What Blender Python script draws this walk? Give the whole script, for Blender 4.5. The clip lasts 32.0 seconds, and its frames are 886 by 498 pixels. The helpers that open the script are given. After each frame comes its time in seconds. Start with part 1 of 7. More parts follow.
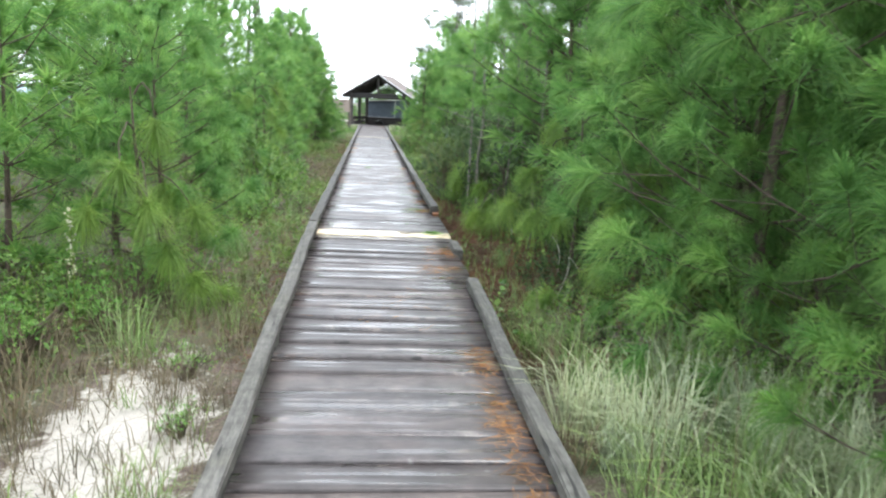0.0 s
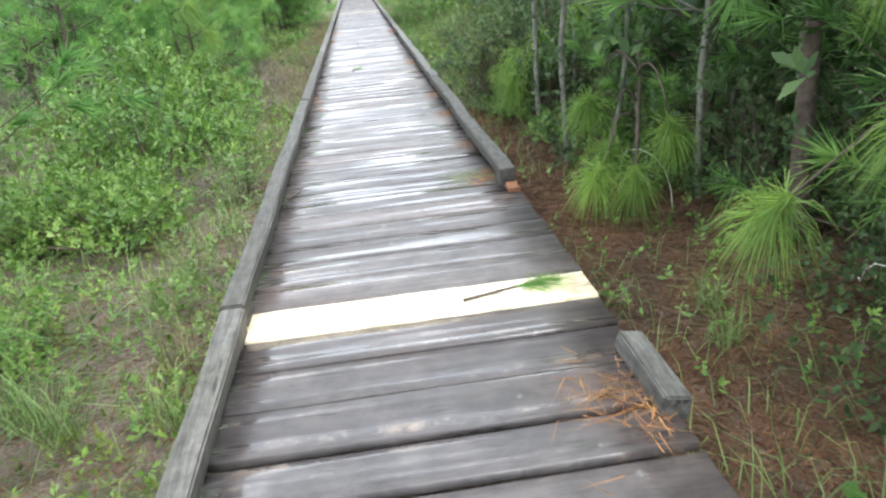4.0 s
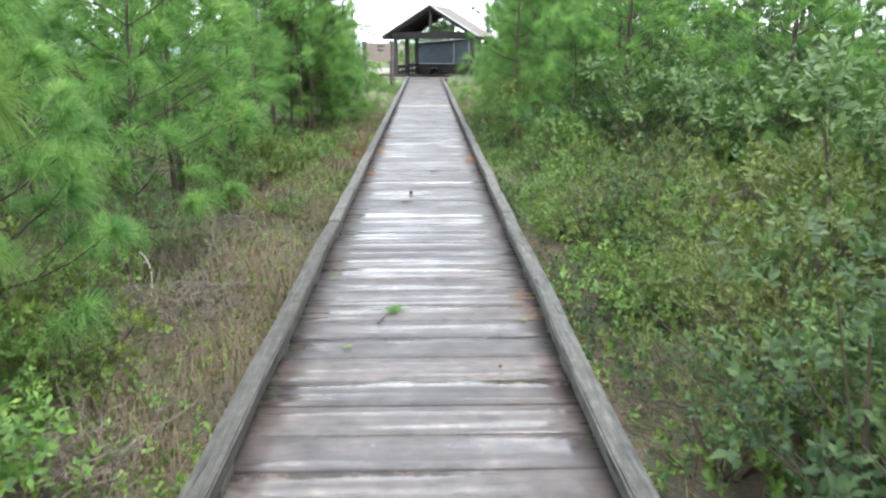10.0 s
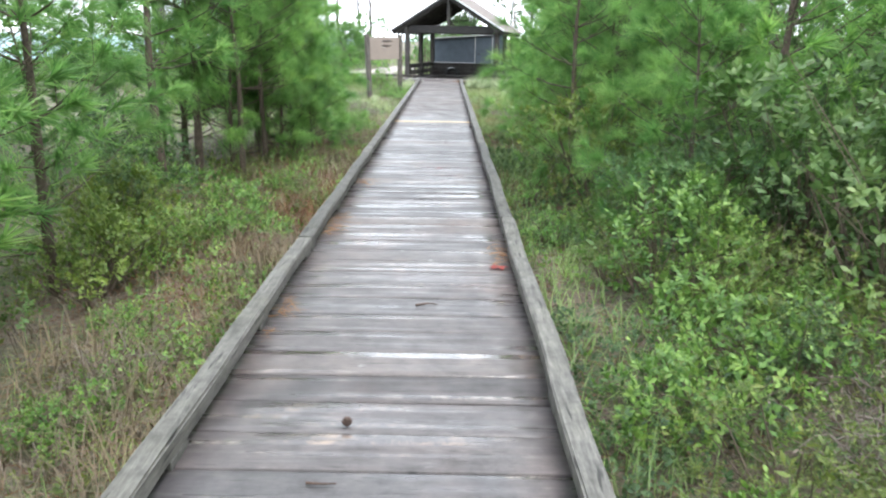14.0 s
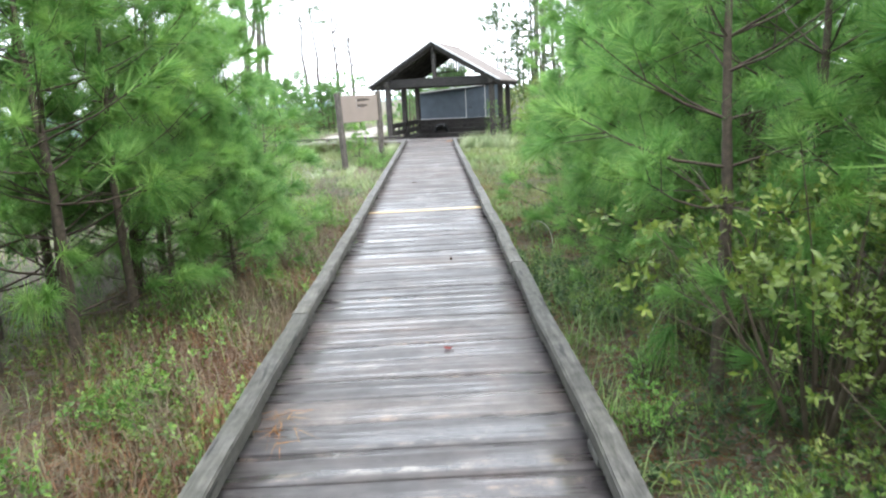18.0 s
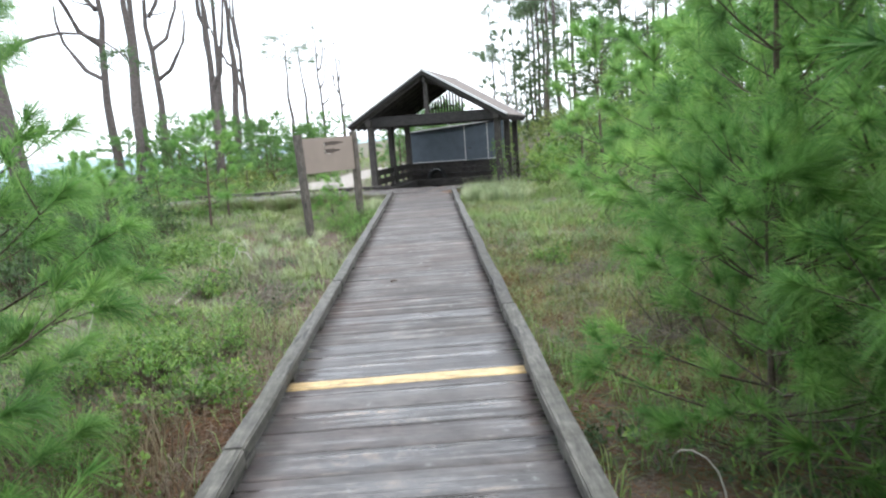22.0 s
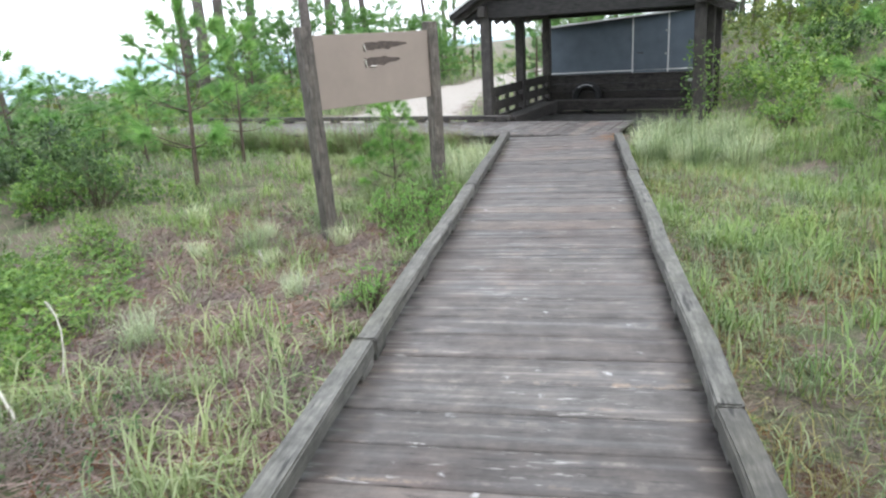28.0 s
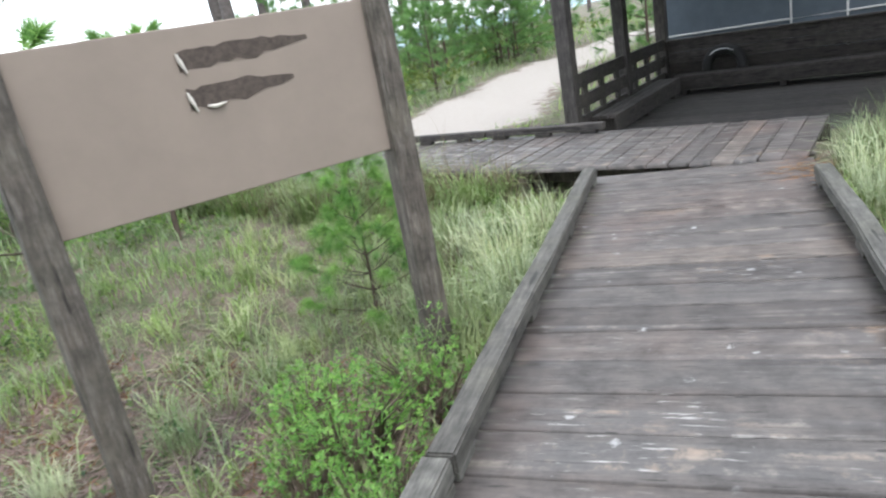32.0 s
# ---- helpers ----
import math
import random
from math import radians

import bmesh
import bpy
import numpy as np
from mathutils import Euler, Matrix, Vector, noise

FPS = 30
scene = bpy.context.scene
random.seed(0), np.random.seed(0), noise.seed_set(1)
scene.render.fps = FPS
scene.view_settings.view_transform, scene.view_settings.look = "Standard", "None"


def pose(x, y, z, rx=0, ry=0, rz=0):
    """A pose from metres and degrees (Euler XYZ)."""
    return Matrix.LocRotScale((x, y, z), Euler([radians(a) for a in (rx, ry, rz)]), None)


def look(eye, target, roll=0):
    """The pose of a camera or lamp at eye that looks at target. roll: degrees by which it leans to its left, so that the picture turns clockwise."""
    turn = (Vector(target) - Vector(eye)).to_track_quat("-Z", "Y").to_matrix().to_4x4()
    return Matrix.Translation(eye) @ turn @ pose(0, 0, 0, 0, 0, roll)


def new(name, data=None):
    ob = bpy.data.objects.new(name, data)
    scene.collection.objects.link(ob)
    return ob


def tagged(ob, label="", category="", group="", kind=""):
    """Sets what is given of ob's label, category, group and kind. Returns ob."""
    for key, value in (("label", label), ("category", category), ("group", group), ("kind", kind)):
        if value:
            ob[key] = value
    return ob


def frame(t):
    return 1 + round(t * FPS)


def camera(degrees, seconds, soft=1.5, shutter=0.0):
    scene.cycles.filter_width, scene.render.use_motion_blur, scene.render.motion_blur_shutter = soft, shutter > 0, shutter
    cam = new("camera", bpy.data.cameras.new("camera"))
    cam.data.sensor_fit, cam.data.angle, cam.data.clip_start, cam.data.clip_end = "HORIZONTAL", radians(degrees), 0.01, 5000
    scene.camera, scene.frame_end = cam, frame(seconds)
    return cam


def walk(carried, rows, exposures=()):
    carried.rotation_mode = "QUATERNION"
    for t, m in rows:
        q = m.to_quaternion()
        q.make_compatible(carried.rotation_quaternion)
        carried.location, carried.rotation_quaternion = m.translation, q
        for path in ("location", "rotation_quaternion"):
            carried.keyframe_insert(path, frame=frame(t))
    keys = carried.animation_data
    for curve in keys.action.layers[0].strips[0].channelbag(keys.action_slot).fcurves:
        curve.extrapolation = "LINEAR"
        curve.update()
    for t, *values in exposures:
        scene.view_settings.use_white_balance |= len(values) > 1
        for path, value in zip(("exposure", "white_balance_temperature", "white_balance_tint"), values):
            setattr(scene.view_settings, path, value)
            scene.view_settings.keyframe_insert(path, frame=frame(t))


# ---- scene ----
cam = camera(64.1, 32.0, 2.2, 0.2)
PATH = [
    (0, (-0.177, -1.767, 1.655), (0.04, 0.181, 1.26), 3.3),
    (0.5, (-0.117, -0.964, 1.707), (-0.099, 0.988, 1.272), 4.0),
    (1, (-0.001, -0.207, 1.645), (-0.06, 1.728, 1.145), 3.6),
    (1.5, (0.055, 0.454, 1.529), (0.138, 2.36, 0.927), 1.5),
    (2, (0.046, 1.224, 1.485), (0.069, 3.117, 0.839), 1.1),
    (2.5, (-0.064, 1.922, 1.554), (-0.027, 3.786, 0.829), -0.9),
    (3, (0.023, 2.699, 1.541), (0.155, 4.55, 0.796), -6.4),
    (3.5, (-0.1, 3.482, 1.582), (0.054, 5.325, 0.82), -5.6),
    (5.5, (-0.018, 5.921, 1.548), (0.112, 7.787, 0.841), -4.4),
    (6, (-0.063, 6.657, 1.544), (-0.05, 8.514, 0.802), -1.0),
    (6.5, (-0.05, 7.323, 1.554), (-0.048, 9.166, 0.777), -0.9),
    (7, (-0.013, 8.097, 1.579), (-0.15, 9.925, 0.78), -2.4),
    (7.5, (-0.014, 8.787, 1.616), (-0.034, 10.638, 0.86), -0.3),
    (8, (0.023, 9.572, 1.667), (-0.044, 11.437, 0.949), -1.6),
    (8.5, (-0.006, 9.944, 1.629), (-0.048, 11.833, 0.973), -2.9),
    (9, (0.04, 10.573, 1.617), (-0.049, 12.391, 0.79), -3.9),
    (9.5, (0.038, 11.288, 1.729), (0.005, 13.154, 1.012), -1.2),
    (10, (0.036, 11.928, 1.785), (0.082, 13.847, 1.223), -0.0),
    (10.5, (0.009, 12.738, 1.768), (0.018, 14.676, 1.275), 0.8),
    (11, (-0.037, 13.411, 1.694), (-0.023, 15.333, 1.141), -0.2),
    (11.5, (-0.01, 14.088, 1.699), (0.043, 16.005, 1.132), 0.5),
    (12, (-0.068, 14.785, 1.69), (0.001, 16.704, 1.131), -0.1),
    (12.5, (-0.025, 15.429, 1.693), (0.094, 17.346, 1.135), 0.2),
    (13, (0.076, 16.135, 1.758), (0.161, 18.057, 1.212), 0.3),
    (13.5, (0.176, 16.914, 1.728), (0.236, 18.831, 1.16), 0.8),
    (15.5, (0.448, 18.997, 1.637), (0.233, 20.906, 1.081), 0.3),
    (16, (0.223, 19.652, 1.659), (0.055, 21.588, 1.186), -1.2),
    (16.5, (0.361, 20.513, 1.594), (0.252, 22.461, 1.152), -5.1),
    (17, (0.115, 21.239, 1.572), (0.105, 23.18, 1.088), -5.8),
    (17.5, (0.182, 21.958, 1.571), (0.29, 23.877, 1.019), -4.2),
    (18, (0.173, 22.696, 1.618), (0.182, 24.65, 1.192), -3.0),
    (18.5, (0.089, 23.222, 1.69), (0.102, 25.112, 1.035), -2.3),
    (19, (0.164, 23.76, 1.65), (0.048, 25.72, 1.268), -1.4),
    (19.5, (0.151, 24.488, 1.624), (0.031, 26.457, 1.296), -3.3),
    (20, (0.281, 25.226, 1.584), (0.439, 27.195, 1.275), -2.6),
    (20.5, (0.286, 26.088, 1.557), (0.371, 28.05, 1.177), -2.8),
    (21, (0.274, 26.753, 1.574), (0.407, 28.718, 1.224), -2.7),
    (21.5, (0.307, 27.478, 1.587), (0.408, 29.442, 1.222), -3.3),
    (22, (0.246, 28.177, 1.643), (0.269, 30.151, 1.319), -4.2),
    (22.5, (0.327, 28.952, 1.627), (0.225, 30.928, 1.335), -4.0),
    (23, (0.27, 29.746, 1.61), (0.139, 31.721, 1.325), -3.2),
    (23.5, (0.319, 30.382, 1.573), (0.115, 32.338, 1.206), -4.5),
    (24, (0.375, 31.09, 1.578), (0.099, 33.016, 1.115), -5.3),
    (24.5, (0.343, 31.808, 1.562), (0.28, 33.747, 1.076), -3.1),
    (25, (0.372, 32.583, 1.545), (0.209, 34.527, 1.104), -2.6),
    (25.5, (0.404, 33.175, 1.594), (0.203, 35.102, 1.096), -3.1),
    (27.5, (0.299, 36.052, 1.528), (-0.153, 37.916, 0.961), -4.7),
    (28, (0.237, 36.688, 1.618), (-0.131, 38.57, 1.049), -3.4),
    (28.5, (0.239, 37.355, 1.62), (-0.09, 39.28, 1.192), -2.7),
    (29, (0.164, 38.104, 1.611), (-0.438, 39.963, 1.181), -6.3),
    (29.5, (0.166, 38.806, 1.595), (-0.512, 40.632, 1.138), -6.5),
    (30, (0.138, 39.536, 1.563), (-0.619, 41.305, 1.017), -8.2),
    (30.5, (0.067, 40.154, 1.6), (-0.676, 41.926, 1.044), -8.5),
    (31, (0.086, 40.85, 1.548), (-0.703, 42.616, 1.04), -9.3),
    (31.5, (-0.008, 41.489, 1.556), (-0.792, 43.243, 1.001), -10.1),
    (32, (0.061, 42.059, 1.54), (-0.637, 43.834, 0.94), -10.4),
]
walk(cam, [(t, look(eye, target, roll)) for t, eye, target, roll in PATH],
     [(0, 1.32, 6330, 10), (1, 1.5, 6330, 10), (3, 1.58, 6330, 10), (6, 1.64, 6330, 10), (9, 1.52, 6330, 10), (10, 1.45, 6330, 10), (12, 1.6, 6330, 10), (13, 1.55, 6330, 10), (17, 1.58, 6330, 10), (19, 1.65, 6330, 10), (20, 1.5, 6330, 10), (21, 1.32, 6330, 10), (22, 1.05, 6330, 10), (23, 0.86, 6330, 10), (24, 0.9, 6330, 10), (25, 1.02, 6330, 10), (27, 1.08, 6330, 10), (29, 1.12, 6330, 10), (32, 1.08, 6330, 10)])

# ---- world, sun, exposure ----
world = bpy.data.worlds.new("world")
scene.world = world
world.use_nodes = True
wn, wl = world.node_tree.nodes, world.node_tree.links
wn.clear()
w_out = wn.new("ShaderNodeOutputWorld")
w_bg = wn.new("ShaderNodeBackground")
w_sky = wn.new("ShaderNodeTexSky")
w_sky.sky_type = "NISHITA"
w_sky.sun_disc = False
w_sky.sun_elevation = radians(58)
w_sky.sun_rotation = radians(137)
w_sky.dust_density = 3.0
w_mix = wn.new("ShaderNodeMixRGB")
w_mix.inputs[0].default_value = 0.85
w_mix.inputs[2].default_value = (9.6, 10.2, 10.8, 1)
w_bg.inputs["Strength"].default_value = 0.14
wl.new(w_sky.outputs[0], w_mix.inputs[1])
wl.new(w_mix.outputs[0], w_bg.inputs["Color"])
wl.new(w_bg.outputs[0], w_out.inputs["Surface"])

sun_data = bpy.data.lights.new("sun", "SUN")
sun_data.energy = 1.0
sun_data.angle = radians(25)
sun_data.color = (1.0, 0.97, 0.92)
sun = new("sun", sun_data)
sun.matrix_world = look((0, 0, 40), (-11, 12, 0))


# ---- materials ----
def nodes_of(name):
    m = bpy.data.materials.new(name)
    m.use_nodes = True
    nt = m.node_tree
    return m, nt, nt.nodes["Principled BSDF"]


def texco(nt, kind="Object", scale=(1, 1, 1)):
    tc = nt.nodes.new("ShaderNodeTexCoord")
    mp = nt.nodes.new("ShaderNodeMapping")
    mp.inputs["Scale"].default_value = scale
    nt.links.new(tc.outputs[kind], mp.inputs["Vector"])
    return mp.outputs["Vector"]


def noise_tex(nt, vec, scale, detail=4.0, rough=0.6):
    n = nt.nodes.new("ShaderNodeTexNoise")
    n.inputs["Scale"].default_value = scale
    n.inputs["Detail"].default_value = detail
    n.inputs["Roughness"].default_value = rough
    nt.links.new(vec, n.inputs["Vector"])
    return n.outputs["Fac"]


def ramp(nt, fac, stops):
    r = nt.nodes.new("ShaderNodeValToRGB")
    els = r.color_ramp.elements
    while len(els) < len(stops):
        els.new(0.5)
    for e, (p, c) in zip(els, stops):
        e.position, e.color = p, (*c, 1)
    nt.links.new(fac, r.inputs["Fac"])
    return r.outputs["Color"]


def mix(nt, a, b, fac, mode="MIX"):
    m = nt.nodes.new("ShaderNodeMixRGB")
    m.blend_type = mode
    for i, v in ((0, fac), (1, a), (2, b)):
        if hasattr(v, "is_linked"):
            nt.links.new(v, m.inputs[i])
        else:
            m.inputs[i].default_value = v if i == 0 else (*v, 1)
    return m.outputs["Color"]


def bump(nt, bsdf, fac, strength, distance=0.01):
    b = nt.nodes.new("ShaderNodeBump")
    b.inputs["Strength"].default_value = strength
    b.inputs["Distance"].default_value = distance
    nt.links.new(fac, b.inputs["Height"])
    nt.links.new(b.outputs["Normal"], bsdf.inputs["Normal"])


def maths(nt, op, a, b):
    n = nt.nodes.new("ShaderNodeMath")
    n.operation = op
    for i, v in ((0, a), (1, b)):
        if hasattr(v, "is_linked"):
            nt.links.new(v, n.inputs[i])
        else:
            n.inputs[i].default_value = v
    return n.outputs[0]


def shifted(nt, vec, amount=37.0):
    """The coordinate moved by a random amount for each object."""
    oi = nt.nodes.new("ShaderNodeObjectInfo")
    a = nt.nodes.new("ShaderNodeVectorMath")
    a.operation = "MULTIPLY_ADD"
    a.inputs[0].default_value = (1, 1, 1)
    s = maths(nt, "MULTIPLY", oi.outputs["Random"], amount)
    nt.links.new(s, a.inputs[0])
    a.inputs[1].default_value = (1, 0.7, 0.4)
    nt.links.new(vec, a.inputs[2])
    return a.outputs[0], oi.outputs["Random"]


def wood(name, dark, mid, light, along="x", wet=0.0, rough=0.75, streak=1.0, stain=(0.16, 0.10, 0.07), stain_amount=0.5):
    m, nt, bsdf = nodes_of(name)
    sc = {"x": (2.2, 22, 22), "y": (22, 2.2, 22), "z": (22, 22, 2.2)}[along]
    vec, rnd = shifted(nt, texco(nt, "Object", sc))
    vec2, _ = shifted(nt, texco(nt, "Object", (1.3, 1.3, 1.3)))
    grain = noise_tex(nt, vec, 2.0 * streak, 8, 0.72)
    blot = noise_tex(nt, vec2, 2.2, 4, 0.6)
    col = ramp(nt, grain, [(0.30, dark), (0.5, mid), (0.72, light)])
    tone = ramp(nt, rnd, [(0.0, (0.66, 0.62, 0.60)), (0.5, (1.0, 1.0, 1.0)), (1.0, (1.2, 1.16, 1.14))])
    col = mix(nt, col, tone, 1.0, "MULTIPLY")
    spots = ramp(nt, blot, [(0.45, (0, 0, 0)), (0.72, (1, 1, 1))])
    fac = maths(nt, "MULTIPLY", spots, stain_amount)
    col = mix(nt, col, stain, fac)
    worn = noise_tex(nt, vec2, 7.0, 6, 0.7)
    col = mix(nt, col, ramp(nt, worn, [(0.3, (0.55, 0.55, 0.54)), (0.5, (1, 1, 1)), (0.7, (1.4, 1.38, 1.34))]), 1.0, "MULTIPLY")
    split = ramp(nt, noise_tex(nt, vec, 1.1, 3, 0.5), [(0.63, (0, 0, 0)), (0.68, (0.85,) * 3)])
    col = mix(nt, col, tuple(0.2 * c for c in dark), split)
    nt.links.new(col, bsdf.inputs["Base Color"])
    r = ramp(nt, blot, [(0.3, (rough - wet,) * 3), (0.65, (rough,) * 3)])
    nt.links.new(r, bsdf.inputs["Roughness"])
    bump(nt, bsdf, maths(nt, "SUBTRACT", grain, split), 0.4, 0.004)
    return m


def plain(name, color, rough=0.7, metallic=0.0, var=0.25, scale=6.0, bump_s=0.1):
    m, nt, bsdf = nodes_of(name)
    vec, rnd = shifted(nt, texco(nt))
    n = noise_tex(nt, vec, scale, 5, 0.65)
    lo = tuple(c * (1 - var) for c in color)
    hi = tuple(min(1, c * (1 + var)) for c in color)
    nt.links.new(ramp(nt, n, [(0.3, lo), (0.7, hi)]), bsdf.inputs["Base Color"])
    bsdf.inputs["Roughness"].default_value = rough
    bsdf.inputs["Metallic"].default_value = metallic
    if bump_s:
        bump(nt, bsdf, n, bump_s, 0.01)
    return m


def foliage(name, dark, mid, light, rough=0.5, transl=0.35, by_object=0.4, clump=1.6):
    """Leaves: colour by island and by object, some light passing through."""
    m, nt, bsdf = nodes_of(name)
    geo = nt.nodes.new("ShaderNodeNewGeometry")
    oi = nt.nodes.new("ShaderNodeObjectInfo")
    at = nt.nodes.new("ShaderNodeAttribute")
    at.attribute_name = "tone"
    # Island random plus the tone attribute, which for pine needles includes crown shade.
    tone_fac = maths(nt, "ADD", maths(nt, "MULTIPLY", geo.outputs["Random Per Island"], 0.55), maths(nt, "ADD", at.outputs["Fac"], 0.22))
    col = ramp(nt, tone_fac, [(0.0, dark), (0.5, mid), (1.0, light)])
    n = noise_tex(nt, texco(nt, "Object"), clump, 3)
    shade = ramp(nt, n, [(0.3, (0.62, 0.68, 0.68)), (0.7, (1.22, 1.15, 1.0))])
    col = mix(nt, col, shade, 1.0, "MULTIPLY")
    tint = ramp(nt, oi.outputs["Random"], [(0, (0.8, 0.9, 0.85)), (0.5, (1, 1, 1)), (1, (1.15, 1.08, 0.85))])
    col = mix(nt, col, tint, by_object, "MULTIPLY")
    nt.links.new(col, bsdf.inputs["Base Color"])
    bsdf.inputs["Roughness"].default_value = rough
    tr = nt.nodes.new("ShaderNodeBsdfTranslucent")
    nt.links.new(col, tr.inputs["Color"])
    ms = nt.nodes.new("ShaderNodeMixShader")
    ms.inputs[0].default_value = transl
    nt.links.new(bsdf.outputs[0], ms.inputs[1])
    nt.links.new(tr.outputs[0], ms.inputs[2])
    nt.links.new(ms.outputs[0], nt.nodes["Material Output"].inputs["Surface"])
    return m


def deck_material(name, dull, specks, warm, scuffs=0.0):
    """Grey-brown weathered planks, damp and shiny in places, with splits, reddish and pale worn patches and white specks."""
    m, nt, bsdf = nodes_of(name)
    fine, rnd = shifted(nt, texco(nt, "Object", (7, 42, 42)))
    soft, _ = shifted(nt, texco(nt, "Object", (0.3, 8.0, 1.0)))
    thin, _ = shifted(nt, texco(nt, "Object", (3.4, 70, 1.0)))
    geo = nt.nodes.new("ShaderNodeNewGeometry")
    wide = noise_tex(nt, geo.outputs["Position"], 0.9, 4, 0.6)
    damp = noise_tex(nt, geo.outputs["Position"], 1.7, 3, 0.5)
    blot = noise_tex(nt, geo.outputs["Position"], 5.5, 7, 0.72)
    grain = noise_tex(nt, fine, 1.6, 7, 0.7)
    streak = noise_tex(nt, soft, 2.2, 2, 0.4)
    split = noise_tex(nt, thin, 1.3, 3, 0.5)
    col = ramp(nt, grain, [(0.30, (0.052, 0.050, 0.047)), (0.48, (0.070, 0.067, 0.064)), (0.64, (0.084, 0.080, 0.076)), (0.80, (0.12, 0.115, 0.108))])
    tone = ramp(nt, rnd, [(0.0, (0.68, 0.64, 0.63)), (0.3, (0.92, 0.92, 0.93)), (0.55, (1.05, 0.99, 0.97)), (0.8, (1.06, 1.06, 1.06)), (1.0, (1.34, 1.22, 1.12))])
    col = mix(nt, col, tone, 1.0, "MULTIPLY")
    col = mix(nt, col, warm, 1.0, "MULTIPLY")
    col = mix(nt, col, (0.115, 0.068, 0.055), ramp(nt, wide, [(0.52, (0, 0, 0)), (0.76, (0.38,) * 3)]))
    col = mix(nt, col, ramp(nt, blot, [(0.30, (0.5, 0.48, 0.47)), (0.48, (0.97, 0.97, 0.97)), (0.68, (1.45, 1.41, 1.36))]), 1.0, "MULTIPLY")
    crack = ramp(nt, split, [(0.645, (0, 0, 0)), (0.68, (0.9,) * 3)])
    col = mix(nt, col, (0.010, 0.009, 0.008), crack)
    worn = maths(nt, "MULTIPLY", ramp(nt, blot, [(0.5, (0, 0, 0)), (0.62, (1, 1, 1))]), ramp(nt, streak, [(0.56, (0, 0, 0)), (0.70, (0.6,) * 3)]))
    col = mix(nt, col, ramp(nt, damp, [(0.46, (0.27, 0.24, 0.21)), (0.6, (0.28, 0.20, 0.14))]), worn)
    vor = nt.nodes.new("ShaderNodeTexVoronoi")
    vor.inputs["Scale"].default_value = 4.5
    vor.inputs["Randomness"].default_value = 1.0
    nt.links.new(geo.outputs["Position"], vor.inputs["Vector"])
    rag = maths(nt, "ADD", vor.outputs["Distance"], maths(nt, "MULTIPLY", maths(nt, "SUBTRACT", noise_tex(nt, geo.outputs["Position"], 26, 4, 0.7), 0.5), 0.5))
    spot = maths(nt, "MULTIPLY", ramp(nt, rag, [(0.02, (1, 1, 1)), (0.10, (0, 0, 0))]), ramp(nt, wide, [(0.38, (0, 0, 0)), (0.48, (specks,) * 3)]))
    col = mix(nt, col, (0.5, 0.5, 0.5), spot)
    scrape, _ = shifted(nt, texco(nt, "Object", (5.0, 46, 1.0)))
    scuff = maths(nt, "MULTIPLY", ramp(nt, noise_tex(nt, scrape, 1.2, 4, 0.6), [(0.62, (0, 0, 0)), (0.70, (1, 1, 1))]), ramp(nt, damp, [(0.46, (0, 0, 0)), (0.6, (scuffs,) * 3)]))
    col = mix(nt, col, (0.40, 0.385, 0.37), scuff)
    nt.links.new(col, bsdf.inputs["Base Color"])
    wet = maths(nt, "ADD", streak, maths(nt, "MULTIPLY", maths(nt, "SUBTRACT", damp, 0.5), 0.5))
    rough = ramp(nt, wet, [(0.36, (0.54 + dull,) * 3), (0.53, (0.40 + dull,) * 3), (0.63, (0.13 + dull,) * 3)])
    nt.links.new(rough, bsdf.inputs["Roughness"])
    if not dull:
        nt.links.new(ramp(nt, wet, [(0.51, (0, 0, 0)), (0.64, (0.36,) * 3)]), bsdf.inputs["Coat Weight"])
        bsdf.inputs["Coat Roughness"].default_value = 0.06
    bump(nt, bsdf, maths(nt, "SUBTRACT", grain, crack), 0.16, 0.003)
    return m


M_DECK = deck_material("damp_deck_wood", 0.0, 0.2, (1.05, 0.985, 1.035), 0.2)
M_DECKMID = deck_material("drying_deck_wood", 0.07, 0.25, (1.02, 0.985, 1.05), 0.25)
M_DECKDRY = deck_material("dry_deck_wood", 0.26, 0.5, (1.05, 0.99, 1.0), 0.75)
M_KERB = wood("kerb_wood", (0.032, 0.0307, 0.0281), (0.0799, 0.0781, 0.0717), (0.147, 0.144, 0.134), "y", wet=0.1, rough=0.8, stain=(0.064, 0.064, 0.0448), stain_amount=0.4)
# The first new board's wet glare is put into these paler colours.
M_NEWWOOD = wood("new_pine_board", (0.60, 0.48, 0.27), (0.76, 0.68, 0.50), (0.86, 0.81, 0.68), "x", wet=0.42, rough=0.5, stain=(0.468, 0.328, 0.187), stain_amount=0.3)
M_YELLOWWOOD = wood("yellow_pine_board", (0.46, 0.31, 0.13), (0.60, 0.44, 0.22), (0.70, 0.57, 0.36), "x", wet=0.3, rough=0.6, stain=(0.46, 0.31, 0.16), stain_amount=0.3)
M_POST = wood("post_wood", (0.0288, 0.0237, 0.0205), (0.0704, 0.0608, 0.0525), (0.153, 0.141, 0.128), "z", rough=0.85, stain=(0.0768, 0.0768, 0.0576), stain_amount=0.3)
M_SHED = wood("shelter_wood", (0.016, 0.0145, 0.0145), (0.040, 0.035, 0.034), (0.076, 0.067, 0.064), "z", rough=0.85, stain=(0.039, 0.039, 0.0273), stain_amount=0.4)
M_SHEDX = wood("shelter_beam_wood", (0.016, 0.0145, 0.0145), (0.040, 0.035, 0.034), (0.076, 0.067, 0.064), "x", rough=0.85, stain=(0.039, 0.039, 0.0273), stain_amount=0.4)
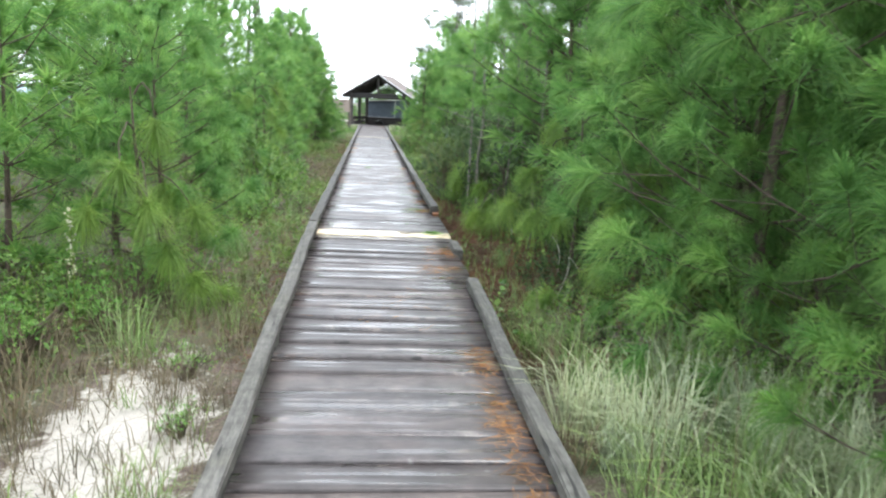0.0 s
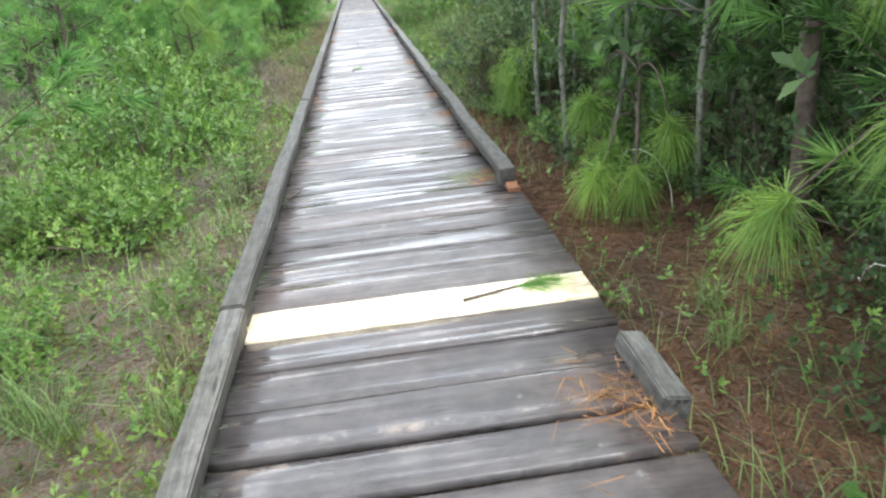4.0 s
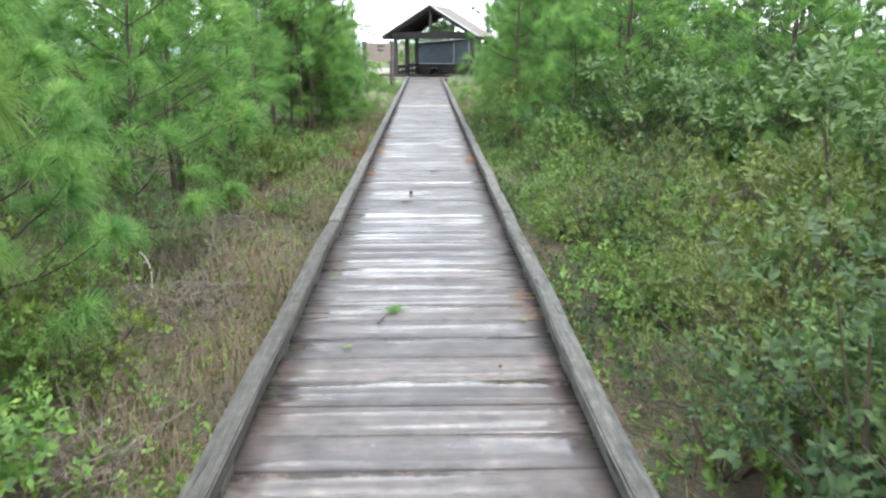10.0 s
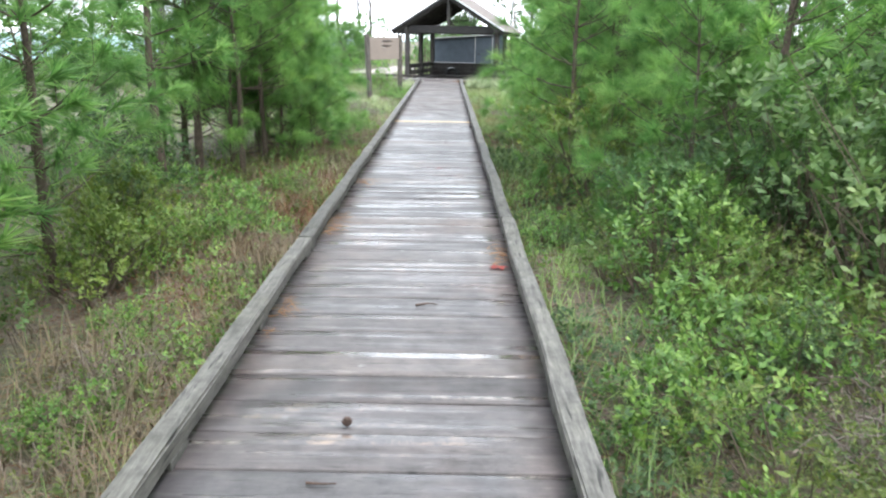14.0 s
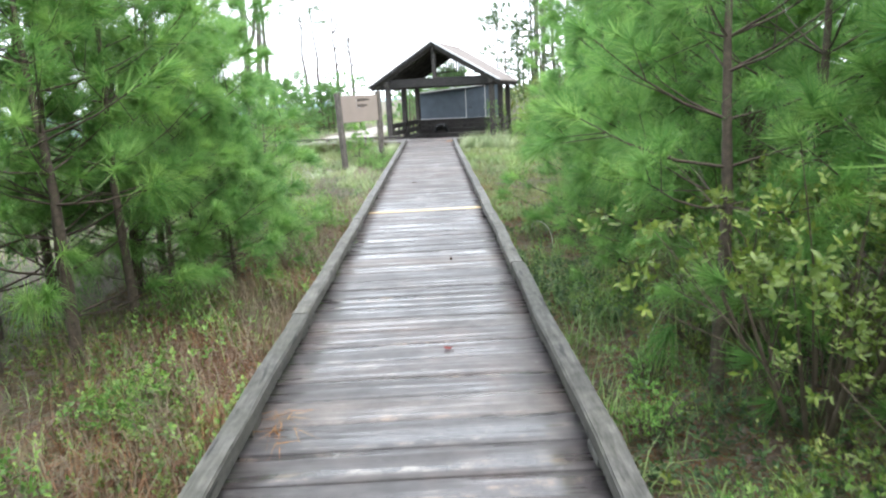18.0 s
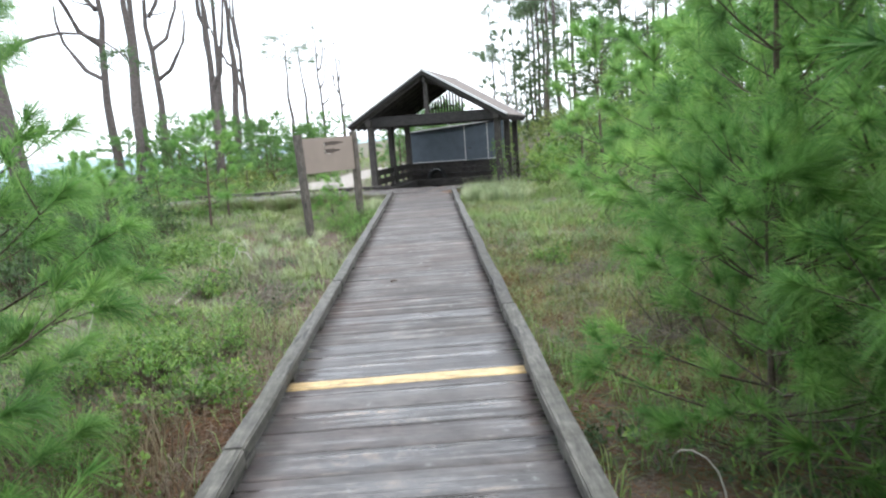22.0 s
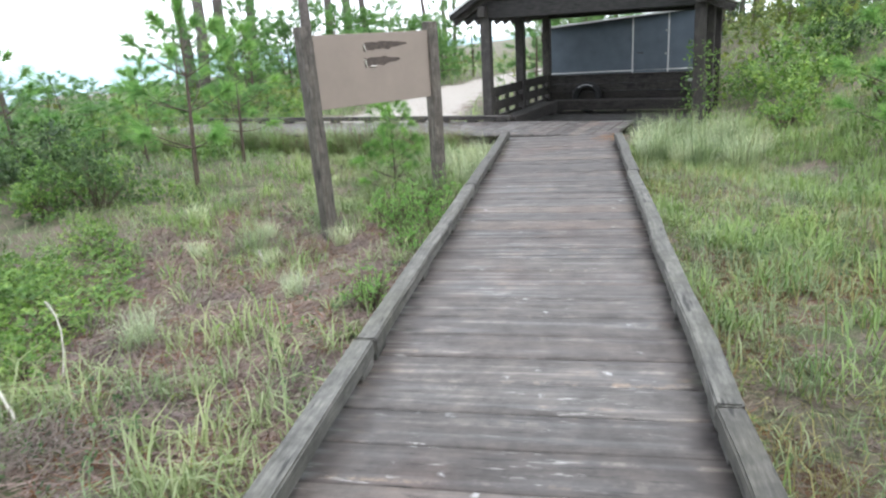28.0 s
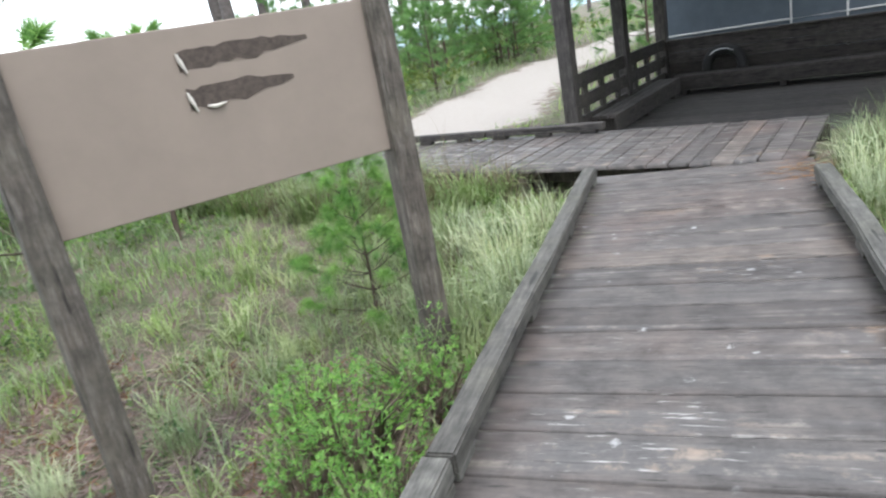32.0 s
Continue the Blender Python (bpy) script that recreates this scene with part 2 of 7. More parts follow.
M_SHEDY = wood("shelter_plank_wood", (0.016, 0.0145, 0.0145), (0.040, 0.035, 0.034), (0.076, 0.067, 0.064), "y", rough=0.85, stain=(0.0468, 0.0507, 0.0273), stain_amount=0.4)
# Gable shade is put into this darker wood for tie beams and barge boards.
M_BEAM = wood("shaded_beam_wood", (0.006, 0.006, 0.0065), (0.016, 0.0145, 0.0145), (0.034, 0.031, 0.031), "x", rough=0.9, stain=(0.02, 0.02, 0.018), stain_amount=0.4)
M_BLOCK = plain("raw_orange_wood", (0.20, 0.085, 0.04), 0.8, var=0.4, scale=20)
M_WHITE = plain("white_trim", (0.562, 0.569, 0.577), 0.6, var=0.1)
M_SHINGLE = plain("brown_shingle", (0.156, 0.133, 0.121), 0.9, var=0.4, scale=25)
M_SHEDWALL = plain("blue_grey_siding", (0.078, 0.100, 0.128), 0.55, var=0.15, scale=3)
M_RUBBER = plain("black_rubber", (0.0156, 0.0156, 0.0164), 0.7)
M_STEEL = plain("dull_steel", (0.351, 0.351, 0.351), 0.4, 0.8)
M_SIGN = plain("tan_sign_board", (0.228, 0.184, 0.155), 0.75, var=0.07, scale=3, bump_s=0.03)
M_PEEL = plain("torn_dark_backing", (0.0663, 0.0507, 0.0429), 0.9, var=0.4, scale=40)
M_PEELED = plain("curled_pale_film", (0.484, 0.452, 0.413), 0.6)
M_BARK = plain("pine_bark", (0.0819, 0.0608, 0.0468), 0.95, var=0.5, scale=22, bump_s=0.6)
M_BARKGREY = plain("grey_pine_bark", (0.0897, 0.0764, 0.0718), 0.95, var=0.45, scale=9, bump_s=0.6)
M_PALEBARK = plain("pale_grey_bark", (0.19, 0.175, 0.155), 0.95, var=0.45, scale=18, bump_s=0.5)
M_PALESTICK = plain("bleached_stick", (0.44, 0.41, 0.37), 0.85, var=0.25, scale=30)
M_TWIG = plain("dead_twig", (0.19, 0.158, 0.138), 0.9, var=0.3)
M_STEM = plain("shrub_stem", (0.101, 0.078, 0.0546), 0.9, var=0.3)
M_NEEDLE = foliage("pine_needles", (0.078, 0.19, 0.055), (0.185, 0.375, 0.105), (0.38, 0.58, 0.20), 0.5, 0.64, clump=2.6)
M_NEEDLEYOUNG = foliage("young_pine_needles", (0.105, 0.20, 0.042), (0.235, 0.385, 0.088), (0.43, 0.58, 0.175), 0.5, 0.6, clump=2.6)
# Darker copy of the needle green, carrying the shade of the right-hand thicket.
M_NEEDLEFAR = foliage("dim_pine_needles", (0.0432, 0.0792, 0.036), (0.072, 0.13, 0.054), (0.122, 0.18, 0.0792), 0.5, 0.3)
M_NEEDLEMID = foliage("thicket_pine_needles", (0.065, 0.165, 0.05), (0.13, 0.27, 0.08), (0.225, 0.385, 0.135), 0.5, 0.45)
M_LEAF = foliage("bright_leaves", (0.055, 0.13, 0.027), (0.145, 0.275, 0.056), (0.33, 0.475, 0.13))
M_WEED = foliage("bright_weed_leaves", (0.09, 0.22, 0.045), (0.19, 0.40, 0.085), (0.36, 0.58, 0.16), 0.5, 0.4)
M_LEAFDARK = foliage("dark_glossy_leaves", (0.028, 0.060, 0.022), (0.062, 0.118, 0.042), (0.14, 0.225, 0.08), 0.6, 0.32)
M_CEDAR = foliage("cedar_sprays", (0.03, 0.075, 0.028), (0.07, 0.16, 0.055), (0.16, 0.28, 0.10), 0.55, 0.35)
M_LEAFOLIVE = foliage("olive_leaves", (0.066, 0.106, 0.024), (0.132, 0.184, 0.038), (0.235, 0.275, 0.075))
M_LEAFGREY = foliage("silvery_leaves", (0.055, 0.115, 0.03), (0.105, 0.195, 0.055), (0.21, 0.30, 0.12))
M_LEAFYELLOW = foliage("yellow_green_leaves", (0.078, 0.13, 0.024), (0.15, 0.22, 0.042), (0.245, 0.31, 0.078))
M_GRASS = foliage("green_grass", (0.12, 0.205, 0.06), (0.21, 0.32, 0.105), (0.35, 0.435, 0.20), 0.6, 0.35)
M_DRYGRASS = foliage("dry_grass", (0.105, 0.08, 0.05), (0.165, 0.13, 0.085), (0.27, 0.23, 0.155), 0.7, 0.25)
M_STRAW = foliage("golden_straw", (0.165, 0.155, 0.07), (0.265, 0.25, 0.115), (0.40, 0.38, 0.21), 0.7, 0.3)
M_PALEGRASS = foliage("pale_beach_grass", (0.158, 0.223, 0.101), (0.252, 0.324, 0.173), (0.403, 0.446, 0.302), 0.6, 0.35)
M_SILVERGRASS = foliage("silvery_beach_grass", (0.36, 0.43, 0.27), (0.50, 0.56, 0.39), (0.66, 0.69, 0.55), 0.6, 0.35)
M_LITTER = foliage("brown_pine_litter", (0.0864, 0.0396, 0.0216), (0.173, 0.0792, 0.0396), (0.288, 0.158, 0.0792), 0.8, 0.1)
M_RUST = foliage("rust_pine_litter", (0.068, 0.034, 0.022), (0.135, 0.07, 0.044), (0.235, 0.143, 0.095), 0.8, 0.1)
M_MAUVE = foliage("mauve_dead_stalks", (0.13, 0.088, 0.088), (0.235, 0.17, 0.168), (0.37, 0.30, 0.29), 0.9, 0.1)
M_DEADBRUSH = foliage("dead_brush", (0.115, 0.0864, 0.072), (0.202, 0.158, 0.137), (0.302, 0.259, 0.23), 0.9, 0.1)


def ground_material():
    m, nt, bsdf = nodes_of("ground_litter_and_sand")
    vec = texco(nt, "Object")
    n1 = noise_tex(nt, vec, 0.55, 5, 0.6)
    n2 = noise_tex(nt, vec, 3.5, 6, 0.7)
    n3 = noise_tex(nt, vec, 45, 5, 0.75)
    litter = ramp(nt, n3, [(0.3, (0.0494, 0.0357, 0.0281)), (0.5, (0.133, 0.0988, 0.0798)), (0.75, (0.289, 0.236, 0.198))])
    moss = ramp(nt, n3, [(0.3, (0.0266, 0.0494, 0.0137)), (0.7, (0.076, 0.114, 0.0342))])
    col = mix(nt, litter, moss, ramp(nt, n2, [(0.42, (0, 0, 0)), (0.60, (0.8,) * 3)]))
    white = ramp(nt, n3, [(0.3, (0.42, 0.385, 0.34)), (0.7, (0.66, 0.62, 0.56))])
    track = ramp(nt, n3, [(0.3, (0.26, 0.232, 0.21)), (0.7, (0.39, 0.355, 0.325))])
    sep = nt.nodes.new("ShaderNodeSeparateXYZ")
    nt.links.new(vec, sep.inputs[0])
    sand = mix(nt, white, track, ramp(nt, maths(nt, "MULTIPLY", sep.outputs["Y"], 0.02), [(0.3, (0, 0, 0)), (0.6, (1, 1, 1))]))
    col = mix(nt, col, sand, ramp(nt, n1, [(0.72, (0, 0, 0)), (0.84, (0.5,) * 3)]))
    at = nt.nodes.new("ShaderNodeAttribute")
    at.attribute_name = "sand"
    edge = maths(nt, "ADD", at.outputs["Fac"], maths(nt, "MULTIPLY", maths(nt, "SUBTRACT", n2, 0.52), 2.0))
    col = mix(nt, col, sand, ramp(nt, edge, [(0.42, (0, 0, 0)), (0.62, (1, 1, 1))]))
    nt.links.new(col, bsdf.inputs["Base Color"])
    bsdf.inputs["Roughness"].default_value = 0.95
    bump(nt, bsdf, n3, 0.7, 0.03)
    return m


def sea_material():
    m, nt, bsdf = nodes_of("sea_water")
    vec = texco(nt, "Object")
    bsdf.inputs["Base Color"].default_value = (0.26, 0.36, 0.40, 1)
    bsdf.inputs["Roughness"].default_value = 0.6
    bsdf.inputs["Specular IOR Level"].default_value = 0.2
    bump(nt, bsdf, noise_tex(nt, vec, 0.8, 4), 0.4, 0.2)
    return m


M_GROUND = ground_material()
M_SEA = sea_material()


# ---- mesh helpers ----
def np_mesh(name, verts, faces, mat, smooth=False):
    """A mesh from arrays of vertices (n, 3) and of faces (m, 3) or (m, 4)."""
    verts = np.asarray(verts, dtype=np.float32)
    faces = np.asarray(faces, dtype=np.int32)
    me = bpy.data.meshes.new(name)
    k = faces.shape[1]
    me.vertices.add(len(verts))
    me.vertices.foreach_set("co", verts.ravel())
    me.loops.add(faces.size)
    me.loops.foreach_set("vertex_index", faces.ravel())
    me.polygons.add(len(faces))
    me.polygons.foreach_set("loop_start", np.arange(0, faces.size, k, dtype=np.int32))
    if smooth:
        me.polygons.foreach_set("use_smooth", np.ones(len(faces), dtype=bool))
    me.materials.append(mat)
    me.update(calc_edges=True)
    me.validate()
    return me


def bm_mesh(name, bm, mat, smooth=False):
    me = bpy.data.meshes.new(name)
    bm.to_mesh(me)
    bm.free()
    me.materials.append(mat)
    if smooth:
        me.polygons.foreach_set("use_smooth", [True] * len(me.polygons))
    return me


def thing(name, m, label, category, group="", kind=""):
    ob = new(name)
    ob.matrix_basis = m
    return tagged(ob, label, category, group, kind)


def part(name, me, parent, m=None, label=""):
    """One mesh object under a thing or a part."""
    ob = new(name, me)
    ob.parent = parent
    if m is not None:
        ob.matrix_basis = m
    if label:
        ob["label"] = label
    return ob


def box_bm(sx, sy, sz, bevel=0.006, jitter=0.0, rng=None, cuts=0, axis=0):
    """A box centred on the origin, edges bevelled, with optional cuts along one axis to warp it."""
    bm = bmesh.new()
    bmesh.ops.create_cube(bm, size=1.0)
    bmesh.ops.scale(bm, vec=(sx, sy, sz), verts=bm.verts)
    if cuts:
        es = [e for e in bm.edges if abs((e.verts[0].co - e.verts[1].co)[axis]) > 1e-4]
        bmesh.ops.subdivide_edges(bm, edges=es, cuts=cuts, use_grid_fill=True)
    if bevel:
        es = [e for e in bm.edges if len(e.link_faces) == 2 and e.calc_face_angle(0) > 0.5]
        bmesh.ops.bevel(bm, geom=es, offset=bevel, segments=1, affect="EDGES")
    if jitter and rng:
        for v in bm.verts:
            v.co += Vector((rng.uniform(-1, 1), rng.uniform(-1, 1), rng.uniform(-1, 1))) * jitter
    return bm


def box_mesh(name, sx, sy, sz, mat, bevel=0.006, jitter=0.0, seed=0, cuts=0, axis=0):
    return bm_mesh(name, box_bm(sx, sy, sz, bevel, jitter, random.Random(seed), cuts, axis), mat)


def tube(points, radii, sides=6):
    """Vertices and quads of a tube along points."""
    pts = np.asarray(points, dtype=float)
    n = len(pts)
    tang = np.gradient(pts, axis=0)
    tang /= np.linalg.norm(tang, axis=1)[:, None] + 1e-9
    ref = np.where(np.abs(tang[:, 2:3]) > 0.9, np.array([[1.0, 0, 0]]), np.array([[0, 0, 1.0]]))
    a = np.cross(tang, ref)
    a /= np.linalg.norm(a, axis=1)[:, None] + 1e-9
    b = np.cross(tang, a)
    ang = np.linspace(0, 2 * math.pi, sides, endpoint=False)
    ring = np.cos(ang)[None, :, None] * a[:, None, :] + np.sin(ang)[None, :, None] * b[:, None, :]
    v = pts[:, None, :] + ring * np.asarray(radii)[:, None, None]
    f = []
    for i in range(n - 1):
        for j in range(sides):
            k = (j + 1) % sides
            f.append((i * sides + j, i * sides + k, (i + 1) * sides + k, (i + 1) * sides + j))
    return v.reshape(-1, 3), np.array(f)


def join_tubes(tubes):
    vs, fs, o = [], [], 0
    for v, f in tubes:
        vs.append(v)
        fs.append(f + o)
        o += len(v)
    return np.concatenate(vs), np.concatenate(fs)


def smoothstep(a, b, x):
    t = np.clip((x - a) / (b - a), 0, 1)
    return t * t * (3 - 2 * t)


# ---- ground ----
def deck_z(y):
    return -0.042 * max(0.0, 7.3 - y)


def ground_z(x, y):
    x, y = np.asarray(x, dtype=float), np.asarray(y, dtype=float)
    z = -0.36 + 0.05 * np.sin(x * 0.9 + 1.3) * np.cos(y * 0.55) + 0.04 * np.sin(x * 2.1 + y * 1.3)
    z = z - 0.22 * smoothstep(7, -1, y)
    z = z - 0.08 * smoothstep(-1.5, -3.0, x) * smoothstep(34, 42, y)
    z = z - 0.13 * np.exp(-(((x + 2.4) / 1.7) ** 4 + ((y - 44.6) / 2.6) ** 4))
    z = z + 0.16 * smoothstep(-0.5, -2.0, x) * smoothstep(46.5, 48.5, y) * smoothstep(54, 51, y)
    z = z + 0.55 * smoothstep(3.0, 9.0, x) * smoothstep(30, 46, y) + 0.7 * smoothstep(9, 40, x)
    z = z + 1.15 * smoothstep(2.9, 7.0, x) * smoothstep(37, 49, y) * (1 - 0.5 * smoothstep(14, 30, x))
    z = z - 0.7 * smoothstep(-14, -40, x) - 0.9 * smoothstep(-40, -60, x)
    flat = np.clip(1.6 - np.hypot(x - 0.9, y - 54.0) / 3.4, 0, 1)
    z = z * (1 - flat) - 0.47 * flat
    return z


def sand_mask(x, y):
    """Bare sand: a patch beside the walk's start, and the track beyond the shelter."""
    a = np.exp(-(((x + 1.7) / 0.75) ** 2 + ((y - 2.2) / 1.8) ** 2))
    cx = -4.6 + 0.22 * np.maximum(0, y - 65)
    b = np.exp(-((x - cx) / 1.7) ** 4) * smoothstep(52.5, 55, y) * smoothstep(84, 76, y)
    c = np.exp(-(((x + 9) / 5.5) ** 2 + ((y - 56.0) / 0.9) ** 2)) * 0.9
    d = np.exp(-(((x + 2.1) / 0.7) ** 2 + ((y - 42.6) / 1.3) ** 2)) * 0.5
    return np.clip(a + b + c + d, 0, 1)


def build_ground():
    xs = np.unique(np.round(np.concatenate([np.linspace(-900, -60, 15), np.linspace(-60, -9, 35), np.linspace(-9, 9, 61), np.linspace(9, 60, 35), np.linspace(60, 900, 15)]), 3))
    ys = np.unique(np.round(np.concatenate([np.linspace(-700, -20, 15), np.linspace(-20, -5, 12), np.linspace(-5, 60, 181), np.linspace(60, 130, 36), np.linspace(130, 1200, 18)]), 3))
    gx, gy = np.meshgrid(xs, ys)
    gz = ground_z(gx, gy)
    v = np.stack([gx, gy, gz], -1).reshape(-1, 3)
    nx, ny = len(xs), len(ys)
    i = np.arange(nx * ny).reshape(ny, nx)
    f = np.stack([i[:-1, :-1], i[:-1, 1:], i[1:, 1:], i[1:, :-1]], -1).reshape(-1, 4)
    me = np_mesh("ground", v, f, M_GROUND, True)
    at = me.attributes.new("sand", "FLOAT", "POINT")
    at.data.foreach_set("value", sand_mask(gx, gy).ravel().astype(np.float32))
    tagged(new("ground", me), "sandy ground with brown needle litter and moss", "ground", kind="structure")
    sv = [(-3000, -3000, -1.15), (-30, -3000, -1.15), (-30, 3000, -1.15), (-3000, 3000, -1.15)]
    tagged(new("water", np_mesh("water", sv, [(0, 1, 2, 3)], M_SEA)), "pale grey-blue sea beyond the low shore", "sea", kind="structure")


build_ground()


# ---- shelter, shed, sign ----
TURN = -14.0
SHELTER = pose(0.3, 51.5, 0, 0, 0, TURN)
FLOOR_Z = -0.45


def put(name, size, at, mat, parent, rot=(0, 0, 0), bevel=0.008, label="", seed=1, jitter=0.002):
    me = box_mesh(name, *size, mat, bevel, jitter, seed)
    return part(name, me, parent, pose(*at, *rot), label)


def build_shelter():
    rng = random.Random(5)
    s = thing("shelter", SHELTER, "dark weathered open timber picnic shelter with a gabled roof", "shelter")
    half, eave, ridge, depth = 2.12, 2.60, 3.62, 4.9
    ox = 0.15
    eave_z = 2.06
    pitch = math.atan2(ridge - eave_z, eave)
    for sx in (-1, 1):
        for i, sy in enumerate((0.12, 2.38, 4.62)):
            p = put("post", (0.2, 0.2, 2.0 - FLOOR_Z), (ox + sx * half, sy, (2.0 + FLOOR_Z) / 2), M_SHED, s, bevel=0.015, seed=i)
            put("base_plate", (0.26, 0.26, 0.05), (0, 0, -(2.0 - FLOOR_Z) / 2 + 0.03), M_SHED, p)
        put("wall_plate", (0.16, depth + 0.3, 0.22), (ox + sx * half, depth / 2, 2.1), M_SHEDY, s)
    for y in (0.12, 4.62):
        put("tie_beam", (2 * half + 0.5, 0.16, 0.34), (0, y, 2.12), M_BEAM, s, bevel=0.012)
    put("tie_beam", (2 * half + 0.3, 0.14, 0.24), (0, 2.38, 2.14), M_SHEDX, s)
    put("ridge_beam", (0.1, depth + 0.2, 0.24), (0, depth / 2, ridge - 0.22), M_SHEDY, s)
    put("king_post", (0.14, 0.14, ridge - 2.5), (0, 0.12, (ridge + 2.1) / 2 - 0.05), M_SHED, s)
    # rafters and roof sheets
    length = math.hypot(eave, ridge - eave_z) + 0.06
    for sx in (-1, 1):
        mid = (sx * eave / 2, depth / 2, (ridge + eave_z) / 2)
        rot = (0, sx * math.degrees(pitch), 0)
        for i in range(9):
            y = 0.0 + i * depth / 8
            put("rafter", (length, 0.05, 0.15), (mid[0], y, mid[2] - 0.12), M_SHEDX, s, rot, bevel=0.004, seed=i)
        for i in range(14):
            # sheathing boards across the rafters
            u = (i + 0.5) / 14 - 0.5
            c = (mid[0] + u * length * math.cos(pitch), depth / 2, mid[2] - sx * u * length * math.sin(pitch) * 1.0 - 0.02)
            put("sheathing_board", (length / 14 - 0.006, depth + 0.3, 0.025), c, M_SHEDY, s, rot, bevel=0.003, seed=i)
        roof = put("roof_slope", (length + 0.05, depth + 0.36, 0.03), (mid[0], mid[1], mid[2] + 0.025), M_SHINGLE, s, rot, label="grey-brown shingled roof slope")
        for i in range(12):
            u = (i + 0.5) / 12 - 0.5
            put("shingle_course", (length / 12 + 0.02, depth + 0.37, 0.012), (u * length, 0, 0.021), M_SHINGLE, roof, (0, sx * 3.0, 0), bevel=0, seed=i)
        for y in (-0.2, depth + 0.2):
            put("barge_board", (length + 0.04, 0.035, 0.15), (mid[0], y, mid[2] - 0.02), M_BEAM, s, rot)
            put("metal_edge", (length + 0.06, 0.06, 0.05), (mid[0], y, mid[2] + 0.055), M_WHITE, s, rot, bevel=0.003, label="white metal drip edge")
    # slats in the far gable
    for i in range(12):
        x = -1.0 + i * 0.118
        top = ridge - 0.3 - abs(x) * math.tan(pitch)
        put("gable_slat", (0.075, 0.03, top - 2.28), (x, 4.66, (top + 2.28) / 2), M_SHED, s, bevel=0.003)
    put("gable_brace", (1.0, 0.03, 0.06), (-0.5, 4.63, 2.62), M_SHEDX, s, (0, -4, 0))
    # rails with blocks, left side, right side, and far side
    for sx in (-1, 1):
        for a, b in ((0.12, 2.38), (2.38, 4.62)):
            y, ln = (a + b) / 2, b - a - 0.2
            for z in (-0.16, 0.14, 0.44):
                put("rail_board", (0.05, ln, 0.2), (ox + sx * (half - 0.02), y, z), M_SHEDY, s, seed=int(z * 10) + 3)
            for q in (-0.33, 0.0, 0.33):
                for z in (-0.01, 0.29):
                    put("rail_block", (0.05, 0.16, 0.11), (ox + sx * (half - 0.02), y + q * ln, z), M_SHEDY, s, bevel=0.004)
    for i, z in enumerate((-0.23, -0.03, 0.17, 0.37)):
        put("rail_board", (2 * half - 0.2, 0.05, 0.194), (ox, 4.6, z), M_SHEDX, s, seed=i, jitter=0.004)
    put("rail_cap", (2 * half - 0.2, 0.15, 0.04), (ox, 4.58, 0.488), M_SHEDX, s)
    put("notice_plate", (0.26, 0.012, 0.085), (ox + 1.62, 4.565, 0.30), M_STEEL, s, bevel=0.003, label="small pale metal plate")
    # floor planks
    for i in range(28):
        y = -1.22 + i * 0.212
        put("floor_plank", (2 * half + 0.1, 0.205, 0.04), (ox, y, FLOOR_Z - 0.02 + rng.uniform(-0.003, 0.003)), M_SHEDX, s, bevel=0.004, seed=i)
    return s


def build_bench(m, length, label):
    b = thing("bench", m, label, "bench", "benches in the shelter")
    for i, y in enumerate((-0.13, 0.0, 0.13)):
        put("seat_plank", (length, 0.12, 0.05), (0, y, 0.32), M_SHEDX, b, seed=i)
    put("front_board", (length, 0.04, 0.22), (0, -0.17, 0.2), M_SHEDX, b, label="mossy front board")
    for x in (-length / 2 + 0.15, 0, length / 2 - 0.15):
        put("leg", (0.12, 0.26, 0.3), (x, 0.01, 0.15), M_SHED, b)
    return b


def build_tyre(m):
    t = thing("tyre", m, "worn black tyre standing against the shelter's rail", "tyre")
    bm = bmesh.new()
    n, k = 32, 10
    vs = [[bm.verts.new(((0.34 + 0.1 * math.cos(b)) * math.cos(a), 0.11 * math.sin(b), (0.34 + 0.1 * math.cos(b)) * math.sin(a)))
           for b in np.linspace(0, 2 * math.pi, k, endpoint=False)] for a in np.linspace(0, 2 * math.pi, n, endpoint=False)]
    for i in range(n):
        for j in range(k):
            bm.faces.new((vs[i][j], vs[(i + 1) % n][j], vs[(i + 1) % n][(j + 1) % k], vs[i][(j + 1) % k]))
    part("tread", bm_mesh("tread", bm, M_RUBBER, True), t)
    v, f = tube([(0.36 * math.cos(a), -0.112, 0.36 * math.sin(a)) for a in np.linspace(1.0, 2.3, 14)], [0.010] * 14, 5)
    part("wall_band", np_mesh("wall_band", v, f, M_WHITE, True), t, label="narrow white arc across the top")
    return t


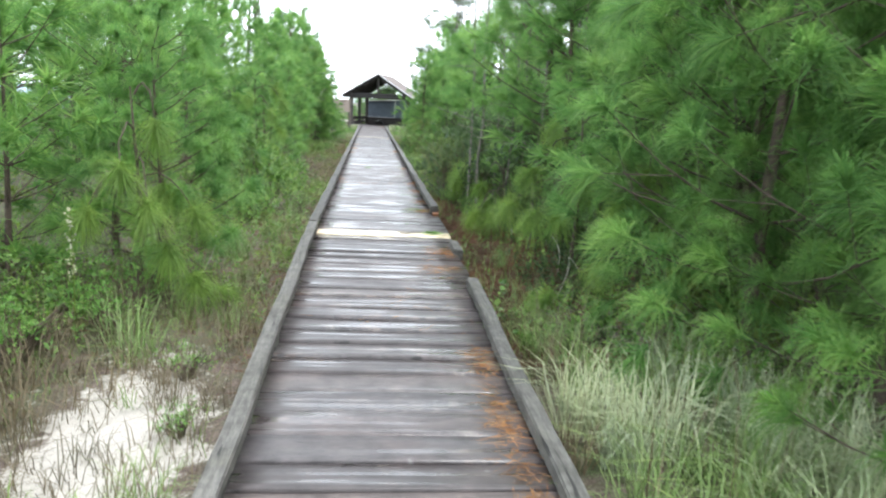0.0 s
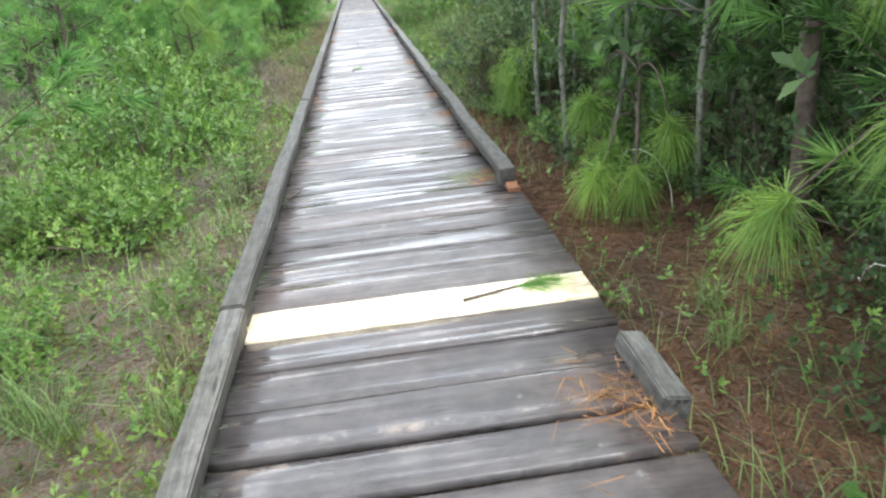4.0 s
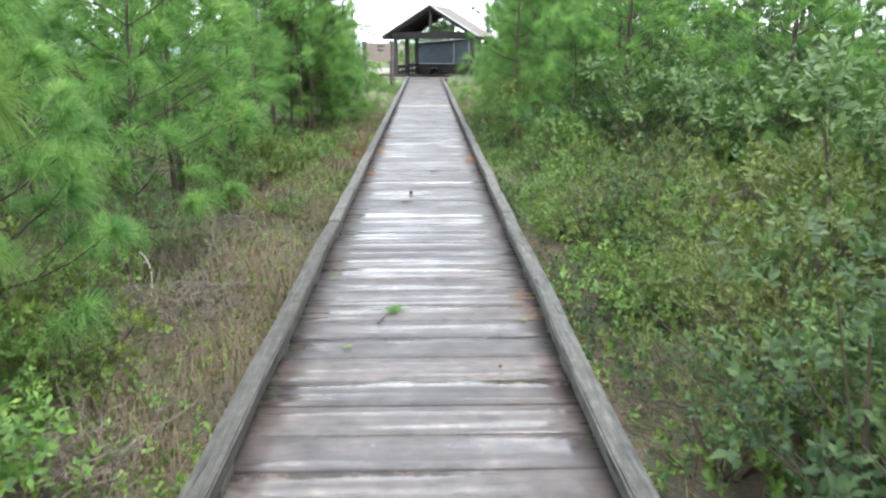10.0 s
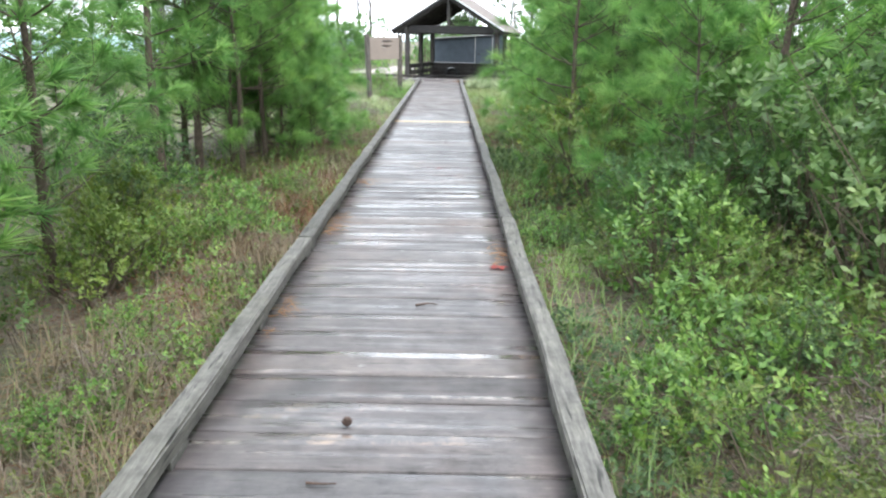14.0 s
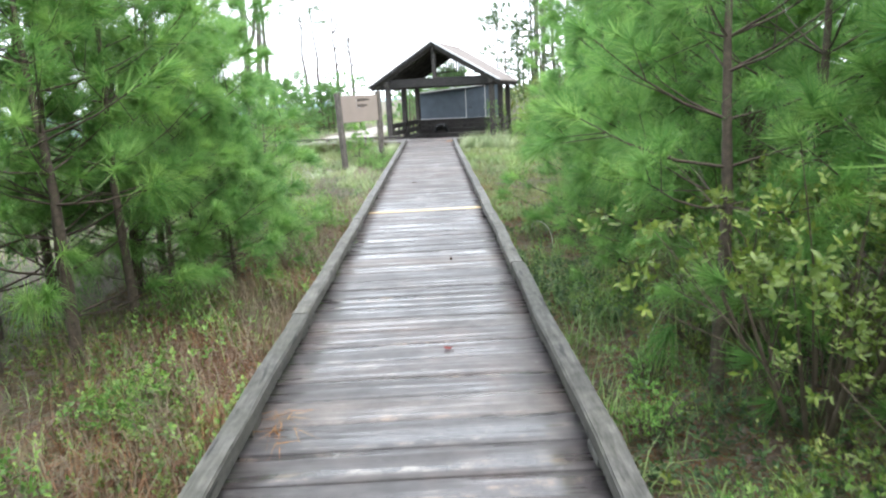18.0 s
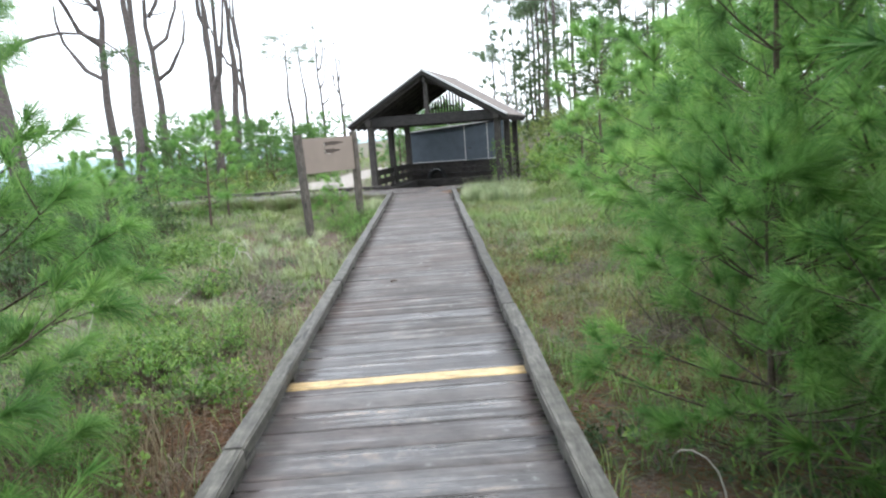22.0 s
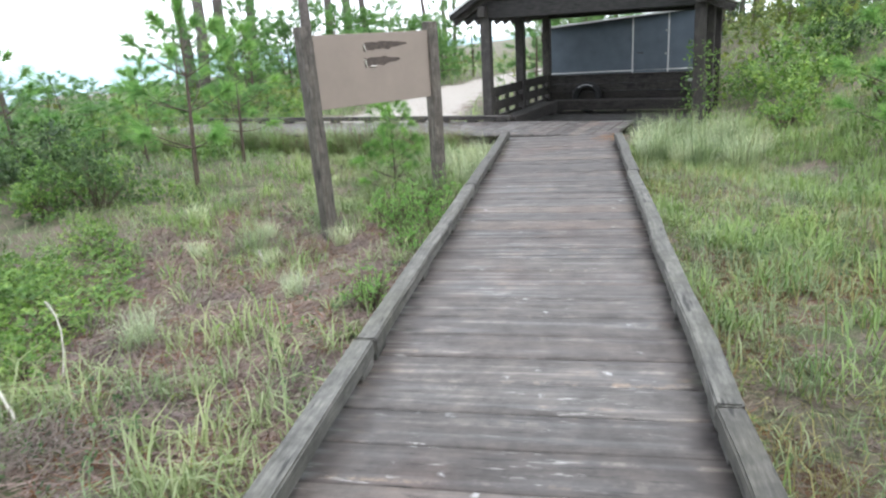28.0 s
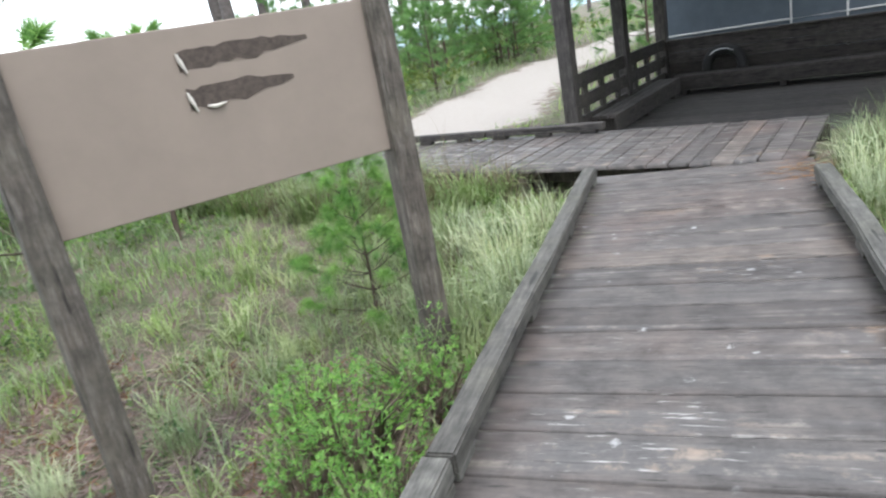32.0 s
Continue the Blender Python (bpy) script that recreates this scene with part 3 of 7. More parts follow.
def build_shed(m):
    s = thing("shed", m, "blue-grey metal-sided shed with a sloping white roof edge", "shed")
    w, d, z0 = 4.02, 2.6, FLOOR_Z
    zl, zr = 1.70, 2.0

    def slab(name, pts, mat, label=""):
        bm = bmesh.new()
        vs = [bm.verts.new(p) for p in pts]
        for f in ((0, 1, 2, 3), (7, 6, 5, 4), (0, 4, 5, 1), (1, 5, 6, 2), (2, 6, 7, 3), (3, 7, 4, 0)):
            bm.faces.new([vs[i] for i in f])
        bmesh.ops.recalc_face_normals(bm, faces=bm.faces)
        bmesh.ops.bevel(bm, geom=list(bm.edges), offset=0.004, segments=1, affect="EDGES")
        return part(name, bm_mesh(name, bm, mat), s, label=label)

    def prism(x0, x1, y0, y1, za0, za1, zb0, zb1):
        return [(x0, y0, za0), (x1, y0, zb0), (x1, y0, zb1), (x0, y0, za1), (x0, y1, za0), (x1, y1, zb0), (x1, y1, zb1), (x0, y1, za1)]

    def top(x):
        return zl + (zr - zl) * (x + 0.05) / w

    slab("front_wall", prism(0, w, 0, 0.06, z0, top(0), z0, top(w)), M_SHEDWALL)
    slab("back_wall", prism(0, w, d, d + 0.06, z0, top(0), z0, top(w)), M_SHEDWALL)
    slab("side_wall", prism(0, 0.06, 0.06, d, z0, top(0), z0, top(0)), M_SHEDWALL)
    slab("side_wall", prism(w - 0.06, w, 0.06, d, z0, top(w), z0, top(w)), M_SHEDWALL)
    slab("roof", prism(-0.06, w + 0.06, -0.08, d + 0.12, top(0) + 0.004, top(0) + 0.05, top(w) + 0.004, top(w) + 0.05), M_WHITE, "thin white metal roof sheet")
    x0, x1 = 2.38, 3.27
    door = slab("door", prism(x0, x1, -0.02, -0.003, z0 + 0.12, top(x0) - 0.06, z0 + 0.12, top(x1) - 0.06), M_SHEDWALL, "flush blue-grey door")
    for x in (x0 - 0.02, x1 + 0.02):
        slab("door_strip", prism(x - 0.018, x + 0.018, -0.03, -0.003, z0, top(x) - 0.01, z0, top(x) - 0.01), M_WHITE, "narrow white metal strip")
    slab("corner_strip", prism(w - 0.07, w + 0.01, -0.012, -0.002, z0, top(w) - 0.01, z0, top(w) - 0.01), M_STEEL, "pale corner flashing")
    slab("bottom_trim", prism(0, w, -0.02, -0.002, 0.47, 0.50, 0.47, 0.50), M_WHITE, "thin white trim line")
    v, f = tube([(x0 + 0.1, -0.03, 0.95), (x0 + 0.1, -0.08, 0.95), (x0 + 0.26, -0.08, 0.94)], [0.014] * 3, 8)
    part("handle", np_mesh("handle", v, f, M_RUBBER, True), door, label="black lever handle")
    for z in (1.5, 0.9):
        put("hinge", (0.09, 0.02, 0.05), (x1 - 0.02, -0.03, z), M_STEEL, door, bevel=0.003)
    return s


def weathered_post(name, w, h, parent, m, seed):
    """A square timber with a split, worn top and edges."""
    rng = random.Random(seed)
    bm = box_bm(w, w, h, 0.0, 0, None, 9, 2)
    bmesh.ops.subdivide_edges(bm, edges=[e for e in bm.edges if abs((e.verts[0].co - e.verts[1].co).z) < 1e-4], cuts=3, use_grid_fill=True)
    for v in bm.verts:
        r = max(abs(v.co.x), abs(v.co.y))
        corner = min(abs(v.co.x), abs(v.co.y)) > 0.45 * w
        k = 0.92 if corner else 1.0
        g = -0.012 if abs(abs(v.co.x) - 0.25 * w * rng.choice((0, 1))) < 1e-4 and r > 0.45 * w else 0.0
        v.co.x *= k + g + rng.uniform(-0.02, 0.02)
        v.co.y *= k + rng.uniform(-0.02, 0.02)
        if v.co.z > h * 0.49:
            v.co.z -= rng.uniform(0, 0.02) + (0.015 if corner else 0)
    return part(name, bm_mesh(name, bm, M_POST), parent, m)


def build_sign():
    a, b = Vector((-2.62, 44.24, 0)), Vector((-1.53, 45.74, 0))
    c = (a + b) / 2
    along = b - a
    yaw = math.degrees(math.atan2(along.y, along.x))
    s = thing("trail_sign", pose(c.x, c.y, 0, 0, 0, yaw), "brown blank back of a trail sign on two weathered square posts", "sign")
    half = along.length / 2
    za, zb = float(ground_z(a.x, a.y)) - 0.25, float(ground_z(b.x, b.y)) - 0.25
    weathered_post("post", 0.15, 1.83 - za, s, pose(-half, -0.05, (1.83 + za) / 2, -2.6, -0.4, 3), 3)
    weathered_post("post", 0.15, 1.84 - zb, s, pose(half, 0, (1.84 + zb) / 2, 0, -0.4, -4), 8)
    pw = 2 * half - 0.13
    panel = part("panel", box_mesh("panel", pw, 0.02, 0.80, M_SIGN, 0.004), s, pose(0, -0.02, 1.33), "flat tan-brown panel")
    # two torn strips where the film has peeled away
    for (x, z, w, h, sd) in ((0.13, 0.25, 0.66, 0.095, 1), (0.08, 0.075, 0.54, 0.10, 2)):
        rng = random.Random(sd)
        n = 14
        bm = bmesh.new()
        up, lo = [], []
        for i in range(n + 1):
            u = i / n
            taper = 1.0 - 0.75 * max(0, u - 0.55) / 0.45
            up.append(bm.verts.new((x + (u - 0.45) * w, -0.0125, z + u * 0.015 + h * 0.5 * taper * rng.uniform(0.75, 1.1))))
            lo.append(bm.verts.new((x + (u - 0.45) * w, -0.0125, z + u * 0.015 - h * 0.5 * taper * rng.uniform(0.7, 1.15))))
        for i in range(n):
            bm.faces.new((lo[i], lo[i + 1], up[i + 1], up[i]))
        strip = part("torn_strip", bm_mesh("torn_strip", bm, M_PEEL), panel, label="dark torn strip")
        x0 = x - 0.45 * w
        curls = [[(x0, z + 0.035), (x0 + 0.01, z), (x0 + 0.03, z - h * 0.6)]]
        if sd == 2:
            curls.append([(x0 + 0.08, z - h * 0.42), (x0 + 0.12, z - h * 0.5), (x0 + 0.17, z - h * 0.42)])
        for c2 in curls:
            v, f = tube([(px, -0.02, pz) for px, pz in c2], [0.006, 0.011, 0.005], 6)
            part("curled_film", np_mesh("curled_film", v, f, M_PEELED, True), panel, label="pale curled film edge")
    return s


build_shelter()
BENCH_Z = FLOOR_Z + 0.001
build_bench(SHELTER @ pose(0.15, 4.2, BENCH_Z), 3.6, "low dark mossy bench along the shelter's far rail")
build_bench(SHELTER @ pose(-1.68, 2.2, BENCH_Z, 0, 0, 90), 3.4, "low dark bench along the shelter's side rail")
build_tyre(SHELTER @ pose(-0.85, 4.46, FLOOR_Z + 0.392) @ Matrix.Diagonal((0.89, 1, 0.89, 1)))
build_shed(SHELTER @ pose(-2.3, 5.7, 0, 0, 0, 9))
build_sign()


# ---- plants ----
def rand_dirs(rng, n, base, spread):
    """n unit directions about base, spread out by that amount."""
    d = base + spread * rng.normal(size=(n, 3))
    return d / (np.linalg.norm(d, axis=1)[:, None] + 1e-9)


def needles(rng, roots, dirs, length, width, droop=0.2, bend=0.0):
    """Thin triangles from roots along dirs, or, with bend, two-piece needles that arch over."""
    n = len(roots)
    side = np.cross(dirs, rng.normal(size=(n, 3)))
    side /= np.linalg.norm(side, axis=1)[:, None] + 1e-9
    ln = (length * rng.uniform(0.75, 1.15, size=n))[:, None]
    a = roots - side * width / 2
    b = roots + side * width / 2
    if not bend:
        c = roots + dirs * ln + np.array([0, 0, -droop]) * ln
        return np.stack([a, b, c], 1).reshape(-1, 3), np.arange(3 * n).reshape(-1, 3)
    m = roots + dirs * ln * 0.55 + np.array([0, 0, -0.15 * bend]) * ln
    c = roots + dirs * ln * 0.95 + np.array([0, 0, -0.75 * bend]) * ln
    v = np.stack([a, b, m - side * width * 0.42, m + side * width * 0.42, c], 1).reshape(-1, 3)
    i = np.arange(n)[:, None] * 5
    f = np.stack([i + np.array([[0, 1, 3]]), i + np.array([[0, 3, 2]]), i + np.array([[2, 3, 4]])], 1).reshape(-1, 3)
    return v, f


def set_tone(me, tone):
    """One value for each face: how pale the leaves of its shoot are."""
    at = me.attributes.new("tone", "FLOAT", "FACE")
    at.data.foreach_set("value", np.asarray(tone, dtype=np.float32))
    return me


def pine_parts(seed, height, base, spread, whorl=0.34, per=5, tuft=84, length=0.30, width=0.0072, far=False, twigs=3, bend=0.0):
    """Trunk with limbs, and the needle crown, of a young long-needled pine."""
    rng = np.random.default_rng(seed)
    lean = rng.normal(size=2) * 0.03 * height
    n = 9
    zs = np.linspace(-0.3, height, n)
    tx = lean[0] * (zs / height) ** 2 + 0.02 * np.sin(zs * 2 + seed)
    ty = lean[1] * (zs / height) ** 2 + 0.02 * np.cos(zs * 1.7 + seed)
    r0 = 0.011 * height + 0.012
    tubes = [tube(np.stack([tx, ty, zs], 1), r0 * (1 - 0.9 * np.clip(zs, 0, None) / height), 7)]
    roots, dirs, tones = [], [], []

    def tufts(p0, d0, reach, count, wide=0.42, lighter=0.0):
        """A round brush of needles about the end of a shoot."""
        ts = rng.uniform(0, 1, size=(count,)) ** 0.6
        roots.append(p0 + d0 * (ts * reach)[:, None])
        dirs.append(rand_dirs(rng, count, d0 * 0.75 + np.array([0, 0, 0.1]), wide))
        # Besides random tone, crown shade is put in: inner shoots darker, tips paler.
        tones.append(np.full(count, lighter - (0.02 if bend else 0.0) + rng.uniform(-0.24, 0.2)))

    z = base
    while z < height - 0.1:
        f = (z - base) / max(0.01, height - base)
        k = per if not far else max(3, per - 1)
        off = rng.uniform(0, 6.3)
        for j in range(k):
            if rng.random() < 0.1:
                continue
            az = off + j * 6.283 / k + rng.normal() * 0.25
            ln = spread * (1 - 0.80 * f ** 1.3) * rng.uniform(0.55, 1.15) + 0.12
            rise = 0.10 + 0.6 * f + rng.normal() * 0.1
            c = np.array([np.interp(z, zs, tx), np.interp(z, zs, ty), z])
            out = np.array([math.cos(az), math.sin(az), 0])
            us = np.linspace(0, 1, 4)
            pts = c + out * (us * ln)[:, None] + np.array([0, 0, 1.0]) * ((rise * us + 0.25 * us ** 2) * ln)[:, None]
            rr = (0.006 + 0.006 * ln) * (1 - 0.75 * us)
            tubes.append(tube(pts, rr, 3 if far else 4))
            d = pts[-1] - pts[-2]
            d /= np.linalg.norm(d)
            tufts(pts[-1] - d * 0.10, d, 0.14, int(tuft * 1.3), lighter=0.1)
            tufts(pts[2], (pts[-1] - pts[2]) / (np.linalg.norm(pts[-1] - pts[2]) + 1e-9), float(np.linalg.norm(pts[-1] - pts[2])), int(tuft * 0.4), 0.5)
            for q in range(twigs):
                u = rng.uniform(0.3, 0.95)
                p = c + out * (u * ln) + np.array([0, 0, 1.0]) * (rise * u + 0.25 * u * u) * ln
                sd = rand_dirs(rng, 1, d + np.array([0, 0, 0.3]), 0.6)[0]
                tl = 0.14 + 0.28 * ln * rng.uniform(0.4, 1)
                if not far and q < 2:
                    tubes.append(tube(np.stack([p, p + sd * tl]), [0.006, 0.003], 3))
                tufts(p + sd * (tl - 0.08), sd, 0.12, tuft, lighter=0.12 * (u - 0.7))
        z += whorl * rng.uniform(0.8, 1.2) * (1 - 0.25 * f)
    top = np.array([tx[-1], ty[-1], height])
    tufts(top - np.array([0, 0, 0.3]), np.array([0, 0, 1.0]), 0.35, tuft * 3, lighter=0.1)
    v, f = join_tubes(tubes)
    trunk = np_mesh("trunk", v, f, M_BARK, True)
    v, f = needles(rng, np.concatenate(roots), np.concatenate(dirs), length, width, 0.2, bend)
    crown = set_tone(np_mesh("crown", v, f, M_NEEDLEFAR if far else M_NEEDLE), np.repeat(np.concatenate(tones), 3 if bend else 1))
    return trunk, crown


def leaf_cloud(rng, centres, normals, size, aspect=0.5, droop=0.2):
    """Folded diamond leaves, two triangles each."""
    n = len(centres)
    d = normals + 0.6 * rng.normal(size=(n, 3))
    d[:, 2] += 0.25
    d /= np.linalg.norm(d, axis=1)[:, None] + 1e-9
    s = np.cross(d, rng.normal(size=(n, 3)))
    s /= np.linalg.norm(s, axis=1)[:, None] + 1e-9
    ln = (size * rng.uniform(0.6, 1.25, size=n))[:, None]
    up = np.cross(s, d)
    a = centres
    b = centres + d * ln * 0.5 + s * ln * aspect * 0.5 + up * ln * 0.08
    c = centres + d * ln - up * ln * droop
    e = centres + d * ln * 0.5 - s * ln * aspect * 0.5 + up * ln * 0.08
    v = np.stack([a, b, c, e], 1).reshape(-1, 3)
    i = np.arange(n)[:, None] * 4
    f = np.concatenate([i + np.array([[0, 1, 2]]), i + np.array([[0, 2, 3]])])
    return v, f


def sprigs(rng, feet, axes, count, shoot, size, aspect=0.5, tone=None):
    """Short shoots, each with whorled leaves that open outwards and grow paler to the tip."""
    n = len(feet)
    axes = axes / (np.linalg.norm(axes, axis=1)[:, None] + 1e-9)
    u = np.tile(np.linspace(0.1, 1, count), n)
    ax = np.repeat(axes, count, 0)
    side = np.cross(ax, rng.normal(size=ax.shape))
    side /= np.linalg.norm(side, axis=1)[:, None] + 1e-9
    root = np.repeat(feet, count, 0) + ax * (u * np.repeat(shoot * rng.uniform(0.6, 1.3, n), count))[:, None]
    d = side * (1.05 - 0.55 * u)[:, None] + ax * (0.25 + 0.55 * u)[:, None]
    d /= np.linalg.norm(d, axis=1)[:, None]
    w = np.cross(d, ax)
    w /= np.linalg.norm(w, axis=1)[:, None] + 1e-9
    up = np.cross(w, d)
    ln = (size * rng.uniform(0.65, 1.2, n * count) * (1.1 - 0.35 * u))[:, None]
    a = root
    b = root + d * ln * 0.55 + w * ln * aspect * 0.5 - up * ln * 0.04
    c = root + d * ln - up * ln * rng.uniform(-0.05, 0.3, (n * count, 1))
    e = root + d * ln * 0.55 - w * ln * aspect * 0.5 - up * ln * 0.04
    v = np.stack([a, b, c, e], 1).reshape(-1, 3)
    k = np.arange(n * count)[:, None] * 4
    f = np.concatenate([k + np.array([[0, 1, 2]]), k + np.array([[0, 2, 3]])])
    tone = np.repeat(np.zeros(n) if tone is None else tone, count) + 0.22 * (u - 0.6)
    return v, f, np.tile(tone, 2)


def shrub_parts(seed, radius, height, leaves, size, mat, aspect=0.5, lumps=9, stems=9):
    """Stems rising from the ground, and uneven mounds of leafy sprigs about their ends."""
    rng = np.random.default_rng(seed)
    tubes, cs, ns, tones = [], [], [], []
    count = 9
    per = max(4, leaves // (lumps * 2 * count))
    for i in range(lumps):
        az = rng.uniform(0, 6.283)
        rr = radius * math.sqrt(rng.uniform(0.02, 1)) * 0.8
        hz = height * rng.uniform(0.22, 1.0) * (1 - 0.35 * (rr / radius) ** 2)
        tip = np.array([rr * math.cos(az), rr * math.sin(az), hz])
        foot = np.array([0.12 * radius * math.cos(az), 0.12 * radius * math.sin(az), -0.1])
        midp = (foot * 0.55 + tip * 0.45) + rng.normal(size=3) * 0.05 * radius
        tubes.append(tube(np.stack([foot, midp, tip]), [0.012 + 0.008 * height, 0.009 + 0.004 * height, 0.004], 4))
        for q in range(2):
            c = tip + rng.normal(size=3) * np.array([0.2, 0.2, 0.12]) * radius
            lr = radius * rng.uniform(0.2, 0.36)
            tubes.append(tube(np.stack([midp, c]), [0.006, 0.003], 3))
            d = rng.normal(size=(per, 3))
            d[:, 2] = np.abs(d[:, 2]) * 1.1 - 0.35
            d /= np.linalg.norm(d, axis=1)[:, None]
            rad = lr * np.cbrt(rng.uniform(0.3, 1, size=per)) * (1 + 0.25 * np.sin(5 * d[:, 0] + 3 * d[:, 2] + seed))
            p = c + d * rad[:, None] * np.array([1, 1, 0.8])
            p[:, 2] = np.maximum(p[:, 2], 0.01 + 0.08 * rng.random(per))
            cs.append(p)
            ns.append(d + np.array([0, 0, 0.75]) + 0.35 * rng.normal(size=(per, 3)))
            tones.append(rng.uniform(-0.2, 0.2) + 0.1 * rng.normal(size=per))
    for i in range(stems):
        az = rng.uniform(0, 6.283)
        e = np.array([math.cos(az) * radius, math.sin(az) * radius, height * rng.uniform(0.5, 1.1)])
        m1 = e * np.array([0.4, 0.4, 0.6])
        tubes.append(tube(np.stack([np.zeros(3) - np.array([0, 0, 0.1]), m1, e * rng.uniform(0.8, 1.1)]), [0.008, 0.006, 0.002], 3))
    v, f = join_tubes(tubes)
    stem = np_mesh("stem", v, f, M_STEM, True)
    v, f, tone = sprigs(rng, np.concatenate(cs), np.concatenate(ns), count, size * 1.7, size, aspect, np.concatenate(tones))
    return stem, set_tone(np_mesh("foliage", v, f, mat), tone)


def brush_parts(seed, radius, height, twigs):
    """A low tangle of bare crooked twigs with a few withered leaves."""
    rng = np.random.default_rng(seed)
    tubes, ends = [], []
    for i in range(twigs):
        az, r0 = rng.uniform(0, 6.283), radius * math.sqrt(rng.random()) * 0.7
        p = np.array([r0 * math.cos(az), r0 * math.sin(az), rng.uniform(-0.02, 0.5) * height])
        d = rng.normal(size=3) * np.array([1, 1, 0.55]) + np.array([0, 0, 0.25])
        d /= np.linalg.norm(d)
        step = radius * rng.uniform(0.10, 0.24)
        pts = [p]
        for q in range(5):
            d = d + rng.normal(size=3) * 0.42 - np.array([0, 0, 0.16 if p[2] > height * 0.7 else 0])
            d /= np.linalg.norm(d)
            p = p + d * step
            p[2] = max(p[2], -0.02)
            pts.append(p.copy())
        tubes.append(tube(np.stack(pts), np.linspace(rng.uniform(0.004, 0.008), 0.002, 6), 3))
        ends.append(pts[-1])
        ends.append(pts[-3])
    v, f = join_tubes(tubes)
    stem = np_mesh("stem", v, f, M_TWIG, True)
    ends = np.stack(ends)
    v, f, tone = sprigs(rng, ends, rng.normal(size=ends.shape), 3, 0.03, 0.032, 0.4)
    return stem, set_tone(np_mesh("foliage", v, f, M_DEADBRUSH), tone)


def blades(rng, roots, height, width, lean=0.45, bend=0.5):
    """Grass blades of three triangles, arching over."""
    n = len(roots)
    az = rng.uniform(0, 6.283, size=n)
    o = np.stack([np.cos(az), np.sin(az), np.zeros(n)], 1)
    s = np.stack([-np.sin(az), np.cos(az), np.zeros(n)], 1)
    h = (height * rng.uniform(0.5, 1.15, size=n))[:, None]
    ln = (lean * rng.uniform(0.2, 1.2, size=n))[:, None]
    up = np.array([[0, 0, 1.0]])
    p1 = roots + h * 0.55 * up + o * h * ln * 0.4
    p2 = roots + h * (1 - bend * ln) * up + o * h * ln * 1.1
    w = width * 0.5
    v = np.stack([roots - s * w, roots + s * w, p1 - s * w * 0.8, p1 + s * w * 0.8, p2], 1).reshape(-1, 3)
    i = np.arange(n)[:, None] * 5
    f = np.concatenate([i + np.array([[0, 1, 3]]), i + np.array([[0, 3, 2]]), i + np.array([[2, 3, 4]])])
    return v, f


def tuft_mesh(seed, count, radius, height, width, mat, lean=0.5):
    rng = np.random.default_rng(seed)
    a, r = rng.uniform(0, 6.283, count), radius * np.sqrt(rng.uniform(0, 1, count))
    roots = np.stack([r * np.cos(a), r * np.sin(a), np.full(count, -0.03)], 1)
    v, f = blades(rng, roots, height, width, lean)
    return np_mesh("blades", v, f, mat)


def gz(x, y):
    return float(ground_z(x, y))


PINES = [pine_parts(11, 3.4, 0.3, 1.25), pine_parts(12, 4.4, 0.6, 1.35), pine_parts(13, 5.2, 0.5, 1.6),
         pine_parts(14, 5.0, 1.6, 1.35), pine_parts(15, 2.2, 0.55, 0.62, 0.40, 4, 95, 0.24, 0.010, False, 0),
         pine_parts(16, 2.4, 0.12, 1.15, 0.3, 6, 74, 0.28, 0.008),
         pine_parts(17, 4.6, 0.45, 1.4, 0.46, 5, 100, 0.34, 0.006, twigs=2, bend=0.7), pine_parts(18, 3.0, 0.25, 1.1, 0.40, 5, 100, 0.33, 0.006, twigs=2, bend=0.75)]
# plainer crowns for the trees that stand back from the walk
BACK_PINES = {0: pine_parts(11, 3.4, 0.3, 1.25, 0.34, 6, 30, 0.29, 0.017, True), 1: pine_parts(12, 4.4, 0.6, 1.35, 0.36, 6, 30, 0.29, 0.017, True), 2: pine_parts(13, 5.2, 0.5, 1.6, 0.36, 6, 23, 0.29, 0.023, True),
              3: pine_parts(14, 5.0, 1.6, 1.35, 0.36, 6, 30, 0.29, 0.017, True), 5: pine_parts(16, 2.4, 0.12, 1.15, 0.32, 6, 30, 0.29, 0.017, True)}
for back in BACK_PINES.values():
    back[1].materials.clear()
    back[1].materials.append(M_NEEDLE)


def add_pine(x, y, kind, scale=1.0, turn=0.0, label="young pine with long bright green needles beside the boardwalk"):
    t = thing("pine_tree", pose(x, y, gz(x, y), 0, 0, turn) @ Matrix.Diagonal((scale, scale, scale, 1)), label, "tree", "young pines along the boardwalk")
    form = BACK_PINES[kind] if kind in BACK_PINES and (abs(x) > (3.05 if y > 5.0 else 3.7) or (abs(x) > 2.7 and 14 < y < 26)) else PINES[kind]
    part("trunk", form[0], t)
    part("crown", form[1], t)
    return t


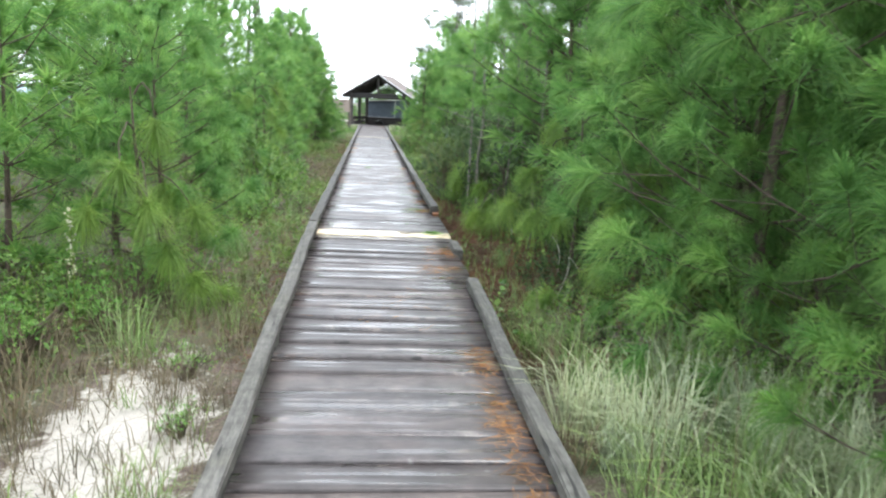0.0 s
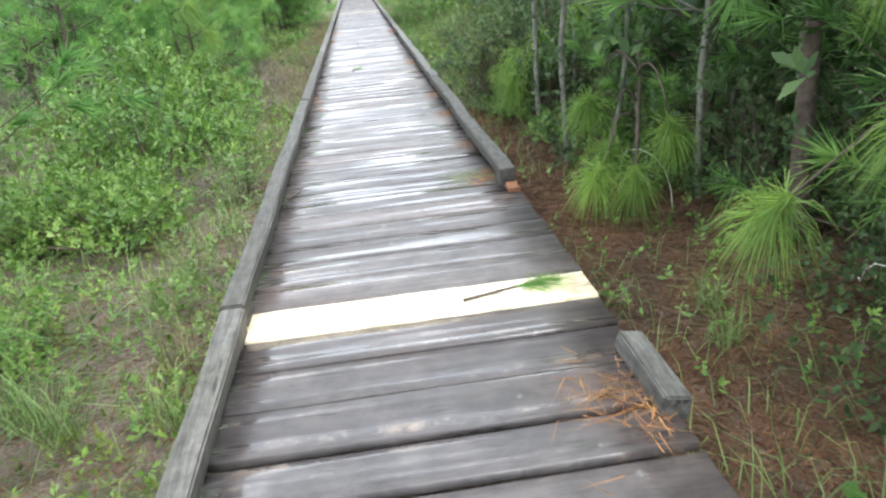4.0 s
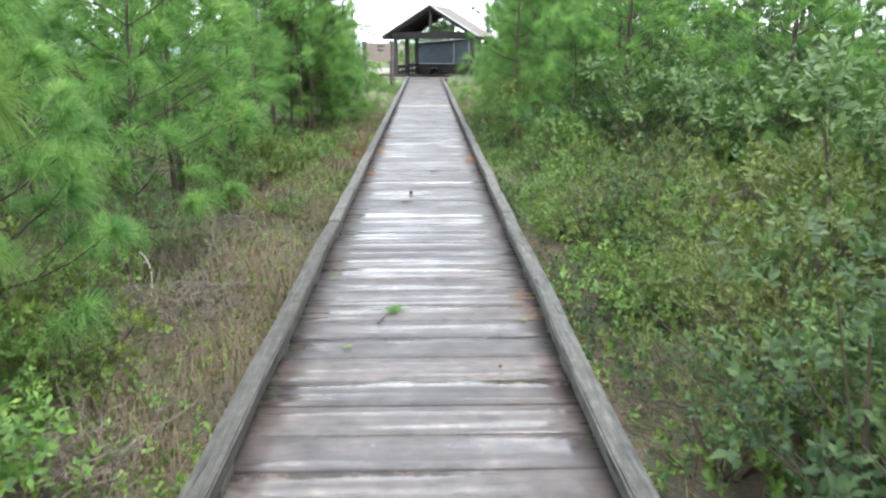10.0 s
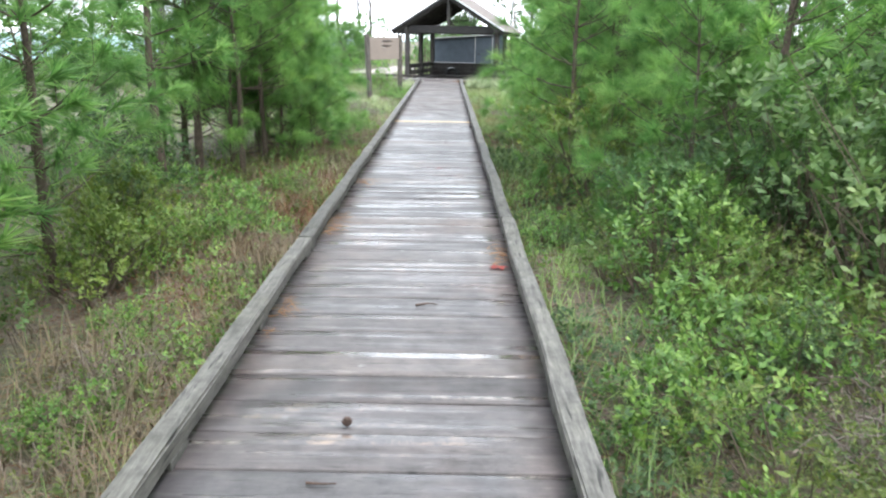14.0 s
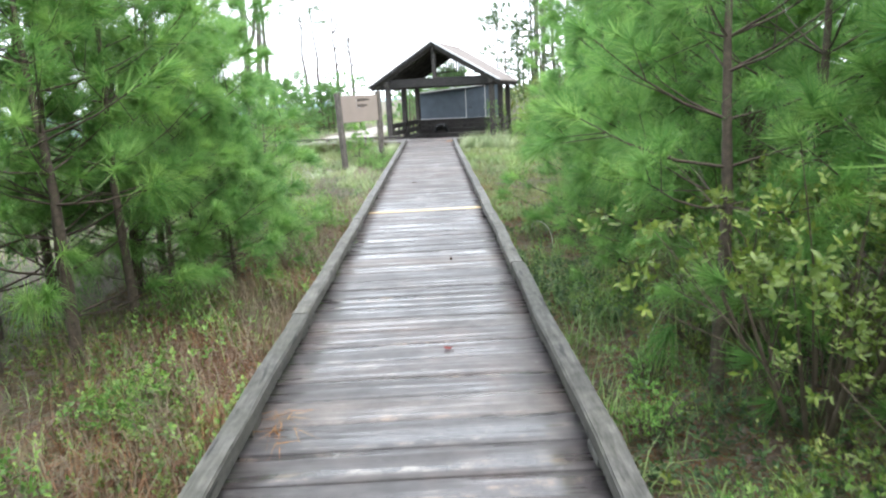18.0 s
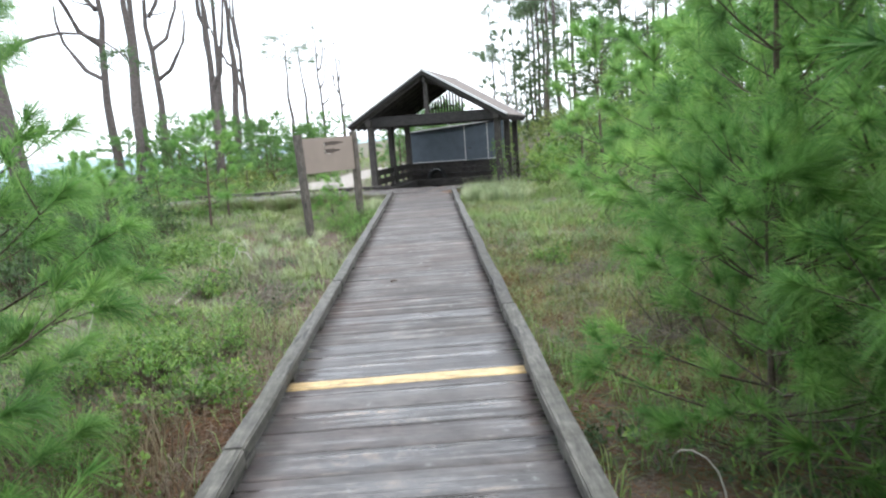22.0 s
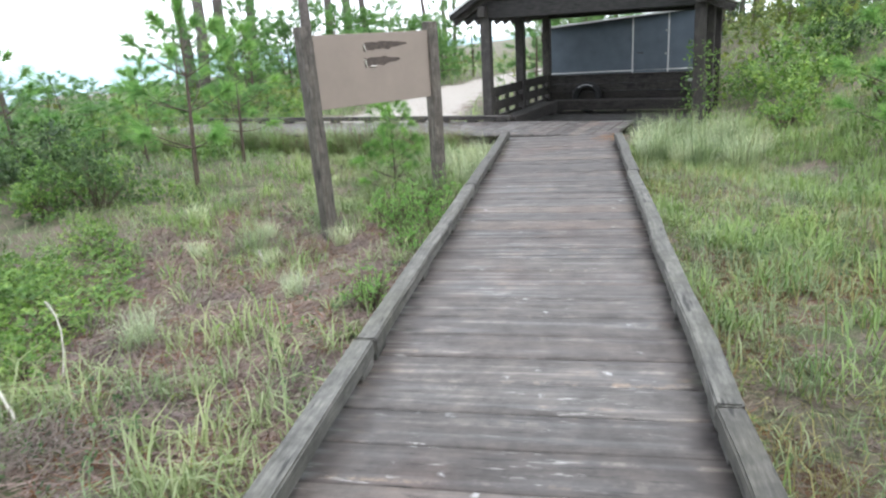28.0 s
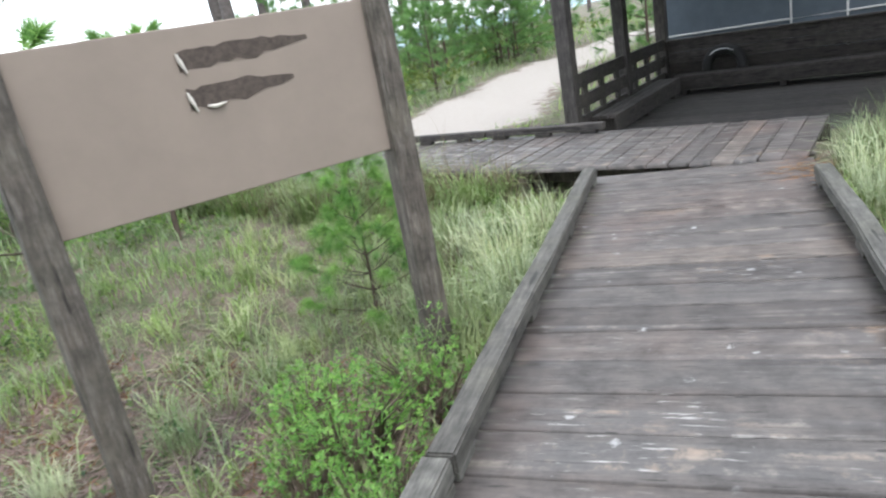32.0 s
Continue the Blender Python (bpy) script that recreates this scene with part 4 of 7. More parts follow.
BIG = "tall young pine with dense long green needles, added to shade the thicket"
SMALL = "small slender pine sapling standing in open grass"
for x, y, k, s, r in ((-3.1, 6.8, 0, 1.0, 20), (-3.9, 9.3, 2, 0.95, 80), (-5.2, 6.4, 2, 1.0, 200), (-5.6, 12.0, 2, 1.0, 33), (-4.6, 16.2, 1, 0.9, 140), (-6.5, 19.0, 2, 1.0, 66), (-4.6, 19.6, 1, 1.0, 100), (-3.3, 21.2, 0, 0.95, 250), (-3.6, 22.4, 1, 0.95, 31), (-4.8, 23.0, 2, 0.95, 120), (-3.4, 26.6, 3, 1.0, 12), (-2.75, 28.1, 3, 0.8, 205), (-3.05, 28.6, 7, 0.95, 100), (-2.65, 28.95, 3, 0.75, 15), (-2.5, 29.6, 7, 0.8, 45), (-3.1, 30.9, 6, 0.8, 330), (-3.34, 27.95, 3, 1.0, 200), (-3.9, 28.9, 6, 0.95, 310), (-3.0, 23.2, 6, 0.85, 70), (-2.95, 19.2, 7, 0.95, 130), (-2.8, 16.4, 7, 0.8, 20),):
    add_pine(x, y, k, s, r)
for x, y, k, s, r in ((-3.0, 30.0, 1, 0.95, 90), (-2.85, 32.6, 6, 0.85, 10), (-2.5, 31.4, 7, 0.9, 140), (-2.45, 30.2, 7, 0.8, 250), (-4.3, 30.6, 2, 0.9, 15), (-7.0, 28.0, 2, 1.0, 40), (-7.5, 23.5, 1, 1.0, 290), (-8.0, 15.0, 2, 1.0, 180), (-2.35, 5.9, 7, 0.85, 15),  (-3.7, 5.5, 5, 1.1, 250), (-3.9, 2.9, 0, 1.0, 60), (-2.2, 30.6, 5, 0.7, 145),):
    add_pine(x, y, k, s, r)
for x, y, k, s, r in ((2.9, 3.4, 6, 1.1, 40), (3.0, 5.7, 3, 1.0, 130), (2.63, 8.25, 3, 1.05, 222), (3.1, 4.1, 6, 0.9, 10), (3.8, 6.0, 2, 1.0, 300), (3.6, 8.8, 3, 1.1, 15), (2.6, 9.6, 3, 1.05, 75), (4.6, 3.6, 6, 1.2, 160), (4.9, 8.4, 2, 1.1, 95), (4.2, 11.0, 3, 1.1, 30), (5.5, 12.5, 2, 1.0, 210),  (6.0, 16.0, 2, 1.0, 5), (5.4, 22.5, 1, 1.0, 77), (3.6, 24.8, 1, 1.0, 150), (2.6, 24.2, 0, 0.75, 30),):
    add_pine(x, y, k, s, r)
for x, y, k, s, r in ((2.6, 27.2, 6, 0.8, 20), (1.9, 26.9, 3, 0.75, 111), (2.75, 28.9, 7, 1.05, 60), (2.95, 29.0, 1, 0.9, 30), (4.2, 27.2, 2, 0.95, 250), (3.3, 29.4, 2, 0.95, 180), (2.8, 30.78, 6, 0.8, 60), (2.65, 33.0, 6, 0.8, 200), (2.95, 32.2, 2, 0.85, 100), (4.0, 32.6, 2, 0.95, 300), (3.5, 35.0, 0, 1.0, 111), (4.4, 35.8, 1, 0.9, 200), (6.2, 30.5, 2, 1.0, 10), (6.5, 26.0, 2, 1.05, 190), (3.4, 3.3, 7, 0.9, 133), (3.3, 1.6, 7, 0.9, 233), (3.2, 4.4, 1, 1.0, 313), (3.5, 2.6, 6, 1.05, 13), (3.2, 7.4, 5, 1.1, 183),):
    add_pine(x, y, k, s, r)
for x, y, k, s, r in ((4.0, 4.9, 5, 1.3, 280), (3.0, 10.6, 5, 0.9, 10), (2.1, 29.4, 5, 0.7, 12), (2.0, 31.8, 5, 0.7, 112), (3.2, 31.0, 5, 1.0, 212), (2.9, 26.4, 5, 0.9, 312),):
    add_pine(x, y, k, s, r)
for x, y, k, s, r in ((4.6, 39.9, 4, 1.4, 40), (4.4, 37.0, 0, 0.9, 20), (5.2, 38.4, 1, 0.8, 20), (3.6, 41.7, 4, 1.55, 10), (3.28, 37.9, 4, 1.3, 100), (3.8, 38.3, 4, 1.35, 160), (4.02, 45.7, 4, 1.0, 200), (4.9, 42.2, 4, 1.2, 300), (-5.5, 46.65, 4, 1.25, 230), (-5.5, 48.25, 4, 0.95, 150), (-8.35, 46.4, 4, 0.95, 20), (-7.4, 48.3, 4, 0.7, 80),
                      (-2.35, 46.6, 7, 0.42, 30), (-9.2, 41.5, 4, 1.0, 20), (-9.0, 51.0, 4, 0.8, 130), (-9.6, 44.5, 4, 1.1, 210)):
    add_pine(x, y, k, s, r, SMALL)

# added taller pines that close the right-hand thicket and keep sky light off it
for x, y, k, s, r in ((5.9, 2.0, 2, 1.4, 50), (6.2, 4.8, 2, 1.5, 140), (5.8, 7.3, 2, 1.4, 230), (7.2, 3.4, 2, 1.6, 10), (4.6, 1.2, 6, 1.45, 80), (5.0, 5.6, 6, 1.5, 300), (4.5, 9.3, 2, 1.4, 20), (5.3, -0.8, 2, 1.4, 170), (4.1, 7.2, 3, 1.5, 90)):
    add_pine(x, y, k, s, r, BIG)

# slim pale trunks under high boughs, with vines about them
def slim_tree(x, y, h, r, seed, turn=0.0):
    t = thing("slim_tree", pose(x, y, gz(x, y), 0, 0, turn), "slim pale-barked tree with a bare lower trunk and climbing vine", "tree", "slim trees in the shade")
    rng = np.random.default_rng(seed)
    zs = np.linspace(-0.2, h, 9)
    px = np.cumsum(rng.normal(size=9) * 0.03)
    py = np.cumsum(rng.normal(size=9) * 0.03)
    px, py = px - px[0], py - py[0]
    tubes = [tube(np.stack([px, py, zs], 1), r * (1 - 0.6 * np.clip(zs, 0, None) / h), 7)]
    roots, dirs = [], []
    for i in range(11):
        z = h * rng.uniform(0.3, 0.98)
        az = rng.uniform(0, 6.283)
        c = np.array([np.interp(z, zs, px), np.interp(z, zs, py), z])
        ln = rng.uniform(0.3, 0.9)
        e = c + np.array([math.cos(az) * ln, math.sin(az) * ln, ln * rng.uniform(-0.1, 0.5)])
        tubes.append(tube(np.stack([c, (c + e) / 2 + rng.normal(size=3) * 0.04, e]), [0.009, 0.006, 0.003], 4))
        if z > 0.5 * h:
            roots.append(e + rng.normal(size=(110, 3)) * 0.07)
            dirs.append(rand_dirs(rng, 110, (e - c) / ln * 0.8, 0.45))
    v, f = join_tubes(tubes)
    part("trunk", np_mesh("trunk", v, f, M_PALEBARK, True), t)
    v, f = needles(rng, np.concatenate(roots), np.concatenate(dirs), 0.3, 0.008)
    part("crown", np_mesh("crown", v, f, M_NEEDLE), t)
    n = 260
    z = rng.uniform(0.05, 0.55 * h, n)
    c = np.stack([np.interp(z, zs, px) + rng.normal(size=n) * 0.09, np.interp(z, zs, py) + rng.normal(size=n) * 0.09, z], 1)
    v, f = leaf_cloud(rng, c, rng.normal(size=(n, 3)), 0.07, 0.6, 0.3)
    part("vine", np_mesh("vine", v, f, M_LEAFDARK), t, label="dark green vine leaves")


for i, (x, y, h, r) in enumerate(((1.78, 11.8, 4.6, 0.03), (1.8, 10.8, 5.0, 0.031), (2.2, 10.5, 4.4, 0.026), (2.6, 11.1, 4.8, 0.03), (2.35, 12.4, 4.4, 0.024), (2.9, 12.7, 5.0, 0.03), (3.2, 10.2, 5.0, 0.035), (2.5, 9.4, 4.6, 0.03), (3.0, 8.9, 4.8, 0.036))):
    slim_tree(x, y, h, r, 300 + i, 40 * i)


def fan_pine(x, y, height, ends, label):
    """A thin young pine whose few limbs end in drooping fans of long needles; ends are given in the world."""
    g = gz(x, y)
    t = thing("pine_tree", pose(x, y, g), label, "tree", "young pines along the boardwalk")
    rng = np.random.default_rng(int(100 * y))
    zs = np.linspace(-0.2, height, 8)
    tubes = [tube(np.stack([0.03 * np.sin(zs * 2), 0.03 * np.cos(zs * 1.6), zs], 1), 0.032 * (1 - 0.8 * np.clip(zs, 0, None) / height), 7)]
    roots, dirs, tones = [], [], []
    for ex, ey, ez in ends:
        e = np.array([ex - x, ey - y, ez - g])
        c = np.array([0, 0, min(height, e[2] + 0.25)])
        us = np.linspace(0, 1, 6)[:, None]
        limb = c * (1 - us) + e * us + np.array([0, 0, 0.22]) * np.sin(us * 3.1) + rng.normal(size=(6, 3)) * 0.015 * us
        tubes.append(tube(limb, np.linspace(0.011, 0.005, 6), 5))
        d = limb[-1] - limb[-2]
        d /= np.linalg.norm(d)
        n = 300
        ts = rng.uniform(-0.04, 0.10, n)[:, None]
        roots.append(limb[-1] + d * ts)
        dirs.append(rand_dirs(rng, n, d * 0.6 + np.array([0, 0, 0.12]), 0.5))
        tones.append(np.full(n, rng.uniform(-0.2, 0.1)))
    v, f = join_tubes(tubes)
    part("trunk", np_mesh("trunk", v, f, M_BARK, True), t)
    v, f = needles(rng, np.concatenate(roots), np.concatenate(dirs), 0.31, 0.0055, bend=0.62)
    part("crown", set_tone(np_mesh("crown", v, f, M_NEEDLEYOUNG), np.repeat(np.concatenate(tones), 3)), t)


HANGING = "young pine with drooping fans of long green needles"
fan_pine(2.35, 6.6, 2.3, ((1.9, 5.7, 0.62), (1.7, 5.85, 0.55), (1.75, 6.2, 1.02), (1.62, 6.75, 0.5), (2.2, 5.9, 0.9), (2.6, 6.0, 1.3), (2.1, 6.9, 1.5)), HANGING)
fan_pine(2.7, 5.3, 2.0, ((2.5, 4.8, 1.13), (2.79, 4.6, 0.35), (2.2, 4.9, 0.2), (1.66, 4.85, -0.12), (2.99, 4.6, 1.15), (2.35, 4.9, 0.85), (2.6, 4.7, 0.6)), HANGING)
fan_pine(1.95, 9.4, 1.2, ((1.5, 8.9, 0.05), (1.65, 9.15, 0.2), (1.75, 8.8, 0.1), (2.0, 8.9, 0.4), (1.7, 9.7, 0.45)), HANGING)
fan_pine(2.1, 12.6, 1.6, ((1.6, 12.1, 0.3), (1.7, 12.4, 0.55), (1.9, 12.0, 0.75), (1.65, 12.8, 0.35), (2.3, 12.2, 1.0)), HANGING)
fan_pine(-2.9, 15.8, 2.4, ((-2.35, 15.4, 0.9), (-2.5, 15.2, 1.3), (-2.3, 15.8, 1.55), (-2.6, 15.5, 0.55), (-2.5, 16.1, 1.9), (-3.0, 15.3, 1.7)), HANGING)
fan_pine(-2.3, 5.0, 2.0, ((-1.55, 5.0, -0.18), (-1.9, 4.6, 0.3), (-2.1, 5.2, 0.75), (-1.75, 4.75, 0.0), (-2.05, 4.5, 0.7), (-1.85, 5.1, 0.55), (-2.3, 4.5, 1.0), (-2.6, 4.6, 0.6), (-2.1, 5.0, 1.35)), HANGING)


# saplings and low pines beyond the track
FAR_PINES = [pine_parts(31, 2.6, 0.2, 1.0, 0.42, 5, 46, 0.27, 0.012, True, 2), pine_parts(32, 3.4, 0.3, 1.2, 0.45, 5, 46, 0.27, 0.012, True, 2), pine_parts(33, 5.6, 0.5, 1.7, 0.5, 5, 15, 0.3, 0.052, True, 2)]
# Same far tree in the lighter green: the left thicket's brighter light, by colour.
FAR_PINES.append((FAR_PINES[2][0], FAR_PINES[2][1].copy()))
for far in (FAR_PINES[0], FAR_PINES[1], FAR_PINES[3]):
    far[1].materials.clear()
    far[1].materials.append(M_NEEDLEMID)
rs = random.Random(21)
for i in range(60):
    x = rs.uniform(-15, 2.0)
    y = rs.uniform(61, 78) - 0.25 * abs(min(0, x + 8))
    if sand_mask(np.array(x), np.array(y)) > 0.12:
        continue
    k = rs.randrange(2)
    t = thing("pine_tree", pose(x, y, gz(x, y), 0, 0, rs.uniform(0, 360)) @ Matrix.Diagonal((1.3, 1.3, rs.uniform(0.8, 1.2), 1)), "low bushy pine in a thicket behind the sand track", "tree", "low pines behind the track")
    part("trunk", FAR_PINES[k][0], t)
    part("crown", FAR_PINES[k][1], t)


rs = random.Random(44)
for i in range(50):
    side = 1 if i % 4 else -1
    x = side * rs.uniform(6.2, 15)
    y = rs.uniform(1, 37) if side > 0 else rs.uniform(2, 33)
    t = thing("pine_tree", pose(x, y, gz(x, y), 0, 0, rs.uniform(0, 360)) @ Matrix.Diagonal((1, 1, rs.uniform(0.75, 1.1), 1)), "young pine in the thicket away from the walk", "tree", "pines of the thicket")
    # Shade-dark needles on the right, the lighter copy on the left.
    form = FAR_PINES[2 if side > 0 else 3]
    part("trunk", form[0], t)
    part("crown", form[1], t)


rs = random.Random(45)
for i in range(70):
    side = 1 if i % 2 else -1
    x, y = side * rs.uniform(4.6, 9.5), rs.uniform(-1.5, 36 if side > 0 else 31)
    if side < 0 and 8 < y < 19 and x > -6:
        continue
    k = rs.randrange(2)
    t = thing("pine_tree", pose(x, y, gz(x, y), 0, 0, rs.uniform(0, 360)) @ Matrix.Diagonal((1.1, 1.1, rs.uniform(0.6, 0.95), 1)), "low bushy pine in the thicket away from the walk", "tree", "pines of the thicket")
    part("trunk", FAR_PINES[k][0], t)
    part("crown", FAR_PINES[k][1], t)
rs = random.Random(46)
for i in range(40):
    x = rs.uniform(-21, -7.5)
    y = rs.uniform(46, 60) - 0.2 * (x + 8)
    if sand_mask(np.array(x), np.array(y)) > 0.3:
        continue
    k = rs.randrange(2)
    t = thing("pine_tree", pose(x, y, gz(x, y), 0, 0, rs.uniform(0, 360)) @ Matrix.Diagonal((0.8, 0.8, rs.uniform(0.3, 0.55), 1)), "low bushy pine on the open dune", "tree", "low pines behind the track")
    part("trunk", FAR_PINES[k][0], t)
    part("crown", FAR_PINES[k][1], t)


def tall_pine(seed, height, r0, bare, crown_r, tufts_n, mat=None, snag=False):
    """A tall pine with a long bare trunk, a few crooked limbs and a thin flat crown."""
    rng = np.random.default_rng(seed)
    zs = np.linspace(-0.4, height, 12)
    wob = np.cumsum(rng.normal(size=(12, 2)) * 0.09, axis=0)
    wob -= wob[0]
    pts = np.stack([wob[:, 0], wob[:, 1], zs], 1)
    tubes = [tube(pts, r0 * (1 - 0.78 * np.clip(zs, 0, None) / height), 9)]
    roots, dirs = [], []
    for i in range(10 if not snag else 7):
        z = height * rng.uniform(bare, 1.0)
        c = np.array([np.interp(z, zs, pts[:, 0]), np.interp(z, zs, pts[:, 1]), z])
        az = rng.uniform(0, 6.283)
        ln = crown_r * rng.uniform(0.4, 1.0)
        if snag and i < 3:
            h2 = height * rng.uniform(0.25, 0.45)
            us = np.linspace(0, 1, 6)
            c = np.array([np.interp(height * 0.5, zs, pts[:, 0]), np.interp(height * 0.5, zs, pts[:, 1]), height * (0.42 + 0.12 * i)])
            lean = np.array([math.cos(az), math.sin(az), 0]) * rng.uniform(0.5, 1.9)
            p = c + lean * np.sqrt(us)[:, None] + np.array([0, 0, h2]) * (us ** 1.2)[:, None] + rng.normal(size=(6, 3)) * 0.12 * us[:, None]
            tubes.append(tube(p, r0 * 0.55 * (1 - 0.7 * us), 6))
            continue
        o = np.array([math.cos(az), math.sin(az), 0])
        us = np.linspace(0, 1, 5)
        p = c + o * (us * ln)[:, None] + np.array([0, 0, 1]) * ((0.15 * us + 0.5 * us ** 2) * ln * rng.uniform(0.3, 1.2))[:, None] + rng.normal(size=(5, 3)) * 0.06 * us[:, None]
        tubes.append(tube(p, r0 * 0.28 * (1 - 0.8 * us), 5))
        for q in range(tufts_n):
            e = p[-1] + rng.normal(size=3) * np.array([0.45, 0.45, 0.22]) * crown_r * 0.5
            if q % 3 == 0:
                tubes.append(tube(np.stack([p[3], e]), [0.02, 0.008], 3))
            k = 20
            roots.append(e + rng.normal(size=(k, 3)) * 0.12)
            dirs.append(rand_dirs(rng, k, np.array([0, 0, 0.35]), 0.7))
    v, f = join_tubes(tubes)
    trunk = np_mesh("trunk", v, f, M_BARKGREY, True)
    if not roots:
        return trunk, None
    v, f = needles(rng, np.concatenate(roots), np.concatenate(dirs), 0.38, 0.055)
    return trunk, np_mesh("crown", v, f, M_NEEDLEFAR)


TALL = [tall_pine(41, 17, 0.20, 0.72, 2.2, 5), tall_pine(42, 15, 0.16, 0.75, 1.8, 4), tall_pine(43, 18, 0.17, 0.5, 2.6, 10), tall_pine(44, 16, 0.15, 0.45, 2.4, 11),
        tall_pine(45, 13, 0.19, 0.45, 2.0, 1, snag=True), tall_pine(46, 11, 0.27, 0.8, 0.9, 0, snag=True)]


def add_tall(x, y, k, s, r, label, stout=1.0):
    t = thing("tall_pine", pose(x, y, gz(x, y), 0, 0, r) @ Matrix.Diagonal((s * stout, s * stout, s, 1)), label, "tree", "tall pines behind the shelter")
    part("trunk", TALL[k][0], t)
    if TALL[k][1]:
        part("crown", TALL[k][1], t)


def forked_pine():
    """The old pine by the dune: a stout trunk that forks, with a long bough curving down to one side."""
    t = thing("tall_pine", pose(-12.3, 50.4, gz(-12.3, 50.4)), "old forked pine with a long bare curving bough", "tree", "tall pines behind the shelter")
    zs = np.linspace(-0.3, 6.0, 8)
    tubes = [tube(np.stack([-0.06 * zs + 0.05 * np.sin(zs), 0.03 * np.cos(zs * 1.3), zs], 1), 0.35 - 0.024 * np.clip(zs, 0, None), 10)]
    us = np.linspace(0, 1, 7)
    top = np.array([-0.38, 0.0, 5.8])
    for dx, dy, h, r in ((-1.9, 0.3, 4.2, 0.11), (0.7, -0.4, 4.6, 0.13), (-0.5, 0.8, 5.4, 0.10)):
        tubes.append(tube(top + np.stack([dx * us ** 0.6, dy * us, h * us ** 1.3], 1) + 0.08 * np.sin(us * 9 + dx)[:, None], r * (1 - 0.75 * us), 7))
    for x0, z0, ln, up, dn, r in ((-0.3, 5.2, 4.2, 0.9, 1.4, 0.07), (-0.3, 4.7, -2.0, 0.8, 0.4, 0.05), (0.2, 7.4, 1.6, 0.9, 0.2, 0.04), (-1.4, 7.6, -1.3, 1.0, 0.2, 0.04)):
        tubes.append(tube(np.stack([x0 + ln * us, 0.15 * np.sin(us * 5), z0 + up * us * 1.6 - (dn + up * 0.6) * us ** 3], 1), r * (1 - 0.8 * us) + 0.008, 6))
    v, f = join_tubes(tubes)
    part("trunk", np_mesh("trunk", v, f, M_BARKGREY, True), t)
    rng = np.random.default_rng(47)
    roots, dirs = [], []
    for cx, cz in ((3.3, 5.0), (3.8, 4.7), (-2.2, 5.2), (1.4, 8.3), (-2.6, 8.6), (-2.2, 10.0), (0.3, 10.3), (-0.9, 11.1)):
        for q in range(5):
            e = np.array([cx, 0, cz]) + rng.normal(size=3) * np.array([0.35, 0.35, 0.2])
            roots.append(e + rng.normal(size=(18, 3)) * 0.1)
            dirs.append(rand_dirs(rng, 18, np.array([0, 0, 0.35]), 0.7))
    v, f = needles(rng, np.concatenate(roots), np.concatenate(dirs), 0.34, 0.05)
    part("crown", np_mesh("crown", v, f, M_NEEDLEFAR), t)


forked_pine()
BARE = "tall bare-trunked pine with a thin high crown"
for x, y, k, s, r, stout in ((-15.0, 64.1, 4, 1.05, 120, 1.3), (-12.9, 61.0, 0, 0.95, 210, 1.15), (-14.1, 65.5, 1, 1.1, 20, 1.4), (-14.7, 69.0, 4, 1.1, 300, 1.2),
                             (-10.3, 64.9, 5, 1.1, 70, 0.85), (-13.0, 76.3, 1, 1.1, 10, 1.5), (-13.1, 78.9, 0, 1.05, 195, 1.4), (-13.1, 83.4, 4, 1.1, 60, 1.2),
                             (-15.0, 110.5, 1, 0.92, 130, 1.7), (-17.5, 137.9, 1, 1.1, 240, 1.8), (-8.7, 91.4, 4, 0.95, 310, 0.9), (-12.6, 142.1, 4, 1.3, 10, 1.2)):
    add_tall(x, y, k, s, r, BARE, stout)
rs = random.Random(19)
for i in range(26):
    x, y = rs.uniform(4.5, 24), rs.uniform(60, 76)
    t = thing("pine_tree", pose(x, y, gz(x, y), 0, 0, rs.uniform(0, 360)) @ Matrix.Diagonal((1, 1, rs.uniform(0.7, 1.1), 1)), "dark young pine at the edge of the wood", "tree", "pines of the thicket")
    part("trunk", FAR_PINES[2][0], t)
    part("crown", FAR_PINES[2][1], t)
rs = random.Random(8)
for i in range(48):
    x = rs.uniform(6.5, 34)
    y = rs.uniform(74, 112) if x < 14 else rs.uniform(58, 105)
    add_tall(x, y, rs.choice((2, 3)), rs.uniform(0.7, 1.0), rs.uniform(0, 360), "tall pine in the dark wood behind the shelter")

SHRUBS = {
    "bright": shrub_parts(51, 0.75, 0.75, 3600, 0.066, M_LEAF, 0.46, 14),
    "bright2": shrub_parts(52, 0.62, 0.5, 2000, 0.062, M_LEAF, 0.46, 13, 16),
    "dark": shrub_parts(53, 0.95, 1.35, 5400, 0.052, M_LEAFDARK, 0.5, 14),
    "olive": shrub_parts(54, 0.95, 1.3, 6600, 0.046, M_LEAFOLIVE, 0.28, 16),
    "silver": shrub_parts(55, 1.1, 1.9, 3800, 0.065, M_LEAFGREY, 0.5, 13),
    "yellow": shrub_parts(56, 0.7, 0.6, 2000, 0.055, M_LEAFYELLOW),
    "myrtle": shrub_parts(59, 0.95, 1.6, 3600, 0.055, M_LEAFYELLOW, 0.42, 12),
    "cedar": shrub_parts(60, 0.75, 1.15, 6000, 0.05, M_CEDAR, 0.22, 14),
    "dead": brush_parts(57, 0.62, 0.5, 120),
    "weed": shrub_parts(58, 0.34, 0.5, 2400, 0.026, M_WEED, 0.42, 16, 14),
}
